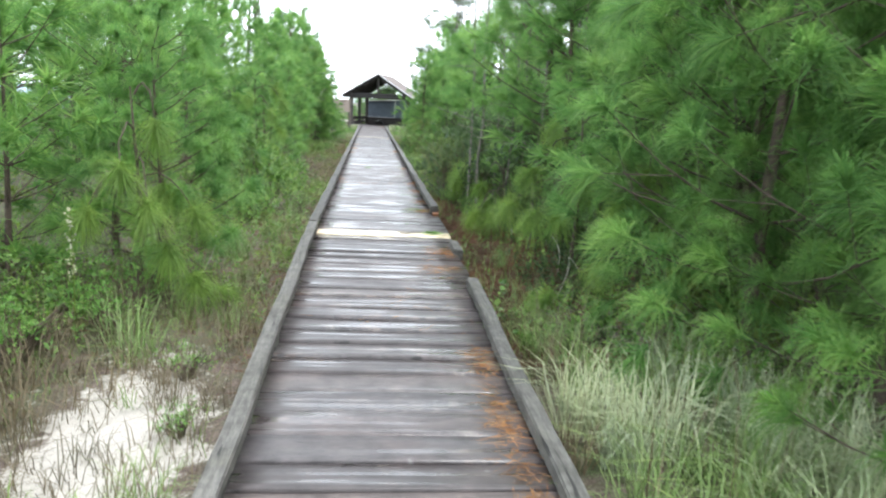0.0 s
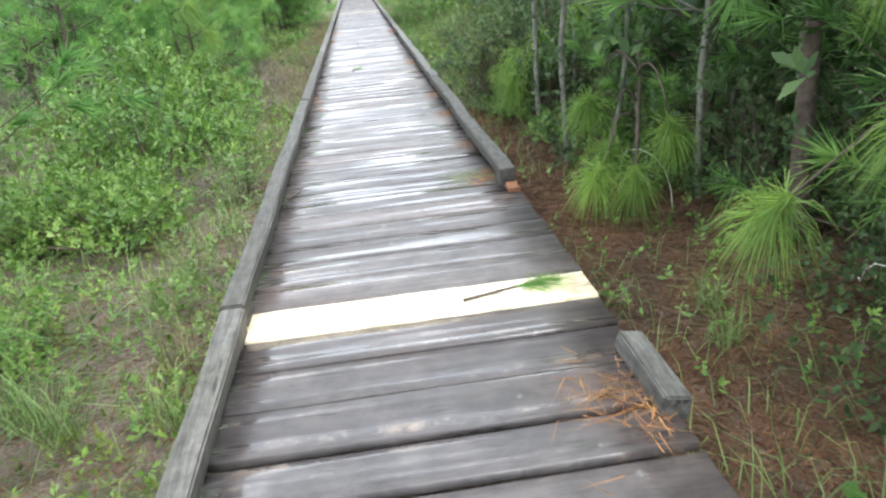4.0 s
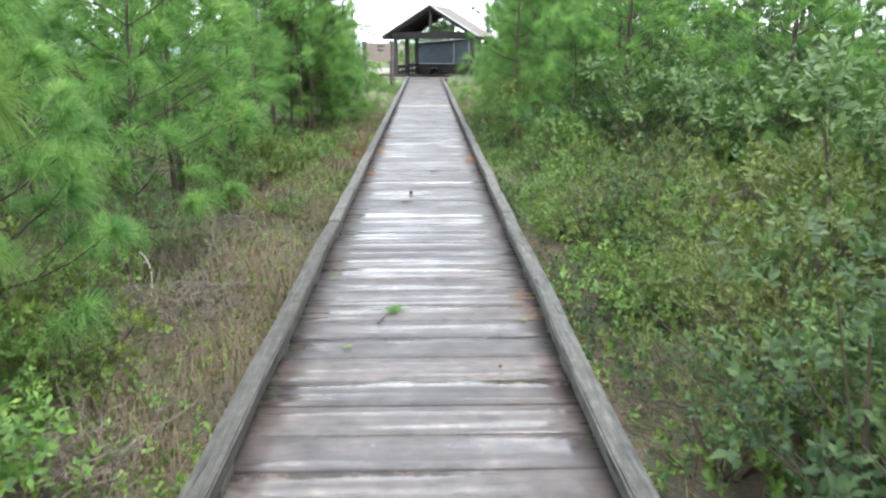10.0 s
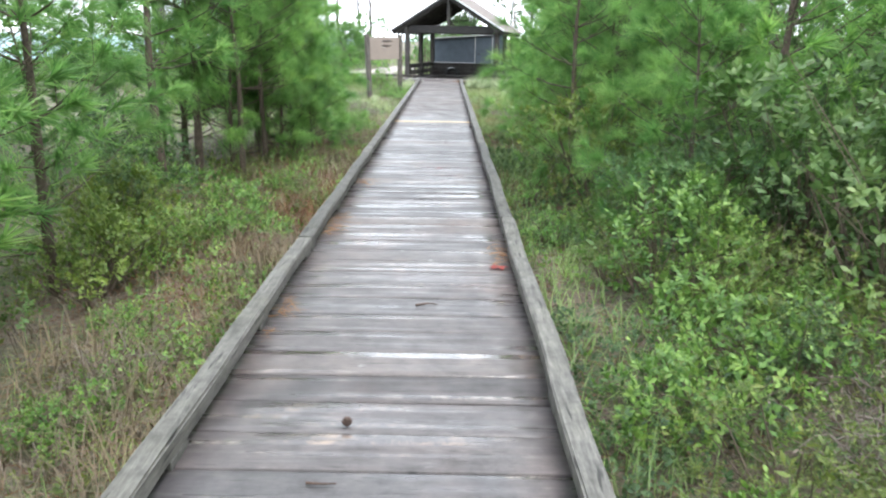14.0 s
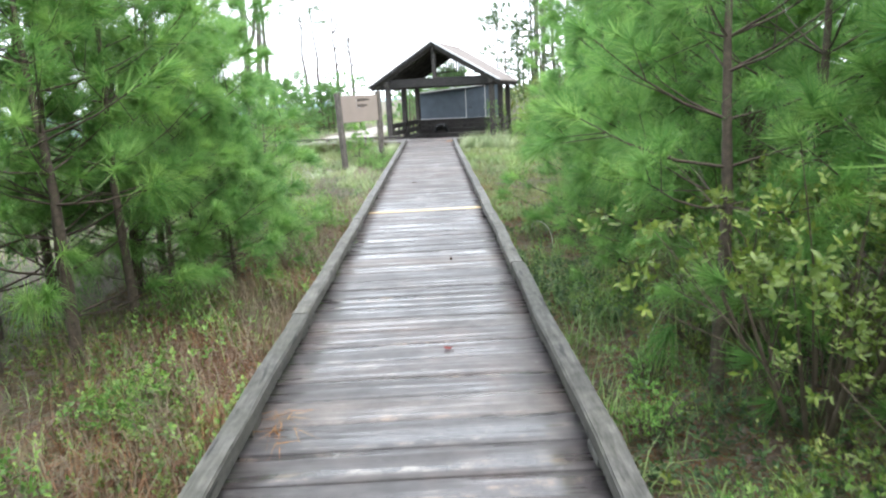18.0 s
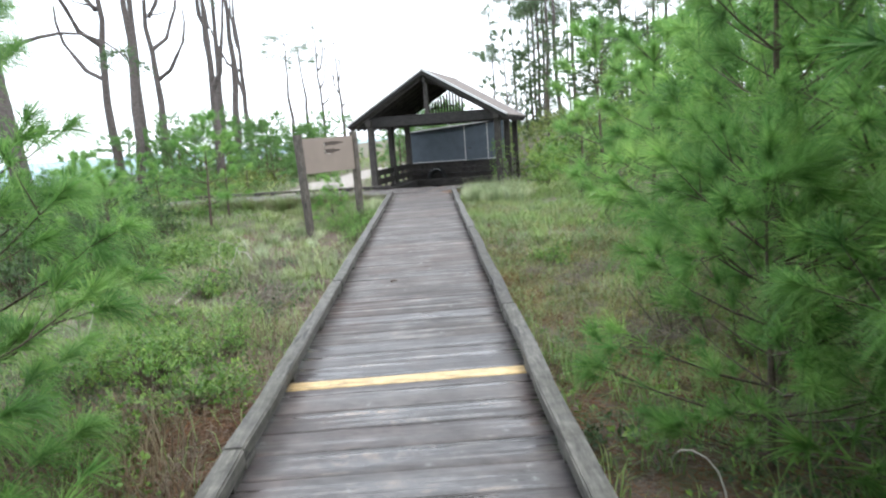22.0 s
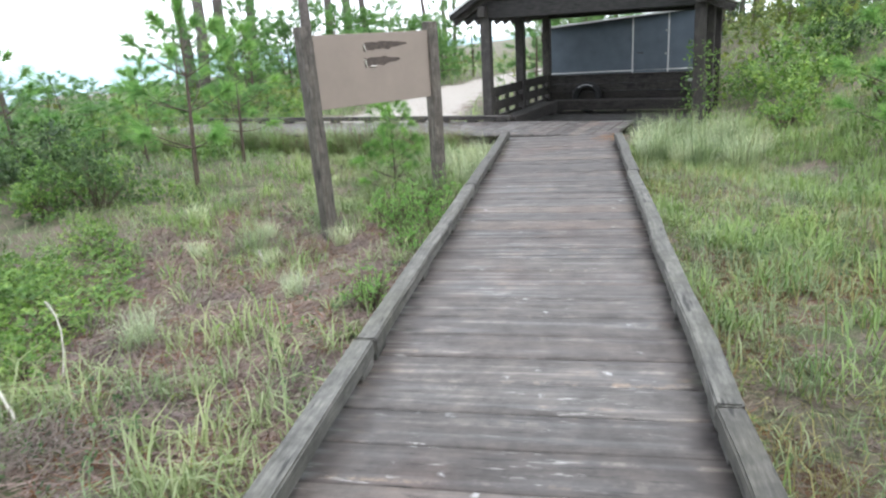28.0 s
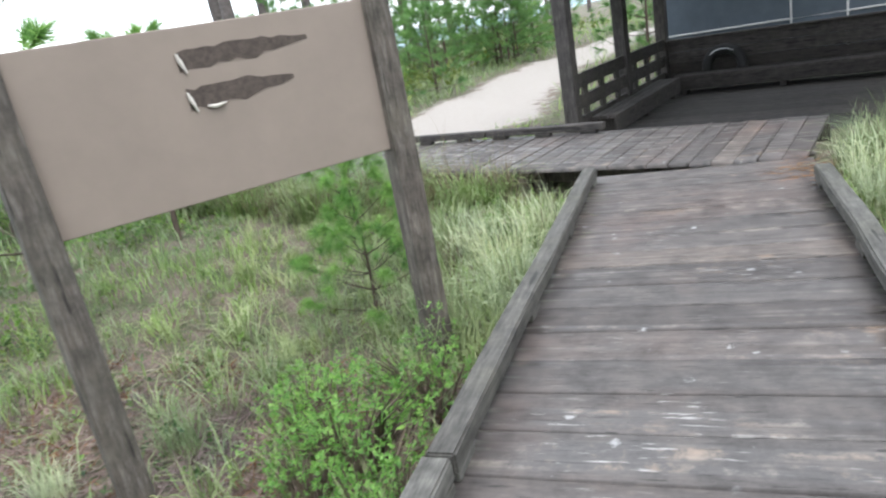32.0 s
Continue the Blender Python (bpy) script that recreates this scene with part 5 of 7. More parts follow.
BACK_SHRUBS = {
    "bright": shrub_parts(51, 0.75, 0.75, 1100, 0.095, M_LEAF, 0.5, 13), "bright2": shrub_parts(52, 0.62, 0.5, 800, 0.085, M_LEAF, 0.5, 12, 8), "dark": shrub_parts(53, 0.95, 1.35, 1400, 0.11, M_LEAFDARK, 0.5, 12),
    "olive": shrub_parts(54, 0.95, 1.3, 1500, 0.095, M_LEAFOLIVE, 0.4, 12), "silver": shrub_parts(55, 1.1, 1.9, 1900, 0.095, M_LEAFGREY, 0.5, 13), "yellow": shrub_parts(56, 0.7, 0.6, 800, 0.085, M_LEAFYELLOW),
}
SHRUB_LABEL = {
    "bright": "bright green leafy low shrub beside the boardwalk", "bright2": "low spreading bright green shrub on needle litter", "dark": "dark green glossy-leaved holly-like shrub",
    "olive": "olive-green fine-leaved shrub beside the boardwalk", "silver": "tall shrub with pale silvery-green leaves", "yellow": "yellow-green low bush in the undergrowth", "myrtle": "tall yellow-green wax-myrtle-like shrub under the pines",
    "cedar": "dense dark green cedar-like bush with fine sprays",
    "dead": "bare grey dead twigs of a low shrub", "weed": "small bright green leafy weed by the kerb",
}


FAR_SCRUB = {}


def add_shrub(x, y, k, s=1.0, r=0.0, sz=1.0):
    if k in BACK_SHRUBS and (y > 51 or x > 5.0 or (x < -5.6 and y > 45.5) or (x > 3.8 and y < 33) or (x < -4.2 and y < 33)):
        FAR_SCRUB.setdefault(k, []).append((x, y, s, r, sz))
        return
    t = thing("shrub", pose(x, y, gz(x, y), 0, 0, r) @ Matrix.Diagonal((s, s, s * sz, 1)), SHRUB_LABEL[k], "shrub", k.rstrip("2") + " shrubs")
    form = BACK_SHRUBS[k] if k in BACK_SHRUBS and abs(x) > (3.2 if y < 33 else 6.9) else SHRUBS[k]
    part("stem", form[0], t)
    part("foliage", form[1], t)


for row in ((-2.45, 12.0, "bright", 1.15, 0, 1.35), (-2.3, 14.6, "bright", 1.0, 60), (-3.3, 13.4, "bright", 1.1, 200), (-1.9, 13.4, "bright2", 0.9, 10), (-2.3, 16.2, "yellow", 0.85, 110), (-3.2, 15.6, "bright", 1.2, 30), (-1.75, 15.0, "dead", 0.8, 0), (-1.7, 10.9, "dead", 0.9, 70), (-2.2, 9.6, "bright2", 1.0, 140), (-3.1, 10.4, "bright2", 1.1, 90), (-1.9, 17.4, "dead", 0.9, 220), (-2.9, 17.8, "bright2", 0.8, 310), (-2.3, 19.4, "dead", 1.0, 20), (-2.3, 20.3, "yellow", 0.75, 40), (-3.0, 21.6, "silver", 0.6, 40), (-2.5, 23.9, "bright2", 0.8, 10), (-1.75, 20.9, "bright2", 0.5, 0), (-3.0, 4.6, "bright2", 0.9, 44), (-3.6, 4.0, "bright2", 1.0, 144),):
    add_shrub(*row)
for row in ((-2.2, 4.9, "weed", 1.1, 0), (-2.75, 3.6, "weed", 1.0, 30), (-3.9, 3.4, "bright", 0.7, 30), (-2.0, 22.2, "bright2", 0.5, 20), (-2.6, 23.0, "yellow", 0.95, 0), (-1.9, 24.6, "bright2", 0.8, 75), (-2.3, 25.6, "bright2", 0.9, 190), (-3.2, 24.9, "dark", 0.7, 15), (-1.9, 27.0, "bright2", 0.6, 10), (-2.2, 33.9, "weed", 0.9, 0), (-1.8, 34.9, "weed", 0.7, 80), (-2.7, 35.4, "bright2", 0.6, 160, 0.6), (-3.6, 36.8, "bright2", 0.8, 260, 0.6), (-1.85, 36.8, "dead", 0.7, 0), (-5.4, 39.9, "bright", 0.75, 30), (-4.4, 39.2, "bright2", 0.6, 30), (-6.6, 41.0, "bright", 0.8, 130), (-6.7, 44.9, "bright", 0.75, 210), (-4.6, 40.9, "bright2", 0.5, 20),):
    add_shrub(*row)
for row in ((-4.75, 43.0, "bright2", 0.62, 100, 0.8), (-4.5, 41.9, "bright2", 0.6, 10, 0.8), (-3.3, 40.2, "bright2", 0.5, 190), (-2.3, 38.4, "dead", 0.5, 60), (-3.0, 38.0, "bright2", 0.7, 10), (-1.6, 44.75, "weed", 1.15, 0), (-1.3, 44.3, "weed", 0.95, 80), (-1.45, 45.2, "weed", 1.0, 200), (-2.0, 44.9, "weed", 0.9, 120), (-1.25, 43.2, "weed", 0.6, 20), (-1.3, 41.6, "weed", 0.7, 60), (-1.75, 44.4, "weed", 0.8, 160), (-2.2, 45.3, "weed", 0.7, 30), (-8.8, 48.5, "bright", 1.0, 0), (-10.5, 46.0, "yellow", 1.0, 200), (-4.2, 6.0, "bright2", 1.0, 0), (-2.1, 5.2, "bright2", 0.6, 20), (-2.7, 4.5, "weed", 1.0, 120), (-3.3, 3.6, "weed", 1.1, 220),):
    add_shrub(*row)
for row in ((-2.3, 4.2, "weed", 0.8, 20), (-1.45, 3.3, "weed", 0.55, 0), (-3.0, 4.1, "bright2", 0.6, 20), (-1.3, 2.5, "weed", 0.45, 70), (-2.4, 7.9, "bright2", 0.8, 33),):
    add_shrub(*row)
for row in ((1.75, 13.3, "dark", 0.95, 0), (2.6, 14.4, "dark", 1.0, 100), (1.6, 12.6, "bright2", 0.55, 0), (1.6, 15.2, "olive", 0.7, 20), (2.3, 16.2, "olive", 0.95, 130), (3.3, 16.6, "olive", 1.2, 230), (1.6, 17.2, "bright2", 0.8, 40), (2.0, 18.4, "bright2", 0.9, 110), (2.9, 18.8, "olive", 0.7, 300), (3.9, 19.2, "olive", 0.9, 10), (1.65, 19.6, "bright2", 0.8, 200), (2.6, 20.4, "dead", 1.1, 0), (1.75, 21.0, "bright2", 0.9, 280), (2.9, 21.4, "olive", 0.65, 60), (2.2, 22.2, "olive", 0.55, 10), (3.6, 22.2, "silver", 1.0, 0), (4.4, 20.8, "silver", 1.1, 120), (1.8, 23.2, "olive", 0.5, 150), (2.7, 23.6, "dead", 1.0, 90), (4.6, 18.0, "silver", 0.9, 220),):
    add_shrub(*row)
for row in ((3.3, 13.2, "dark", 1.1, 320), (2.3, 24.9, "olive", 0.8, 70), (2.2, 26.3, "myrtle", 1.05, 100), (1.7, 25.2, "bright2", 0.6, 10), (1.6, 28.6, "bright2", 0.5, 60), (1.9, 11.4, "bright2", 0.6, 220), (2.9, 11.9, "bright2", 0.9, 20), (2.2, 10.6, "bright2", 0.7, 99), (2.2, 4.4, "bright2", 1.0, 10), (3.1, 4.4, "yellow", 1.1, 60), (2.5, 3.7, "dead", 0.9, 10), (3.0, 3.5, "dead", 0.9, 100), (1.9, 4.4, "dead", 0.7, 50), (2.6, 2.9, "bright2", 0.9, 200), (5.2, 44.6, "bright", 1.2, 0), (6.0, 47.0, "bright", 1.0, 90), (5.0, 48.6, "bright", 1.1, 200), (4.4, 51.5, "bright", 1.0, 10), (6.6, 50.6, "bright", 1.4, 300), (5.5, 54.0, "bright", 1.3, 45), (7.5, 53.0, "dark", 1.4, 111), (3.8, 49.8, "bright2", 1.1, 0), (8.2, 48.0, "bright", 1.4, 32),):
    add_shrub(*row)
for row in ((8.6, 56.5, "bright", 1.6, 222), (5.8, 58.0, "olive", 1.4, 64), (1.9, 38.2, "bright2", 0.6, 0),):
    add_shrub(*row)

for row in ((2.7, 8.6, "dark", 0.7, 20), (3.0, 9.4, "dark", 0.9, 120), (3.3, 10.8, "dark", 1.2, 60), (2.5, 11.7, "bright2", 0.8, 300), (2.3, 10.0, "bright2", 0.6, 30), (3.1, 12.0, "dark", 1.35, 10), (3.9, 9.8, "dark", 1.6, 80), (4.2, 11.6, "dark", 1.6, 170),
            (1.7, 13.9, "dark", 1.0, 40), (2.25, 13.6, "dark", 1.15, 140), (2.9, 13.9, "dark", 1.4, 250), (1.95, 14.8, "dark", 0.75, 10), (2.1, 12.9, "dark", 0.8, 75), (1.45, 13.2, "bright2", 0.45, 20), (3.4, 7.6, "dark", 1.3, 30), (2.9, 6.9, "dark", 0.7, 130)):
    add_shrub(*row)
for row in ((1.6, 18.3, "bright2", 0.6, 0), (1.65, 19.7, "bright2", 0.55, 60), (2.15, 19.2, "olive", 0.55, 100), (2.3, 17.5, "olive", 0.6, 220), (2.9, 20.6, "dark", 0.6, 10), (2.2, 21.2, "dark", 0.45, 60), (3.2, 23.4, "dark", 0.9, 140), (2.6, 22.4, "olive", 0.6, 200), (3.9, 24.6, "dark", 1.2, 80), (3.7, 22.0, "dead", 1.2, 10), (4.2, 21.2, "dead", 1.3, 110), (2.5, 18.6, "dead", 0.9, 60), (2.0, 17.2, "olive", 0.6, 50, 0.8), (2.9, 17.0, "olive", 0.8, 150, 0.8), (1.9, 20.2, "olive", 0.6, 250, 0.8), (3.4, 18.3, "olive", 0.9, 20, 0.9), (2.5, 19.9, "olive", 0.7, 120, 0.8), (1.4, 18.1, "dead", 0.5, 60), (3.2, 19.6, "dead", 1.1, 200), (-2.5, 19.4, "dead", 0.8, 30), (-2.2, 18.5, "dead", 0.8, 130), (-1.78, 11.5, "dead", 0.75, 220), (2.3, 27.4, "dark", 0.55, 10), (3.0, 26.9, "dark", 1.0, 100), (2.9, 25.5, "myrtle", 0.8, 20),
            (1.35, 26.4, "weed", 0.7, 20), (1.4, 25.4, "weed", 0.6, 70), (1.5, 27.1, "weed", 0.65, 150), (1.35, 24.6, "weed", 0.6, 210)):
    add_shrub(*row)
for row in ((-6.4, 41.3, "dark", 0.85, 20), (-5.3, 41.3, "dark", 0.75, 140), (-8.1, 42.5, "dark", 0.9, 60), (-7.3, 41.8, "bright", 0.95, 10), (-5.9, 42.2, "bright", 0.9, 200), (-6.7, 42.9, "dark", 0.8, 300), (-8.9, 43.6, "bright", 1.0, 80), (-4.6, 41.0, "bright2", 0.6, 20), (-6.2, 45.2, "dark", 0.6, 30), (-6.6, 45.8, "bright2", 0.9, 130),
            (-2.15, 36.1, "bright2", 0.62, 30, 0.85), (-2.35, 34.3, "bright2", 0.85, 230, 0.85), (-1.5, 43.65, "weed", 0.6, 60), (-1.75, 33.4, "bright2", 0.7, 130, 0.9), (-1.95, 35.0, "bright2", 0.6, 60, 0.9), (-2.1, 32.6, "bright2", 0.7, 20, 0.9), (1.9, 36.6, "dead", 0.5, 20), (2.3, 37.3, "dead", 0.6, 120), (1.55, 37.4, "dead", 0.4, 220), (-3.0, 34.4, "bright2", 0.8, 10, 0.9), (-2.9, 36.3, "bright2", 0.6, 200, 0.8), (-2.7, 18.2, "silver", 0.5, 60), (-2.4, 20.6, "silver", 0.4, 160), (-3.3, 36.9, "dead", 0.7, 20), (-2.5, 39.4, "dead", 0.55, 120), (-3.2, 38.2, "dead", 0.55, 220), (-1.9, 37.6, "dead", 0.45, 20),
            (-7.0, 45.7, "dark", 0.75, 100), (-8.1, 46.0, "dark", 0.8, 200), (3.2, 20.0, "dead", 1.2, 40), (3.9, 20.9, "dead", 1.3, 140), (2.9, 19.3, "dead", 0.9, 240), (2.5, 18.0, "dead", 0.8, 20), (3.6, 17.6, "olive", 1.15, 70), (2.7, 24.7, "myrtle", 0.6, 130), (2.3, 23.5, "cedar", 0.95, 20), (2.8, 24.1, "cedar", 1.1, 140), (2.9, 3.7, "weed", 1.3, 20), (2.75, 3.95, "yellow", 1.0, 20, 1.3), (3.1, 3.3, "myrtle", 0.6, 200), (3.3, 2.9, "weed", 1.3, 220), (-3.05, 24.7, "yellow", 0.9, 10), (-3.2, 25.5, "bright", 0.9, 100), (-3.6, 26.2, "dark", 0.8, 50), (-2.5, 23.5, "yellow", 0.85, 190, 1.15), (-2.9, 24.2, "yellow", 0.95, 80, 1.15), (-2.1, 24.4, "bright2", 0.6, 20)):
    add_shrub(*row)

for row in ((-2.2, 11.3, "bright2", 0.8, 0), (-2.5, 10.7, "bright2", 0.75, 40), (-1.42, 10.95, "weed", 0.75, 0), (-1.5, 11.6, "weed", 0.6, 60), (-2.1, 10.3, "bright2", 0.6, 200), (-1.6, 12.2, "bright2", 0.5, 20), (-2.9, 10.0, "bright2", 0.8, 300), (-2.9, 11.5, "bright2", 0.9, 90), (-1.85, 12.5, "bright2", 0.7, 180), (-2.6, 12.9, "bright2", 0.9, 270), (-3.3, 12.3, "bright", 0.8, 45)):
    add_shrub(*row)
for row in ((-4.3, 41.6, "bright2", 0.6, 0, 0.75), (-4.8, 42.2, "bright2", 0.7, 90, 0.75), (-4.2, 42.6, "bright2", 0.45, 180, 0.75), (-4.9, 41.4, "bright2", 0.6, 270, 0.75), (-4.8, 43.4, "dead", 0.6, 45), (-5.4, 42.3, "bright2", 0.7, 130, 0.7), (-3.7, 41.0, "bright2", 0.75, 30, 0.6), (-4.1, 40.4, "bright2", 0.8, 130, 0.6), (-4.4, 41.3, "bright2", 0.9, 230, 0.65), (-3.9, 41.8, "bright2", 0.7, 70, 0.55), (-5.0, 40.8, "bright2", 0.9, 310, 0.7), (-4.9, 41.9, "bright2", 0.8, 10, 0.6), (-7.2, 45.6, "dark", 0.7, 130), (-5.8, 40.5, "dark", 0.75, 30, 0.8), (-5.0, 40.3, "dark", 0.55, 230, 0.8), (-6.6, 40.3, "dark", 0.8, 110, 0.8), (-7.6, 46.2, "bright", 0.8, 30)):
    add_shrub(*row)
rs = random.Random(67)
for i in range(20):
    x, y = rs.uniform(-8.0, -4.7), rs.uniform(38.8, 42.2)
    add_shrub(x, y, rs.choice(("bright", "bright", "dark", "bright2", "dark")), rs.uniform(0.6, 1.0), rs.uniform(0, 360), 0.85 if x < -5.6 else 0.5)
for x, y, s in ((-4.4, 38.4, 0.75), (-5.4, 39.8, 0.8), (-6.2, 42.4, 0.85), (-7.2, 43.4, 0.9)):
    add_pine(x, y, 4, s, 60 * x, SMALL)
rs = random.Random(66)
for n, x0, x1, y0, y1, kinds, lo, hi in ((34, 1.7, 5.5, 13.5, 25.5, ("olive", "olive", "bright", "bright2", "dark", "bright2", "dead"), 0.55, 1.05), (8, 3.4, 6.0, 17, 24, ("silver",), 0.8, 1.2),
                                         (24, -5.5, -1.75, 8.5, 17.5, ("bright", "bright2", "bright2", "yellow", "dead", "dead"), 0.6, 1.05), (22, -11, -4.6, 37.5, 49, ("bright2", "dead", "yellow", "dead", "weed", "bright2"), 0.45, 0.8),
                                         (34, 4.0, 13, 40, 60, ("bright", "bright2", "dark", "bright", "silver", "bright2"), 0.7, 1.3), (10, 1.8, 4.0, 26, 36, ("bright2", "dead", "olive", "weed"), 0.4, 0.7),
                                         (9, -4, -1.7, 20, 36, ("bright2", "dead", "weed", "weed"), 0.45, 0.8), (14, -11, -6, 50, 62, ("bright", "yellow", "olive"), 0.6, 1.0)):
    for i in range(n):
        add_shrub(rs.uniform(x0, x1), rs.uniform(y0, y1), rs.choice(kinds), rs.uniform(lo, hi), rs.uniform(0, 360))



def far_scrub(k, places):
    """All far shrubs of one kind, as one mass of leaves."""
    me = BACK_SHRUBS[k][1]
    co = np.empty(len(me.vertices) * 3)
    me.vertices.foreach_get("co", co)
    co = co.reshape(-1, 3)
    fi = np.empty(len(me.loops), dtype=int)
    me.loops.foreach_get("vertex_index", fi)
    tone = np.empty(len(me.polygons))
    me.attributes["tone"].data.foreach_get("value", tone)
    vs, fs = [], []
    for i, (x, y, s, r, sz) in enumerate(places):
        c, n = math.cos(radians(r)) * s, math.sin(radians(r)) * s
        vs.append(np.stack([co[:, 0] * c - co[:, 1] * n + x, co[:, 0] * n + co[:, 1] * c + y, co[:, 2] * s * sz + gz(x, y)], 1))
        fs.append(fi.reshape(-1, 3) + i * len(co))
    ob = new("scrub", set_tone(np_mesh("scrub", np.concatenate(vs), np.concatenate(fs), me.materials[0]), np.tile(tone, len(places))))
    tagged(ob, "mass of " + SHRUB_LABEL[k].split(" beside")[0].split(" on ")[0].replace("shrub", "shrubs") + " away from the walk", "undergrowth", kind="stuff")


for k in FAR_SCRUB:
    far_scrub(k, FAR_SCRUB[k])


def post_vine(u, v, h, n, seed):
    """A vine that climbs a post of the shelter."""
    p = SHELTER @ Vector((u, v, FLOOR_Z))
    t = thing("climbing_vine", pose(p.x, p.y, p.z), "green leafy vine climbing the shelter's corner post", "vine", "vines on the shelter")
    rng = np.random.default_rng(seed)
    us = np.linspace(0, 1, 14)
    stem = tube(np.stack([0.14 * np.cos(us * 9), 0.14 * np.sin(us * 9), us * h], 1), 0.008 - 0.005 * us, 5)
    part("stem", np_mesh("stem", *stem, M_STEM, True), t)
    a, z = rng.uniform(0, 6.283, n), h * rng.uniform(0, 1, n) ** 1.2
    r = 0.13 + np.abs(rng.normal(size=n)) * 0.10 * (1.3 - z / h)
    c = np.stack([r * np.cos(a), r * np.sin(a), z + 0.02], 1)
    v2, f = leaf_cloud(rng, c, np.stack([np.cos(a), np.sin(a), 0 * a], 1), 0.062, 0.65, 0.35)
    part("foliage", np_mesh("foliage", v2, f, M_LEAF), t)


post_vine(2.27, 0.12, 1.75, 420, 401)
post_vine(2.27, 2.38, 1.5, 320, 402)
post_vine(2.27, 4.62, 1.2, 240, 403)

# clumps of tall grass
TUFTS = {"green": tuft_mesh(61, 70, 0.14, 0.62, 0.008, M_GRASS, 0.95), "dry": tuft_mesh(62, 60, 0.14, 0.6, 0.007, M_DRYGRASS, 1.0), "pale": tuft_mesh(63, 120, 0.22, 0.8, 0.009, M_PALEGRASS, 0.85), "silver": tuft_mesh(69, 170, 0.2, 0.75, 0.010, M_SILVERGRASS, 0.8)}
TUFT_LABEL = {"silver": "clump of silvery white-green beach grass", "green": "tuft of arching green grass beside the boardwalk", "dry": "tuft of dry straw-coloured grass", "pale": "clump of pale green beach grass by the deck"}


def add_tuft(x, y, k, s, r):
    t = thing("grass_tuft", pose(x, y, gz(x, y), 0, 0, r) @ Matrix.Diagonal((s, s, s, 1)), TUFT_LABEL[k], "grass", k + " grass tufts")
    part("blade_clump", TUFTS[k], t)
    part("seed_stalk", TUFT_STALKS[k], t)


TUFT_STALKS = {k: tuft_mesh(64 + i, 7, 0.12, 0.95, 0.005, M_DRYGRASS, 0.6) for i, k in enumerate(TUFTS)}
rs = random.Random(31)
for x, y, k, s in ((1.35, 2.6, "silver", 1.0), (1.5, 3.2, "green", 1.2), (1.7, 2.3, "silver", 1.1), (1.3, 3.9, "green", 1.0), (2.0, 2.9, "green", 1.1), (1.45, 1.7, "green", 1.1), (1.9, 1.6, "green", 1.2), (2.3, 2.2, "green", 1.0), (1.25, 4.6, "dry", 0.7), (-1.5, 2.9, "dry", 0.8), (-2.3, 2.6, "dry", 1.0), (-2.6, 3.2, "dry", 1.0), (-1.25, 1.7, "green", 0.7), (-2.2, 1.6, "dry", 1.1), (-2.9, 2.2, "pale", 0.8), (-1.9, 3.6, "green", 0.9), (-1.4, 1.2, "green", 0.8), (-2.1, 4.0, "green", 1.0), (-1.8, 4.6, "green", 0.9), (-2.6, 3.7, "dry", 1.0), (-3.2, 2.8, "dry", 1.1), (-1.35, 4.4, "green", 0.6), (-3.4, 1.9, "dry", 1.1), (-2.5, 1.2, "dry", 1.0), (-2.0, 0.9, "green", 0.9), (1.15, 2.2, "dry", 0.9),):
    add_tuft(x, y, k, s, rs.uniform(0, 360))
for x, y, k, s in ((1.9, 2.0, "green", 0.9), (2.2, 1.7, "green", 1.1), (2.4, 2.5, "silver", 1.0), (2.2, 3.1, "silver", 0.8), (2.65, 2.3, "silver", 0.9), (2.9, 2.8, "pale", 0.9), (2.5, 3.0, "silver", 0.8), (3.0, 2.2, "silver", 0.9), (2.7, 1.8, "silver", 1.0), (2.35, 1.9, "silver", 0.9), (1.7, 1.3, "green", 1.0), (2.7, 2.0, "green", 1.1), (1.5, 2.2, "silver", 0.9), (2.1, 2.6, "dry", 1.0), (1.25, 3.3, "dry", 1.0), (1.6, 3.9, "green", 1.1), (2.4, 3.4, "pale", 1.1), (1.2, 1.1, "green", 1.0), (1.6, 0.9, "green", 1.1), (2.1, 0.9, "pale", 1.2), (1.6, 48.9, "pale", 1.0), (1.9, 48.6, "pale", 1.1), (1.45, 49.4, "pale", 0.9), (2.3, 48.9, "pale", 1.0), (1.85, 49.5, "pale", 1.0), (1.5, 48.1, "green", 0.8), (2.6, 48.3, "pale", 0.9), (2.1, 47.6, "green", 1.0), (-1.2, 46.4, "pale", 0.8), (-1.4, 45.9, "pale", 0.9), (-1.75, 46.3, "pale", 0.9), (-1.15, 47.3, "green", 0.8), (-1.9, 47.2, "dry", 0.8), (-2.9, 44.9, "pale", 0.6), (-2.5, 43.5, "dry", 0.6), (-3.3, 43.8, "pale", 0.6),):
    add_tuft(x, y, k, s, rs.uniform(0, 360))
for i in range(120):
    u = rs.uniform(-9.2, -1.2)
    v = rs.uniform(-3.7, -3.12)
    p = SHELTER @ Vector((u, v, 0))
    add_tuft(p.x, p.y, rs.choice(("green", "pale", "dry", "green")), rs.uniform(0.7, 1.15), rs.uniform(0, 360))
for i in range(30):
    add_tuft(rs.uniform(1.25, 3.0), rs.uniform(46.9, 49.8), rs.choice(("silver", "silver", "pale", "green")), rs.uniform(0.6, 1.0), rs.uniform(0, 360))
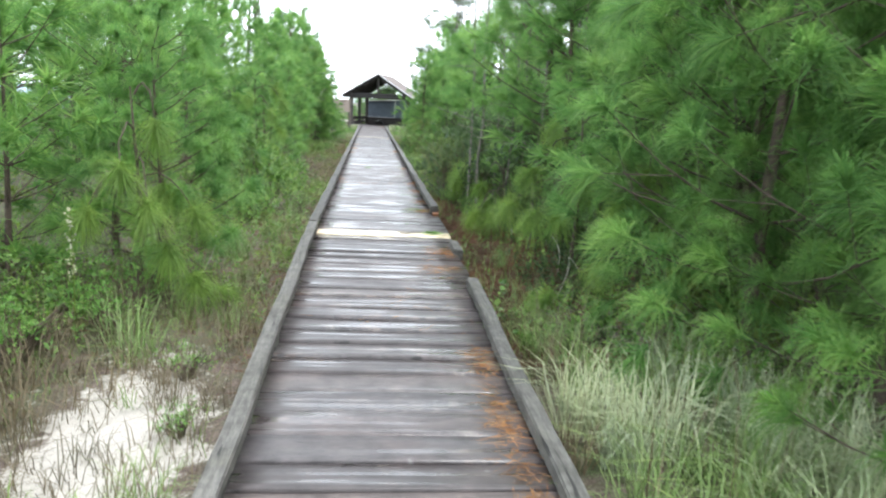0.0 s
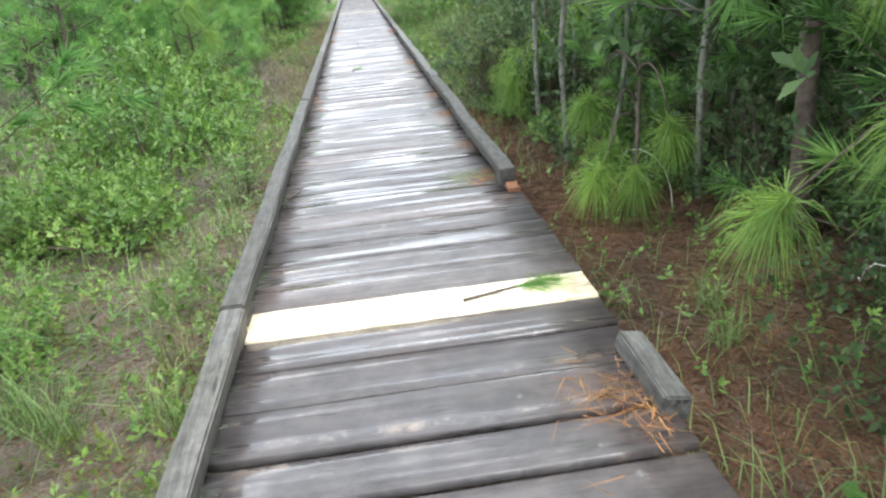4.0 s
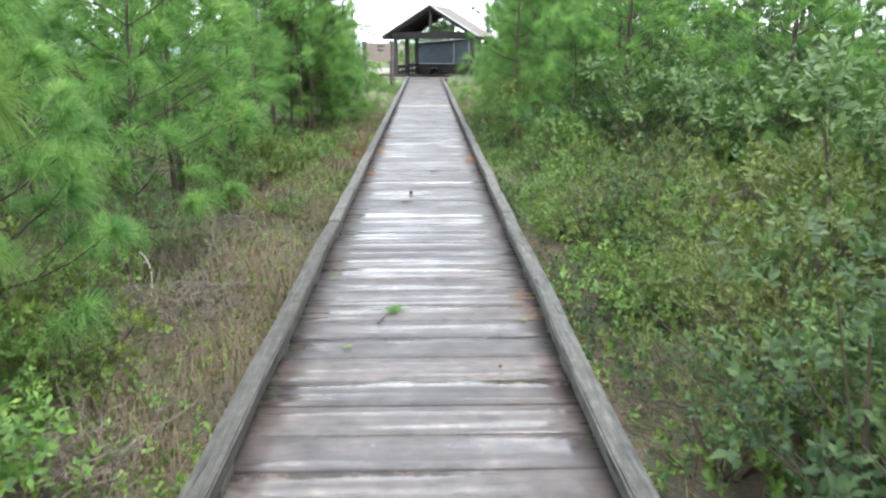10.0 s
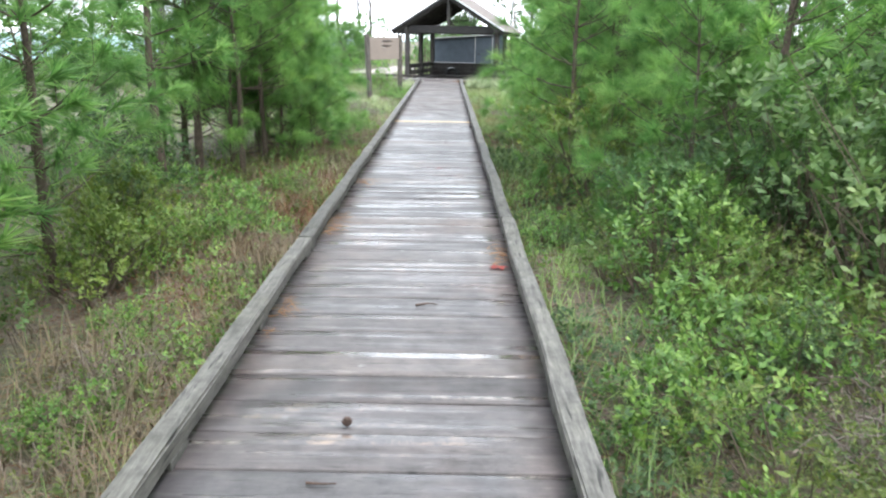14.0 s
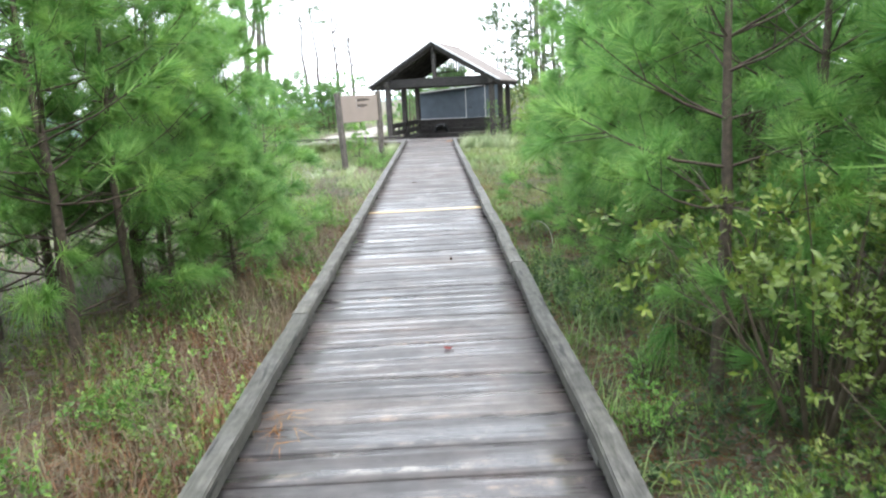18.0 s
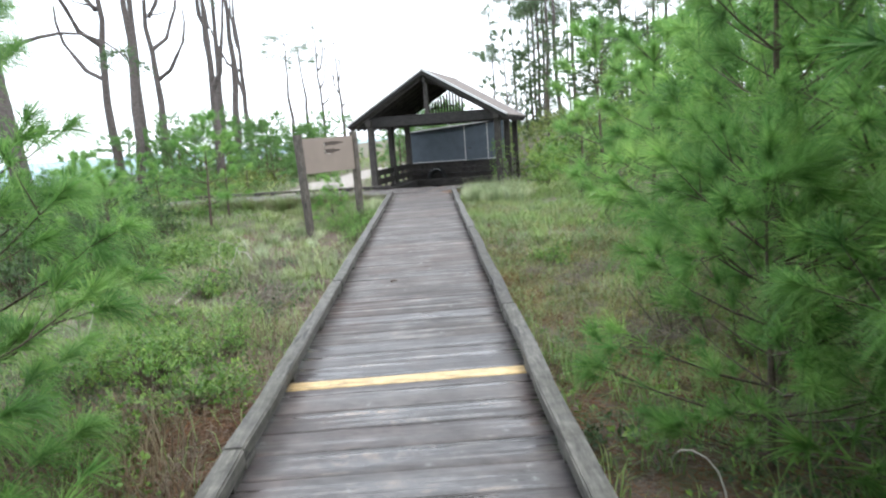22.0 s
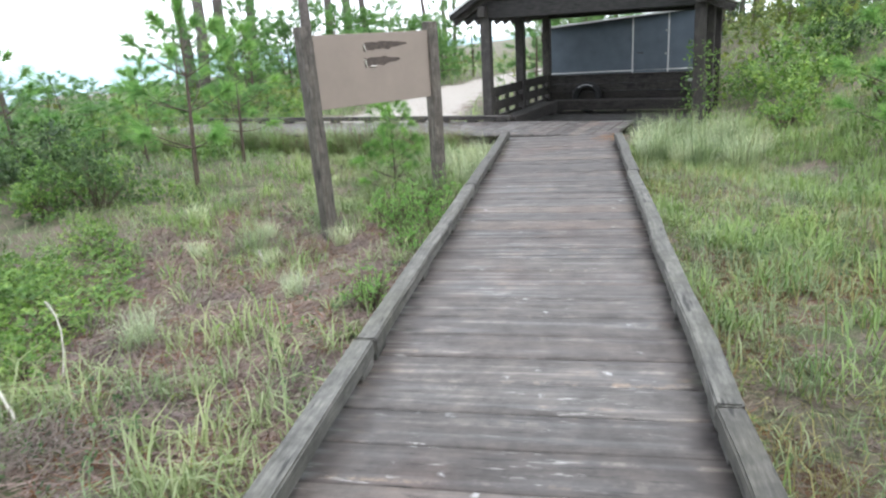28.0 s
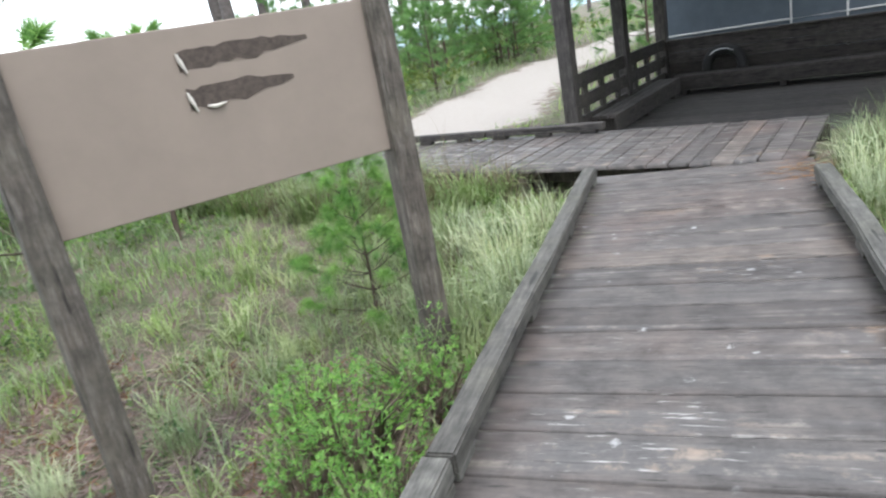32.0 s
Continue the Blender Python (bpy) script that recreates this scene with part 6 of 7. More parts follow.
for x, y, s in ((-4.6, 44.9, 0.5), (-3.4, 44.4, 0.42), (-2.15, 42.1, 0.42), (-2.9, 41.0, 0.5), (-3.9, 43.6, 0.4), (-1.2, 46.3, 0.8), (-1.35, 46.9, 0.85), (-1.2, 47.5, 0.8), (-1.75, 47.3, 0.7), (-2.3, 43.9, 0.45), (-2.9, 43.3, 0.4)):
    add_tuft(x, y, "silver", s, 50 * y)
for i in range(34):
    s = rs.choice((-1, -1, 1))
    add_tuft(s * rs.uniform(1.15, 3.0), rs.uniform(4.0, 13.5), rs.choice(("green", "green", "dry")), rs.uniform(0.45, 0.8), rs.uniform(0, 360))


# ---- undergrowth, grass and litter that nobody could count ----
def scatter(seed, n, x0, x1, y0, y1, keep):
    rng = np.random.default_rng(seed)
    x, y = rng.uniform(x0, x1, n), rng.uniform(y0, y1, n)
    ok = rng.uniform(0, 1, n) < keep(x, y)
    return rng, x[ok], y[ok]


def off_deck(x, y):
    """Nothing grows through the walk, the cross deck, the shelter or the track."""
    u = (x - 0.3) * math.cos(radians(TURN)) + (y - 51.5) * math.sin(radians(TURN))
    v = -(x - 0.3) * math.sin(radians(TURN)) + (y - 51.5) * math.cos(radians(TURN))
    deck = (np.abs(x) < 0.97) & (y < 49)
    cross = (v > -3.05) & (v < -1.1) & (u < 1.5) & (u > -8.7)
    inside = (np.abs(u) < 2.3) & (v > -1.4) & (v < 9)
    return np.where(deck | cross | inside, 0.0, 1.0) * (1 - np.clip(sand_mask(x, y) * 1.6, 0, 1))


def patch(x, y, scale, seed):
    """Soft blotches between 0 and 1."""
    return 0.5 + 0.5 * np.sin(x * scale + seed) * np.cos(y * scale * 0.8 + seed * 1.7) + 0.25 * np.sin(x * scale * 2.3 + y * scale * 1.9 + seed)


def grass_stuff(name, seed, n, area, height, width, mat, label, weight, lean=1.0):
    rng, x, y = scatter(seed, n, *area, lambda a, b: off_deck(a, b) * np.clip(weight(a, b), 0, 1))
    roots = np.stack([x, y, ground_z(x, y) - 0.02], 1)
    v, f = blades(rng, roots, height * (0.6 + 0.8 * np.clip(patch(x, y, 2.3, seed * 0.7), 0, 1)), width, lean)
    tagged(new(name, np_mesh(name, v, f, mat)), label, "grass", kind="stuff")


def leaf_stuff(name, seed, n, area, height, size, mat, label, weight, category="undergrowth", aspect=0.5):
    """Small upright plants with two or three leafy shoots each."""
    rng, x, y = scatter(seed, n, *area, lambda a, b: off_deck(a, b) * np.clip(weight(a, b), 0, 1))
    h = height * rng.uniform(0.25, 0.9, len(x)) * (0.5 + 0.6 * patch(x, y, 1.1, seed))
    axis = rng.normal(size=(len(x), 3)) * 0.45 + np.array([0, 0, 1])
    foot = np.stack([x, y, ground_z(x, y) + np.clip(h, 0.01, None) * rng.uniform(0.1, 0.9, len(x))], 1)
    ok = np.abs(x) > 1.0
    v, f, tone = sprigs(rng, foot[ok], axis[ok], 7, size * 2.0, size * 1.15, aspect, rng.uniform(-0.22, 0.22, ok.sum()))
    tagged(new(name, set_tone(np_mesh(name, v, f, mat), tone)), label, category, kind="stuff")


def bare(x, y):
    """Thinner growth on the worn ground by the sign."""
    return 1 - 0.88 * np.exp(-(((x + 2.9) / 2.6) ** 4 + ((y - 42.7) / 3.1) ** 4))


def near(x, a=1.0, b=5.5):
    return 1 - smoothstep(a, b, np.abs(x)) * 0.75


def clump_stuff(name, seed, n, area, height, width, mat, label, weight, count=10, spread=0.055, ground=off_deck):
    """Small separate clumps of short blades that fan outwards."""
    rng, x, y = scatter(seed, n, *area, lambda a, b: ground(a, b) * np.clip(weight(a, b), 0, 1))
    size = np.repeat(rng.uniform(0.5, 1.25, len(x)), count)
    cx, cy = np.repeat(x, count) + rng.normal(size=len(x) * count) * spread * size, np.repeat(y, count) + rng.normal(size=len(x) * count) * spread * size
    ok = ground(cx, cy) > 0.2
    cx, cy, size = cx[ok], cy[ok], size[ok]
    v, f = blades(rng, np.stack([cx, cy, ground_z(cx, cy) - 0.015], 1), height * size, width, 1.0, 0.4)
    tagged(new(name, np_mesh(name, v, f, mat)), label, "grass", kind="stuff")


grass_stuff("grass", 71, 22000, (-6, -0.97, 1, 36), 0.32, 0.006, M_GRASS, "thin green grass between shrubs", lambda x, y: near(x) * patch(x, y, 0.9, 1.0) * 0.8)
grass_stuff("grass", 72, 34000, (-3.6, -0.97, 9, 36), 0.42, 0.006, M_DRYGRASS, "dry brown grass along the kerb", lambda x, y: near(x, 1.4, 3.0) * (0.2 + 0.8 * smoothstep(11.5, 14, y)) * smoothstep(0.2, 0.7, patch(x, y, 1.2, 2.0)) * (0.25 + 0.75 * smoothstep(13, 17, y)))
grass_stuff("grass", 79, 16000, (-3.4, -0.97, 15, 34), 0.34, 0.005, M_DEADBRUSH, "grey-brown dead grass along the kerb", lambda x, y: near(x, 1.4, 3.0) * 0.45)
grass_stuff("grass", 113, 9000, (-2.6, -0.97, 22.5, 32), 0.3, 0.006, M_LITTER, "rust-brown dead grass along the kerb", lambda x, y: near(x, 1.3, 2.4) * smoothstep(0.25, 0.6, patch(x, y, 1.6, 47.0)))
grass_stuff("grass", 73, 22000, (0.97, 4.5, 1, 36), 0.32, 0.006, M_GRASS, "thin green grass under the pines", lambda x, y: near(x, 0.8, 3) * patch(x, y, 1.0, 3.0) * 0.8 * (1 - 0.75 * smoothstep(13, 15, y) * smoothstep(27, 25, y)))
grass_stuff("grass", 70, 22000, (-14, 14, -2, 36), 0.4, 0.014, M_GRASS, "rough grass on the ground of the thicket", lambda x, y: smoothstep(3.0, 5.0, np.abs(x)) * 0.9)
grass_stuff("grass", 74, 34000, (-16, -0.97, 35, 60), 0.2, 0.009, M_GRASS, "rough green grass in the open", lambda x, y: bare(x, y) * smoothstep(0.4, 0.75, patch(x, y, 1.1, 4.0)) * near(x, 4, 12) * (0.6 + 0.4 * smoothstep(42, 46, y)))
grass_stuff("grass", 75, 26000, (-12, -0.97, 35, 60), 0.24, 0.007, M_PALEGRASS, "pale dry-tipped grass in the open", lambda x, y: bare(x, y) * smoothstep(0.4, 0.75, patch(x, y, 1.1, 5.0)) * near(x, 4, 12) * (0.6 + 0.4 * smoothstep(42, 46, y)))
grass_stuff("grass", 76, 40000, (0.97, 9, 34, 56), 0.2, 0.008, M_GRASS, "green and golden grass on the low dune", lambda x, y: near(x, 4, 12) * smoothstep(0.3, 0.7, patch(x, y, 1.1, 6.0)) * (0.7 + 0.3 * smoothstep(39, 42, y)))
grass_stuff("grass", 77, 30000, (0.97, 8, 33, 52), 0.24, 0.007, M_STRAW, "golden dry grass on the low dune", lambda x, y: near(x, 4, 12) * patch(x, y, 1.2, 7.0) * 0.8)
grass_stuff("grass", 130, 26000, (-24, -4, 47, 72), 0.34, 0.02, M_PALEGRASS, "golden-green grass on the low shore dune", lambda x, y: smoothstep(-4, -7, x))
grass_stuff("grass", 78, 24000, (-18, 45, 56, 100), 0.5, 0.03, M_GRASS, "rough grass of the distance", lambda x, y: 0.8 + 0 * x)
clump_stuff("grass_clumps", 106, 500, (-4.5, -0.99, 38, 49), 0.36, 0.011, M_PALEGRASS, "larger arching pale grass clumps about the sign", lambda x, y: near(x, 2, 5) * (0.16 + 0.84 * bare(x, y)), 26, 0.06)
clump_stuff("grass_clumps", 101, 3600, (-7, -0.99, 34.5, 49), 0.17, 0.009, M_PALEGRASS, "small pale green clumps of feathery grass", lambda x, y: near(x, 3, 8) * (0.16 + 0.84 * bare(x, y)) * (0.25 + 0.75 * smoothstep(0.3, 0.7, patch(x, y, 1.6, 31.0))))
clump_stuff("grass_clumps", 102, 4200, (0.99, 7, 33.5, 50), 0.17, 0.009, M_PALEGRASS, "small pale green clumps of feathery grass on the dune", lambda x, y: near(x, 3, 8) * (0.25 + 0.75 * smoothstep(0.3, 0.7, patch(x, y, 1.6, 33.0))))
clump_stuff("grass_clumps", 103, 3200, (0.99, 7, 33.5, 50), 0.22, 0.010, M_PALEGRASS, "pale arching clumps of grass on the dune", lambda x, y: near(x, 3, 8) * smoothstep(37, 43, y) * smoothstep(0.3, 0.7, patch(x, y, 1.3, 35.0)))
clump_stuff("grass_clumps", 108, 900, (0.99, 8, 36, 52), 0.34, 0.012, M_GRASS, "rounded mounds of light green grass on the dune", lambda x, y: near(x, 3, 9) * smoothstep(39, 43, y) * smoothstep(0.2, 0.6, patch(x, y, 1.1, 37.0)), 34, 0.11)
clump_stuff("grass_clumps", 109, 500, (-6, -0.99, 35, 48), 0.3, 0.012, M_GRASS, "rounded mounds of light green grass in the open", lambda x, y: near(x, 3, 9) * bare(x, y) * smoothstep(0.3, 0.7, patch(x, y, 1.1, 39.0)), 30, 0.11)
clump_stuff("grass_clumps", 104, 1300, (-4.2, -0.99, -1, 6), 0.34, 0.007, M_DRYGRASS, "dry straw-coloured clumps on the sand", lambda x, y: 0.45 + 0 * x, 14, 0.07, lambda x, y: np.where(np.abs(x) > 1.05, 1.0, 0.0))
clump_stuff("grass_clumps", 105, 300, (-3.6, -0.99, -1, 4.5), 0.3, 0.008, M_GRASS, "thin green clumps on the sand", lambda x, y: 0.3 + 0 * x, 10, 0.06, lambda x, y: np.where(np.abs(x) > 1.05, 1.0, 0.0))
leaf_stuff("undergrowth", 81, 14000, (-5.5, -0.99, 3, 36), 0.4, 0.046, M_LEAF, "low bright green undergrowth", lambda x, y: smoothstep(0.35, 0.8, patch(x, y, 1.0, 8.0)) * (0.25 + smoothstep(5.5, 8, y) * smoothstep(17.5, 15, y)) + 0.35 * smoothstep(4, 6, y) * smoothstep(16, 13, y))
leaf_stuff("undergrowth", 89, 13000, (-5.5, -0.99, 4, 30), 0.36, 0.036, M_LEAFOLIVE, "low olive undergrowth beside the kerb", lambda x, y: smoothstep(0.3, 0.8, patch(x, y, 1.7, 16.0)) + 0.3 * smoothstep(13, 15, y) * smoothstep(22, 20, y))
leaf_stuff("undergrowth", 82, 19000, (0.99, 5.0, 3, 36), 0.4, 0.045, M_LEAF, "low bright green undergrowth beneath shrubs", lambda x, y: smoothstep(0.35, 0.8, patch(x, y, 1.0, 9.0)) * (0.16 + 0.22 * smoothstep(11.5, 13.5, y) * smoothstep(26, 23, y) + 0.5 * smoothstep(5, 3.5, y)))
leaf_stuff("undergrowth", 83, 11000, (0.99, 6, 12, 36), 0.5, 0.038, M_LEAFOLIVE, "olive low undergrowth", lambda x, y: smoothstep(0.4, 0.85, patch(x, y, 0.8, 10.0)) * smoothstep(33, 24, y) * 0.4)
leaf_stuff("undergrowth", 80, 9000, (-12, 12, -2, 34), 0.7, 0.10, M_LEAFDARK, "dark undergrowth of the thicket", lambda x, y: smoothstep(3.4, 5.5, np.abs(x)) * (0.3 + 0.7 * (x > 0)))
leaf_stuff("undergrowth", 90, 5000, (1.5, 4.2, 5.5, 14), 0.6, 0.05, M_LEAFDARK, "dark leafy vines under the pines", lambda x, y: smoothstep(0.3, 0.8, patch(x, y, 1.8, 17.0)) * smoothstep(1.4, 2.2, x))
leaf_stuff("undergrowth", 98, 11000, (0.99, 3.6, 13.5, 32.5), 0.4, 0.04, M_LEAFDARK, "low dark green plants beside the kerb", lambda x, y: near(x, 1.6, 3.0) * smoothstep(0.2, 0.7, patch(x, y, 1.9, 18.0)))
leaf_stuff("undergrowth", 99, 5000, (-3.2, -0.99, 21, 34.5), 0.36, 0.04, M_LEAF, "low green plants beside the kerb", lambda x, y: near(x, 1.6, 3.0) * smoothstep(0.3, 0.8, patch(x, y, 1.9, 19.0)))
clump_stuff("grass_clumps", 107, 600, (0.99, 3.2, 20, 34.5), 0.34, 0.009, M_GRASS, "green grass clumps beside the kerb", lambda x, y: near(x, 1.4, 2.6), 12, 0.06)
leaf_stuff("undergrowth", 110, 7000, (-8, -0.99, 33.5, 46), 0.3, 0.04, M_LEAFDARK, "dark low scrub in the open ground", lambda x, y: bare(x, y) * smoothstep(0.5, 0.8, patch(x, y, 1.5, 41.0)) * smoothstep(1.2, 1.8, np.abs(x)))
leaf_stuff("undergrowth", 111, 1600, (1.3, 6, 33.5, 44), 0.26, 0.04, M_LEAFDARK, "dark low scrub on the dune", lambda x, y: smoothstep(0.5, 0.8, patch(x, y, 1.5, 43.0)))
leaf_stuff("undergrowth", 84, 13000, (-13, -0.99, 33.5, 56), 0.26, 0.038, M_LEAF, "low leafy plants in the open grass", lambda x, y: bare(x, y) * smoothstep(0.35, 0.85, patch(x, y, 0.9, 11.0)) * near(x, 4, 12) * (0.25 + 0.75 * smoothstep(40, 45, y)))
leaf_stuff("undergrowth", 85, 9000, (2.5, 13, 36, 60), 0.5, 0.06, M_LEAF, "vines and low leaves on the dune", lambda x, y: smoothstep(2.5, 5, x) * smoothstep(0.2, 0.8, patch(x, y, 0.9, 12.0)))
leaf_stuff("undergrowth", 87, 6000, (0.99, 6, 34, 52), 0.14, 0.03, M_LEAFOLIVE, "low golden-green ground plants", lambda x, y: smoothstep(0.2, 0.8, patch(x, y, 1.4, 14.0)))
leaf_stuff("undergrowth", 88, 5000, (-9, -0.99, 35, 52), 0.14, 0.03, M_LEAFOLIVE, "low golden-green ground plants in the open", lambda x, y: bare(x, y) * smoothstep(0.2, 0.8, patch(x, y, 1.4, 15.0)))
leaf_stuff("undergrowth", 86, 4500, (-16, 45, 56, 100), 0.8, 0.24, M_LEAFOLIVE, "distant low green scrub", lambda x, y: 0.25 + 0.75 * (np.abs(x + 4) > 3))


def litter_stuff(name, seed, n, area, weight, label, length=0.16, mat=None, rise=0.12, width=0.006):
    rng, x, y = scatter(seed, n, *area, lambda a, b: off_deck(a, b) * np.clip(weight(a, b), 0, 1))
    root = np.stack([x, y, ground_z(x, y) + 0.012], 1)
    d = rng.normal(size=root.shape) * np.array([1, 1, rise])
    d /= np.linalg.norm(d, axis=1)[:, None]
    v, f = needles(rng, root, d, length, width)
    v[2::3, 2] = np.maximum(v[2::3, 2], ground_z(v[2::3, 0], v[2::3, 1]) + 0.004)
    tagged(new(name, np_mesh(name, v, f, mat or M_LITTER)), label, "litter", kind="stuff")


litter_stuff("needle_litter", 91, 90000, (0.95, 3.6, 4, 34), lambda x, y: (1 - 0.85 * smoothstep(1.6, 3.2, x)) * (0.25 + 0.75 * smoothstep(13.5, 11, y) + 0.6 * smoothstep(24, 26, y)), "fallen brown pine needles under the trees")
litter_stuff("needle_litter", 92, 70000, (-3.4, -0.95, 3, 34), lambda x, y: near(x, 1.3, 3.0) * (0.4 + 0.6 * smoothstep(21, 24, y)), "fallen brown pine needles beside the walk")
litter_stuff("dead_stalks", 125, 22000, (0.99, 4.5, 13.5, 26), lambda x, y: smoothstep(0.2, 0.6, patch(x, y, 1.5, 51.0)), "dark grey-brown dead twigs under the shrubs", 0.26, M_DEADBRUSH, 0.8, 0.007)
litter_stuff("needle_litter", 93, 40000, (-5.0, -0.95, 35, 46), lambda x, y: near(x, 1, 4.0), "dry grey-brown stalks and needles on bare ground", mat=M_MAUVE)


litter_stuff("needle_litter", 120, 52000, (0.97, 3.2, 3.6, 13.6), lambda x, y: 1 - 0.7 * smoothstep(1.8, 3.2, x), "rust-orange fallen pine needles under the trees", 0.18, M_RUST, 0.3)
litter_stuff("needle_litter", 121, 34000, (-3.4, -0.97, 26.0, 33.5), lambda x, y: near(x, 1.6, 3.0), "rust-brown fallen pine needles beside the kerb", 0.18, M_RUST, 0.3)
leaf_stuff("undergrowth", 122, 58, (1.1, 2.1, 3.4, 6.0), 0.22, 0.075, M_LEAF, "broad round-leaved vine creeping over the needles", lambda x, y: 0.7 + 0 * x, aspect=0.95)
litter_stuff("dead_stalks", 97, 34000, (-4.8, -0.97, 39.5, 45.5), lambda x, y: 1 - 0.5 * smoothstep(0.4, 0.7, patch(x, y, 2.2, 26.0)), "pale pinkish-grey dead stalks about the sign", 0.18, M_MAUVE, 0.9, 0.010)
litter_stuff("dead_stalks", 100, 8000, (-4.4, -0.97, 39, 46), lambda x, y: smoothstep(0.2, 0.7, patch(x, y, 2.6, 28.0)), "reddish-brown dead stalks about the sign", 0.16, M_LITTER, 0.8, 0.010)
litter_stuff("dead_stalks", 101, 9000, (-4.4, -0.97, 39, 46), lambda x, y: 0.8 + 0 * x, "pale bleached stalks about the sign", 0.24, M_MAUVE, 0.9, 0.009)
litter_stuff("needle_litter", 123, 2600, (-3.0, -2.0, 43.0, 43.9), lambda x, y: np.exp(-(((x + 2.48) / 0.33) ** 2 + ((y - 43.4) / 0.28) ** 2)), "patch of reddish needles on bare sand by the sign", 0.12, M_LITTER, 0.3)
litter_stuff("needle_litter", 124, 5200, (1.0, 2.6, 41.2, 43.2), lambda x, y: np.exp(-(((x - 1.75) / 0.42) ** 2 + ((y - 42.2) / 0.6) ** 2)), "reddish-brown bare patch in the dune grass", 0.16, M_LITTER, 0.5)
litter_stuff("needle_litter", 126, 9000, (0.97, 1.9, 35.6, 41.0), lambda x, y: smoothstep(1.75, 1.15, x) * smoothstep(0.2, 0.5, patch(x, y, 1.9, 53.0)), "reddish-brown bare strip along the kerb", 0.15, M_LITTER, 0.4)
litter_stuff("dead_stalks", 127, 15000, (0.97, 4.2, 33.0, 40.5), lambda x, y: smoothstep(0.15, 0.55, patch(x, y, 1.4, 57.0)), "pale straw-coloured dead stalks on the dune", 0.24, M_STRAW, 0.9, 0.009)
litter_stuff("dead_stalks", 94, 42000, (-6.0, -0.97, 34, 47), lambda x, y: smoothstep(0.25, 0.75, patch(x, y, 1.3, 20.0)) * near(x, 2, 6), "grey-brown dead stalks on the open ground", 0.2, M_DEADBRUSH, 0.45)
litter_stuff("dead_stalks", 112, 24000, (0.97, 4.5, 33, 43), lambda x, y: smoothstep(0.3, 0.7, patch(x, y, 1.7, 45.0)), "reddish-brown dead stalks on the dune", 0.2, M_LITTER, 0.5)
litter_stuff("dead_stalks", 95, 30000, (0.97, 5.0, 33, 47), lambda x, y: smoothstep(0.3, 0.8, patch(x, y, 1.3, 22.0)), "dry brown stalks among the grass", 0.2, M_DEADBRUSH, 0.45)
litter_stuff("dead_stalks", 96, 26000, (-3.6, -0.97, 8, 34), lambda x, y: smoothstep(0.45, 0.85, patch(x, y, 1.5, 24.0)) * near(x, 1.2, 3), "dry brown stalks beside the kerb", 0.24, M_DEADBRUSH, 0.6)


# ---- boardwalk ----
BOARD = 0.286
KERB_IN, KERB_W, KERB_H, BLOCK_H = 0.80, 0.115, 0.09, 0.04


def board_mesh(name, seed, length, width, mat, along="x"):
    """A slightly cupped plank with worn edges."""
    rng = random.Random(seed)
    nx, prof = 6, [(-0.5, -0.007, -0.038), (-0.48, 0.0, -0.038), (-0.25, -0.0045, -0.038), (0.0, -0.006, -0.038), (0.25, -0.004, -0.038), (0.48, 0.001, -0.038), (0.5, -0.006, -0.038)]
    cup = rng.choice((0.25, 0.4, 0.7, 1.1, 1.6))
    tilt = rng.uniform(-0.003, 0.003)
    verts, faces = [], []
    m = len(prof)
    for i in range(nx + 1):
        x = (i / nx - 0.5) * length
        wav = rng.uniform(-0.0012, 0.0012)
        for side in (0, 1):
            for (p, top, bot) in prof:
                z = (top * cup + tilt * p * 2 + wav) if side == 0 else bot
                verts.append((x, p * width + (rng.uniform(-0.0015, 0.0015) if abs(p) > 0.45 else 0), z))
    row = 2 * m
    for i in range(nx):
        a, b = i * row, (i + 1) * row
        for j in range(m - 1):
            faces.append((a + j, b + j, b + j + 1, a + j + 1))
        faces.append((a, a + m, b + m, b))
        faces.append((a + m - 1, b + m - 1, b + 2 * m - 1, a + 2 * m - 1))
    for i in (0, nx * row):
        for j in range(m - 1):
            q = (i + j, i + j + 1, i + m + j + 1, i + m + j)
            faces.append(q if i == 0 else q[::-1])
    if along == "y":
        verts = [(y, -x, z) for x, y, z in verts]
    return np_mesh(name, verts, faces, mat)


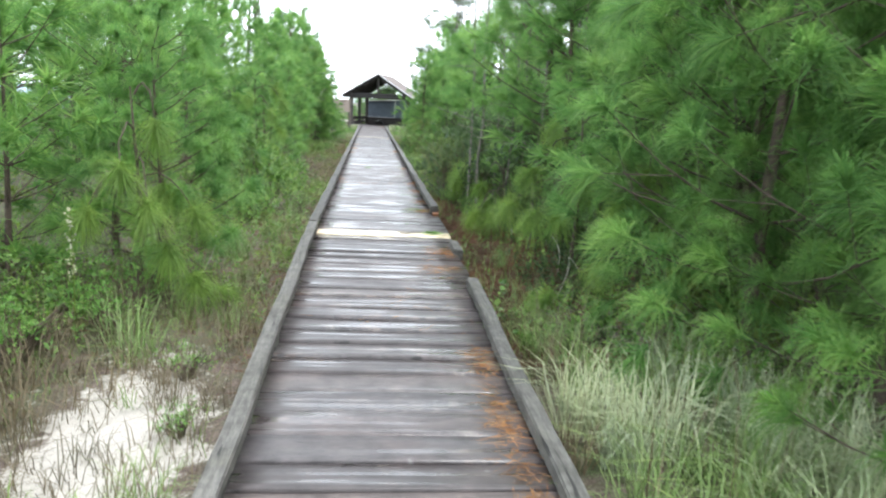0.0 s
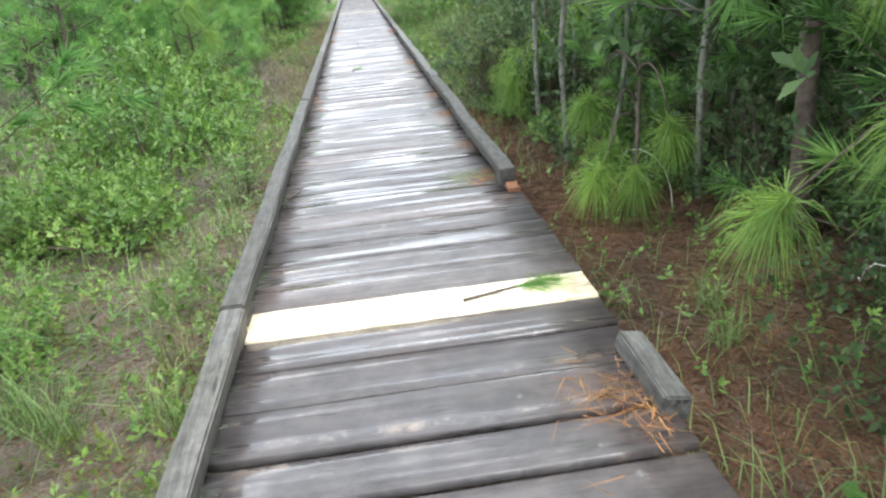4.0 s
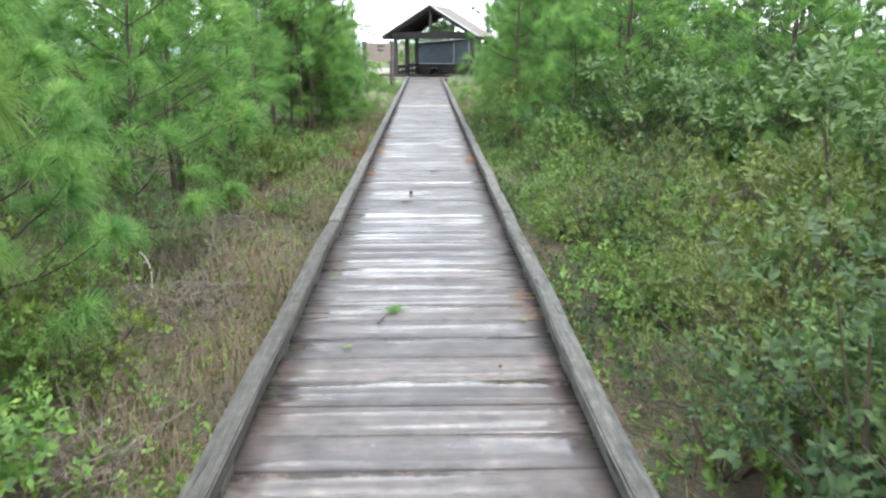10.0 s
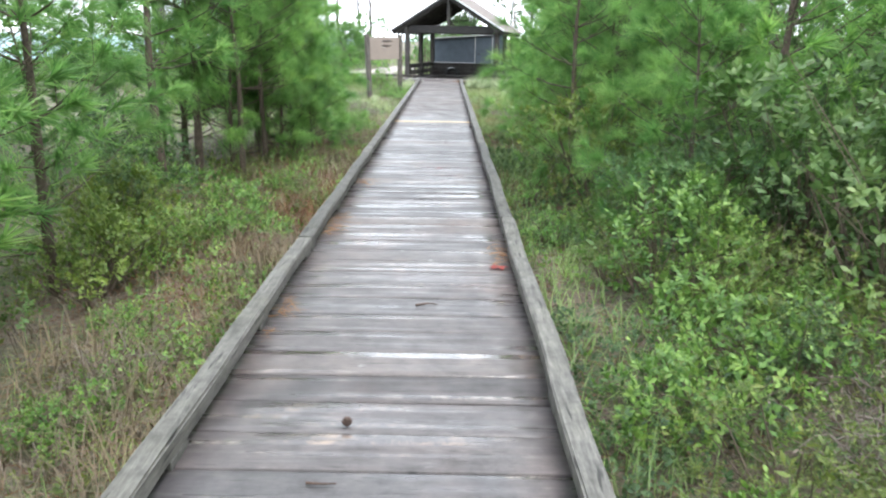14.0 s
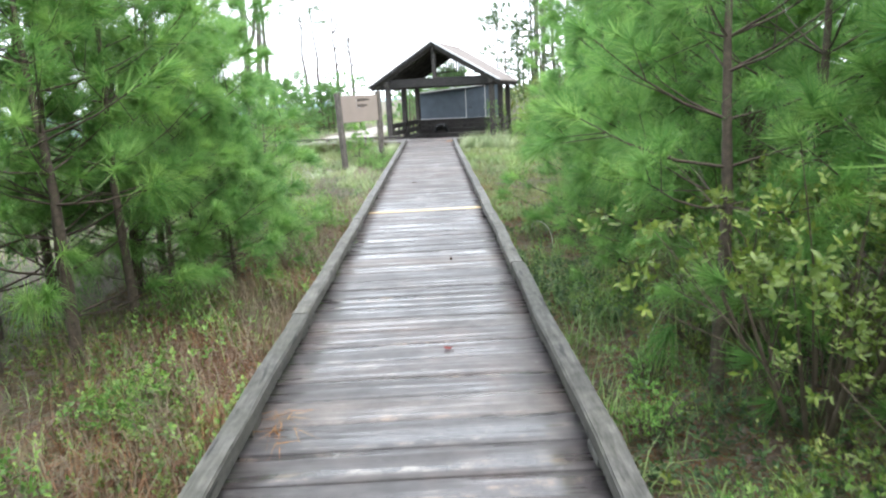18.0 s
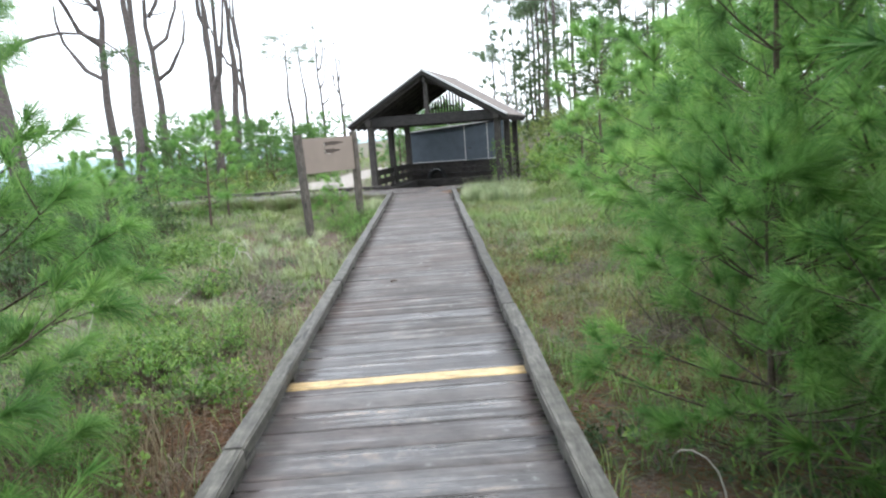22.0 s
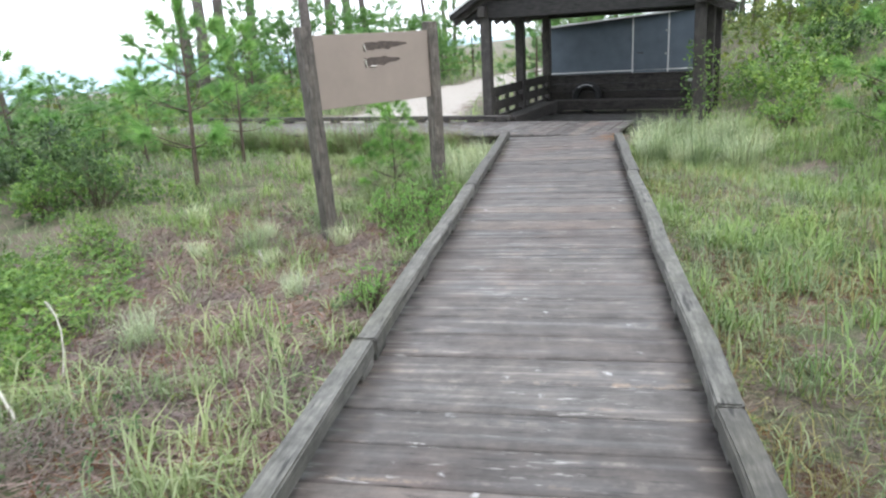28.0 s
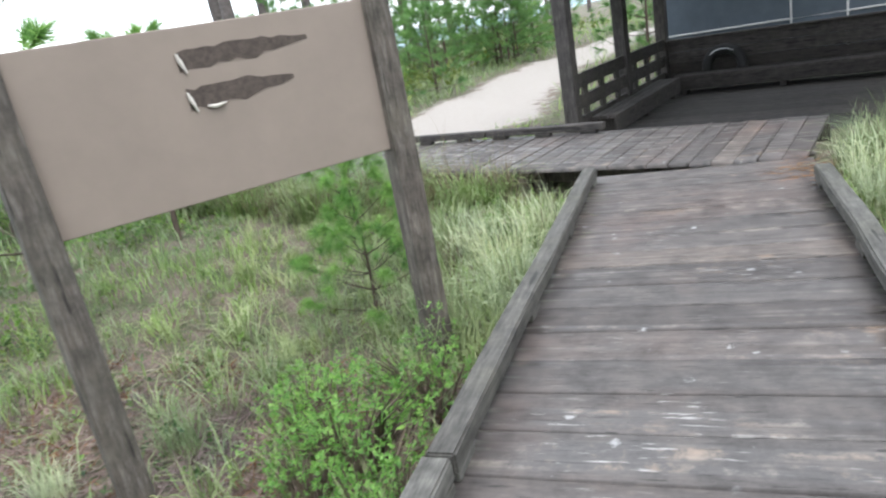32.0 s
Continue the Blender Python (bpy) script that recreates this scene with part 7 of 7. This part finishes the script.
def build_boardwalk():
    rng = random.Random(77)
    walk_ob = thing("boardwalk", pose(0, 0, 0), "long weathered grey plank boardwalk with low kerb rails", "boardwalk", kind="structure")
    variants = [board_mesh("board", i, 1.83, BOARD - 0.010, M_DECK) for i in range(14)]
    dry = [board_mesh("board", 30 + i, 1.83, BOARD - 0.010, M_DECKDRY) for i in range(12)]
    lighter = board_mesh("board", 3, 1.83, BOARD - 0.006, M_NEWWOOD)
    yellow = board_mesh("board", 4, 1.83, 0.15, M_YELLOWWOOD)
    filler = board_mesh("board", 5, 1.83, BOARD - 0.166, M_DECKMID)
    drying = [board_mesh("board", 60 + i, 1.83, BOARD - 0.010, M_DECKMID) for i in range(12)]
    narrow = board_mesh("board", 77, 1.83, BOARD - 0.05, M_DECK)
    y = 7.32 - BOARD * 39
    while y < 48.45:
        me = lighter if abs(y - 7.32) < BOARD / 2 else yellow if abs(y - 32.79) < BOARD / 2 else rng.choice(dry if y > 33.5 + rng.uniform(-1.5, 1.5) else drying if y > 19 + rng.uniform(-4, 4) else variants)
        if abs(y - (7.32 - 4 * BOARD)) < 0.1:
            me = narrow
        shift = 0.0
        if me is yellow:
            shift = 0.066
            part("board", filler, walk_ob, pose(0.004, y - 0.079, deck_z(y) - 0.001))
        tilt = math.degrees(0.042) if y < 7.3 else 0
        part("board", me, walk_ob, pose(rng.uniform(-0.012, 0.012), y + shift, deck_z(y) + rng.uniform(-0.003, 0.002), tilt + rng.uniform(-0.5, 0.5), rng.uniform(-0.12, 0.12), rng.uniform(-0.25, 0.25) + (180 if rng.random() < 0.5 else 0)))
        y += BOARD
    for x in (-0.75, 0.0, 0.75):
        for y0, y1 in ((-4.1, 2.0), (2.0, 8.0), (8.0, 16.0), (16.0, 24.0), (24.0, 32.0), (32.0, 40.0), (40.0, 48.3)):
            ln = math.hypot(y1 - y0, deck_z(y1) - deck_z(y0))
            ang = math.degrees(math.atan2(deck_z(y1) - deck_z(y0), y1 - y0))
            part("stringer", box_mesh("stringer", 0.06, ln, 0.18, M_POST, 0.004), walk_ob, pose(x, (y0 + y1) / 2, (deck_z(y0) + deck_z(y1)) / 2 - 0.131, ang))
    return walk_ob


def kerb_piece(y0, y1, side, seed, shift=0.0, drop=0.0, roll=0.0):
    """One length of square kerb rail on its spacer blocks."""
    rng = random.Random(seed)
    ln = y1 - y0 - 0.012
    x = side * (KERB_IN + KERB_W / 2 + shift)
    ym = (y0 + y1) / 2
    ang = math.degrees(math.atan2(deck_z(y1) - deck_z(y0), y1 - y0))
    zb = (deck_z(y0) + deck_z(y1)) / 2 - drop
    k = thing("kerb_rail", pose(x, ym, zb, ang), "weathered grey square timber kerb on spacer blocks", "kerb", "kerb rails of the boardwalk")
    bm = box_bm(KERB_W, ln, KERB_H, 0, 0, None, max(4, int(ln / 0.35)), 1)
    es = [e for e in bm.edges if len(e.link_faces) == 2 and e.calc_face_angle(0) > 0.5]
    bmesh.ops.bevel(bm, geom=es, offset=0.009, segments=2, affect="EDGES")
    for v in bm.verts:
        w = 0.006 * math.sin(v.co.y * 2.3 + seed) + 0.003 * math.sin(v.co.y * 5.1 + seed * 2)
        v.co.x += w + rng.uniform(-0.002, 0.002)
        v.co.z += 0.003 * math.sin(v.co.y * 1.9 + seed) + rng.uniform(-0.0015, 0.0015)
    part("rail", bm_mesh("rail", bm, M_KERB), k, pose(0, 0, BLOCK_H - drop * 0 + KERB_H / 2 - (0.004 if drop else 0), 0, roll))
    n = max(2, int(ln / 1.25) + 1)
    block = box_mesh("spacer_block", KERB_W - 0.01, 0.2, BLOCK_H + 0.004, M_KERB, 0.004)
    for i in range(n):
        yy = -ln / 2 + 0.12 + i * (ln - 0.24) / (n - 1)
        part("spacer_block", block, k, pose(0, yy, BLOCK_H / 2 - 0.002))
    return k


def build_kerbs():
    left = [-4.0, -0.6, 7.3, 13.1, 18.57, 23.1, 27.6, 31.6, 35.8, 39.98, 44.0, 48.2]
    for i in range(len(left) - 1):
        kerb_piece(left[i], left[i + 1], -1, 10 + i)
    kerb_piece(-4.0, -0.2, 1, 40, 0.0, 0.03)
    kerb_piece(-0.2, 5.05, 1, 41, 0.03, 0.035, 4)
    stub = kerb_piece(6.22, 6.72, 1, 42, 0.04, 0.05, 10)
    tagged(stub, "short broken stub of dark kerb timber", "kerb")
    right = [9.05, 13.9, 18.9, 23.9, 28.83, 34.21, 39.4, 44.6, 47.62]
    for i in range(len(right) - 1):
        kerb_piece(right[i], right[i + 1], 1, 50 + i, 0.016 if i == len(right) - 2 else 0.0)
    b = tagged(new("broken_block", box_mesh("broken_block", 0.085, 0.16, 0.04, M_BLOCK, 0.006, 0.003, 4)), "raw orange split end of a spacer block", "wood block")
    b.matrix_basis = pose(KERB_IN + KERB_W / 2 + 0.01, 8.965, 0.022, 0, 0, -4)


def build_cross_deck():
    """A second walk that crosses the end of the boardwalk at an angle."""
    rng = random.Random(9)
    c = thing("cross_deck", SHELTER, "weathered plank deck crossing in front of the shelter", "boardwalk", kind="structure")
    variants = [board_mesh("board", 100 + i, 1.78, 0.18, M_DECKDRY, "y") for i in range(8)]
    x = -8.5
    while x < 1.4:
        part("board", rng.choice(variants), c, pose(x, -2.08 + rng.uniform(-0.015, 0.015), 0.008 + rng.uniform(-0.003, 0.003), 0, rng.uniform(-0.6, 0.6), rng.uniform(-0.3, 0.3)))
        x += 0.187
    for y in (-2.62, -1.4):
        part("stringer", box_mesh("stringer", 9.85, 0.06, 0.18, M_POST, 0.004), c, pose(-3.58, y, -0.124))
    for x in (-8.3, -6.0, -3.7, -1.3, 0.9):
        for y in (-2.75, -1.4):
            part("pile", box_mesh("pile", 0.14, 0.14, 0.6, M_POST, 0.006), c, pose(x + 0.1, y + 0.1, -0.34))
    for x0, x1 in ((-8.5, -6.7), (-6.68, -4.5), (-4.48, -2.6), (-2.58, -1.0)):
        k = thing("kerb_rail", SHELTER @ pose((x0 + x1) / 2, -1.28, 0.008), "weathered dark kerb timber along the cross deck", "kerb", "kerb rails of the cross deck")
        part("rail", box_mesh("rail", x1 - x0, 0.1, 0.085, M_SHEDX, 0.01, 0.002, 3, 6, 0), k, pose(0, 0, 0.08))
        for x in (-0.6, 0, 0.6):
            part("spacer_block", box_mesh("spacer_block", 0.2, 0.09, 0.04, M_SHEDX, 0.004), k, pose(x, 0, 0.02))


build_kerbs()
build_cross_deck()
build_boardwalk()


# ---- small things on and beside the walk ----
def needle_heap(x, y, z, n, rx, ry, label, length=0.17, seed=0):
    rng = np.random.default_rng(seed)
    p = np.stack([rng.normal(size=n) * rx, rng.normal(size=n) * ry, rng.uniform(0.002, 0.03, n)], 1)
    d = rng.normal(size=(n, 3)) * np.array([1, 1.2, 0.15])
    d /= np.linalg.norm(d, axis=1)[:, None]
    v, f = needles(rng, p, d, length, 0.0045)
    v[:, 2] = np.clip(v[:, 2], 0.002, 0.05)
    ob = tagged(new("needle_heap", np_mesh("needle_heap", v, f, M_DROPPED)), label, "pine needles", "fallen needles on the boardwalk", kind="stuff")
    ob.matrix_basis = pose(x, y, z)
    return ob


M_DROPPED = foliage("orange_fallen_needles", (0.222, 0.0888, 0.0296), (0.34, 0.163, 0.0592), (0.459, 0.281, 0.133), 0.7, 0.1)
M_RED = foliage("red_leaf", (0.11, 0.014, 0.014), (0.17, 0.018, 0.02), (0.21, 0.03, 0.026), 0.7, 0.1)
M_CONE = plain("brown_cone", (0.07, 0.045, 0.035), 0.9, var=0.5, scale=60)
HEAP = "small heap of orange fallen pine needles against the kerb"
for i, (x, y, n, rx, ry) in enumerate(((0.70, 2.2, 170, 0.05, 0.28), (0.72, 1.3, 150, 0.05, 0.25), (0.70, 3.1, 130, 0.05, 0.2), (0.6, 5.6, 110, 0.12, 0.1), (0.72, 6.35, 140, 0.1, 0.13), (0.72, 9.35, 60, 0.06, 0.12),
                                       (0.76, 10.4, 40, 0.04, 0.1), (0.74, 11.9, 40, 0.05, 0.1), (0.75, 13.2, 40, 0.04, 0.15), (-0.74, 13.6, 30, 0.03, 0.2), (0.76, 16.6, 25, 0.03, 0.2), (-0.75, 21.9, 40, 0.03, 0.2),
                                       (-0.74, 24.0, 60, 0.04, 0.2), (0.74, 23.1, 50, 0.05, 0.12), (-0.7, 26.0, 40, 0.05, 0.12), (0.8, 47.9, 90, 0.1, 0.2), (0.1, 4.2, 30, 0.3, 0.3), (-0.3, 12.9, 50, 0.35, 0.05))):
    needle_heap(x, y, deck_z(y) + 0.003, n, rx, ry, HEAP if abs(x) > 0.5 else "few fallen needles scattered on the planks", seed=200 + i)


straw = needle_heap(0.6, 9.4, 0.003, 70, 0.1, 0.06, "small heap of pale straw beside the kerb end", 0.2, 240)
straw.data.materials.clear()
straw.data.materials.append(M_PALEGRASS)


def flat_leaf(x, y, z, size, mat, label, turn):
    bm = bmesh.new()
    n = 10
    c = bm.verts.new((0, 0, 0.006))
    ring = []
    for i in range(n):
        a = i * 2 * math.pi / n
        r = size * (0.5 + 0.18 * math.sin(i * 2.7 + turn) + 0.12 * math.cos(i * 1.3 + 2 * turn)) * (1.3 if i == 0 else 1)
        ring.append(bm.verts.new((r * math.cos(a), r * math.sin(a), 0.004 + 0.008 * (i % 2))))
    for i in range(n):
        bm.faces.new((c, ring[i], ring[(i + 1) % n]))
    ob = tagged(new("fallen_leaf", bm_mesh("fallen_leaf", bm, mat)), label, "leaf", "fallen leaves on the boardwalk")
    ob.matrix_basis = pose(x, y, z, 0, 0, turn)


flat_leaf(0.19, 27.05, 0.004, 0.055, M_RED, "small red fallen leaf on the planks", 20)
flat_leaf(0.70, 22.75, 0.004, 0.115, M_RED, "red-brown fallen leaf beside the kerb", 80)
flat_leaf(2.35, 4.6, gz(2.35, 4.6) + 0.3, 0.09, M_RED, "bright red leaf among low plants", 30)
flat_leaf(-0.7, 17.2, 0.004, 0.05, M_LEAFYELLOW, "yellow-green leaf on the planks", 50)
flat_leaf(-0.45, 15.9, 0.004, 0.05, M_LEAFYELLOW, "yellow-green leaf on the planks", 150)
flat_leaf(0.68, 16.3, 0.004, 0.04, M_LEAFYELLOW, "yellow-green leaf on the planks", 10)
flat_leaf(0.45, 15.6, 0.004, 0.03, M_CONE, "small brown leaf on the planks", 40)
flat_leaf(0.12, 36.9, 0.004, 0.04, M_CONE, "small brown leaf on the planks", 70)


def pine_cone(x, y, s):
    bm = bmesh.new()
    rng = random.Random(3)
    for k in range(6):
        z = 0.008 + k * 0.008
        r = 0.028 * math.sin((k + 1.2) / 7.4 * math.pi)
        for i in range(8):
            a = i * 0.785 + k * 0.39
            q = bmesh.ops.create_cone(bm, cap_ends=True, segments=4, radius1=0.010, radius2=0.002, depth=0.014)["verts"]
            bmesh.ops.rotate(bm, verts=q, cent=(0, 0, 0), matrix=Matrix.Rotation(1.1, 3, "Y"))
            bmesh.ops.rotate(bm, verts=q, cent=(0, 0, 0), matrix=Matrix.Rotation(a, 3, "Z"))
            bmesh.ops.translate(bm, verts=q, vec=(r * math.cos(a), r * math.sin(a), z))
    ob = tagged(new("pine_cone", bm_mesh("pine_cone", bm, M_CONE)), "small dark pine cone lying on the planks", "pine cone")
    ob.matrix_basis = pose(x, y, 0.0) @ Matrix.Diagonal((s, s, s, 1))


pine_cone(-0.15, 20.4, 0.75)
pine_cone(0.28, 29.6, 0.45)


def twig(points, r, label, mat, name="twig"):
    v, f = tube(points, np.linspace(r, r * 0.35, len(points)), 6)
    tagged(new(name, np_mesh(name, v, f, mat, True)), label, "twig", "loose twigs")


twig([(-0.28, 36.12, 0.012), (-0.24, 36.1, 0.02), (-0.2, 36.13, 0.012)], 0.012, "short dark stick on the planks", M_CONE)
twig([(0.1, 21.9, 0.01), (0.17, 21.93, 0.014), (0.24, 21.93, 0.01)], 0.009, "short dark stick on the planks", M_CONE)
twig([(-0.25, 19.95, 0.008), (-0.19, 19.94, 0.012), (-0.13, 19.95, 0.008)], 0.007, "short dark stick on the planks", M_CONE)
twig([(-0.78, 9.35, 0.01), (-0.70, 9.47, 0.02), (-0.68, 9.6, 0.02), (-0.69, 9.68, 0.015)], 0.008, "thin dark twig beside the kerb", M_CONE)
PALE = "pale bare curved twig arching above the grass"
for x, y, s, a in ((-3.2, 38.3, 1.0, 0.3), (-3.0, 40.3, 0.8, 2.2), (-2.9, 39.6, 0.9, 4.0), (-3.6, 35.6, 0.8, 1.0), (1.75, 27.9, 0.9, 0.2), (1.6, 31.4, 0.6, 2.8), (-3.1, 25.0, 0.6, 1.4), (-1.9, 14.0, 0.7, 5.0),
                   (1.9, 5.6, 0.9, 0.6), (2.2, 6.6, 0.8, 1.8), (2.1, 9.0, 0.9, 2.6), (1.7, 12.4, 0.5, 3.0), (2.4, 20.6, 0.9, 0.5), (-2.0, 6.3, 0.8, 0.9), (-2.3, 17.6, 0.7, 2.0), (-2.9, 43.0, 0.5, 5.5)):
    g = gz(x, y)
    pts = [(x + s * (0.5 * u) * math.cos(a) + 0.06 * s * math.sin(7 * u), y + s * (0.5 * u) * math.sin(a), g + 0.03 + s * 0.55 * math.sin(min(1.0, u * 1.15) * 2.4)) for u in np.linspace(0, 1, 9)]
    twig(pts, 0.006, PALE, M_PALESTICK)
twig([(-2.68, 39.55, gz(-2.68, 39.55) - 0.02), (-2.70, 39.57, -0.30), (-2.74, 39.6, -0.17), (-2.82, 39.63, -0.06), (-2.91, 39.65, -0.03), (-2.97, 39.67, -0.06)], 0.013, PALE, M_PALESTICK)
twig([(-3.16, 39.74, gz(-3.16, 39.74) - 0.02), (-3.11, 39.7, -0.24), (-3.03, 39.68, -0.12), (-2.98, 39.66, 0.02), (-2.94, 39.66, 0.07)], 0.011, PALE, M_PALESTICK)
twig([(-3.3, 37.3, gz(-3.3, 37.3)), (-3.25, 37.5, -0.33), (-3.22, 37.65, -0.3), (-3.15, 37.85, -0.2)], 0.010, PALE, M_PALESTICK)


def green_sprig(x, y, z, s=1.0, turn=12, label="broken green pine sprig lying on the pale board"):
    """A broken pine shoot lying on the pale board."""
    t = thing("pine_sprig", pose(x, y, z, 0, 0, turn) @ Matrix.Diagonal((s, s, s, 1)), label, "pine sprig")
    v, f = tube([(-0.3, 0, 0.012), (0.0, 0.01, 0.016), (0.12, 0.0, 0.02)], [0.009, 0.007, 0.004], 6)
    part("twig", np_mesh("twig", v, f, M_BARK, True), t)
    rng = np.random.default_rng(4)
    n = 160
    p = np.stack([rng.uniform(-0.02, 0.14, n), rng.normal(size=n) * 0.004, np.full(n, 0.02)], 1)
    d = rand_dirs(rng, n, np.array([0.8, 0, 0.05]), 0.45)
    d[:, 2] = np.abs(d[:, 2]) * 0.4
    v, f = needles(rng, p, d, 0.2, 0.005)
    v[:, 2] = np.maximum(v[:, 2], 0.004)
    part("needle_tuft", np_mesh("needle_tuft", v, f, M_NEEDLE), t)


green_sprig(0.55, 7.33, 0.002)
green_sprig(-0.22, 16.45, 0.002, 0.65, 70, "small green pine sprig lying on the damp planks")


def flower_stalk(x, y, h):
    t = thing("flower_stalk", pose(x, y, gz(x, y)), "tall stalk with small cream-white flowers among the weeds", "flower")
    v, f = tube([(0, 0, -0.05), (0.01, 0, h * 0.5), (0.0, 0.01, h)], [0.007, 0.005, 0.003], 5)
    part("stalk", np_mesh("stalk", v, f, M_LEAFYELLOW, True), t)
    rng = np.random.default_rng(6)
    n = 60
    z = rng.uniform(h * 0.5, h, n)
    c = np.stack([rng.normal(size=n) * 0.014, rng.normal(size=n) * 0.014, z], 1)
    v, f = leaf_cloud(rng, c, rng.normal(size=(n, 3)), 0.035, 0.7)
    part("blossom", np_mesh("blossom", v, f, M_CREAM), t)


M_CREAM = foliage("cream_petals", (0.444, 0.444, 0.296), (0.518, 0.518, 0.37), (0.592, 0.592, 0.459), 0.6, 0.3)
flower_stalk(-2.5, 4.0, 1.1)
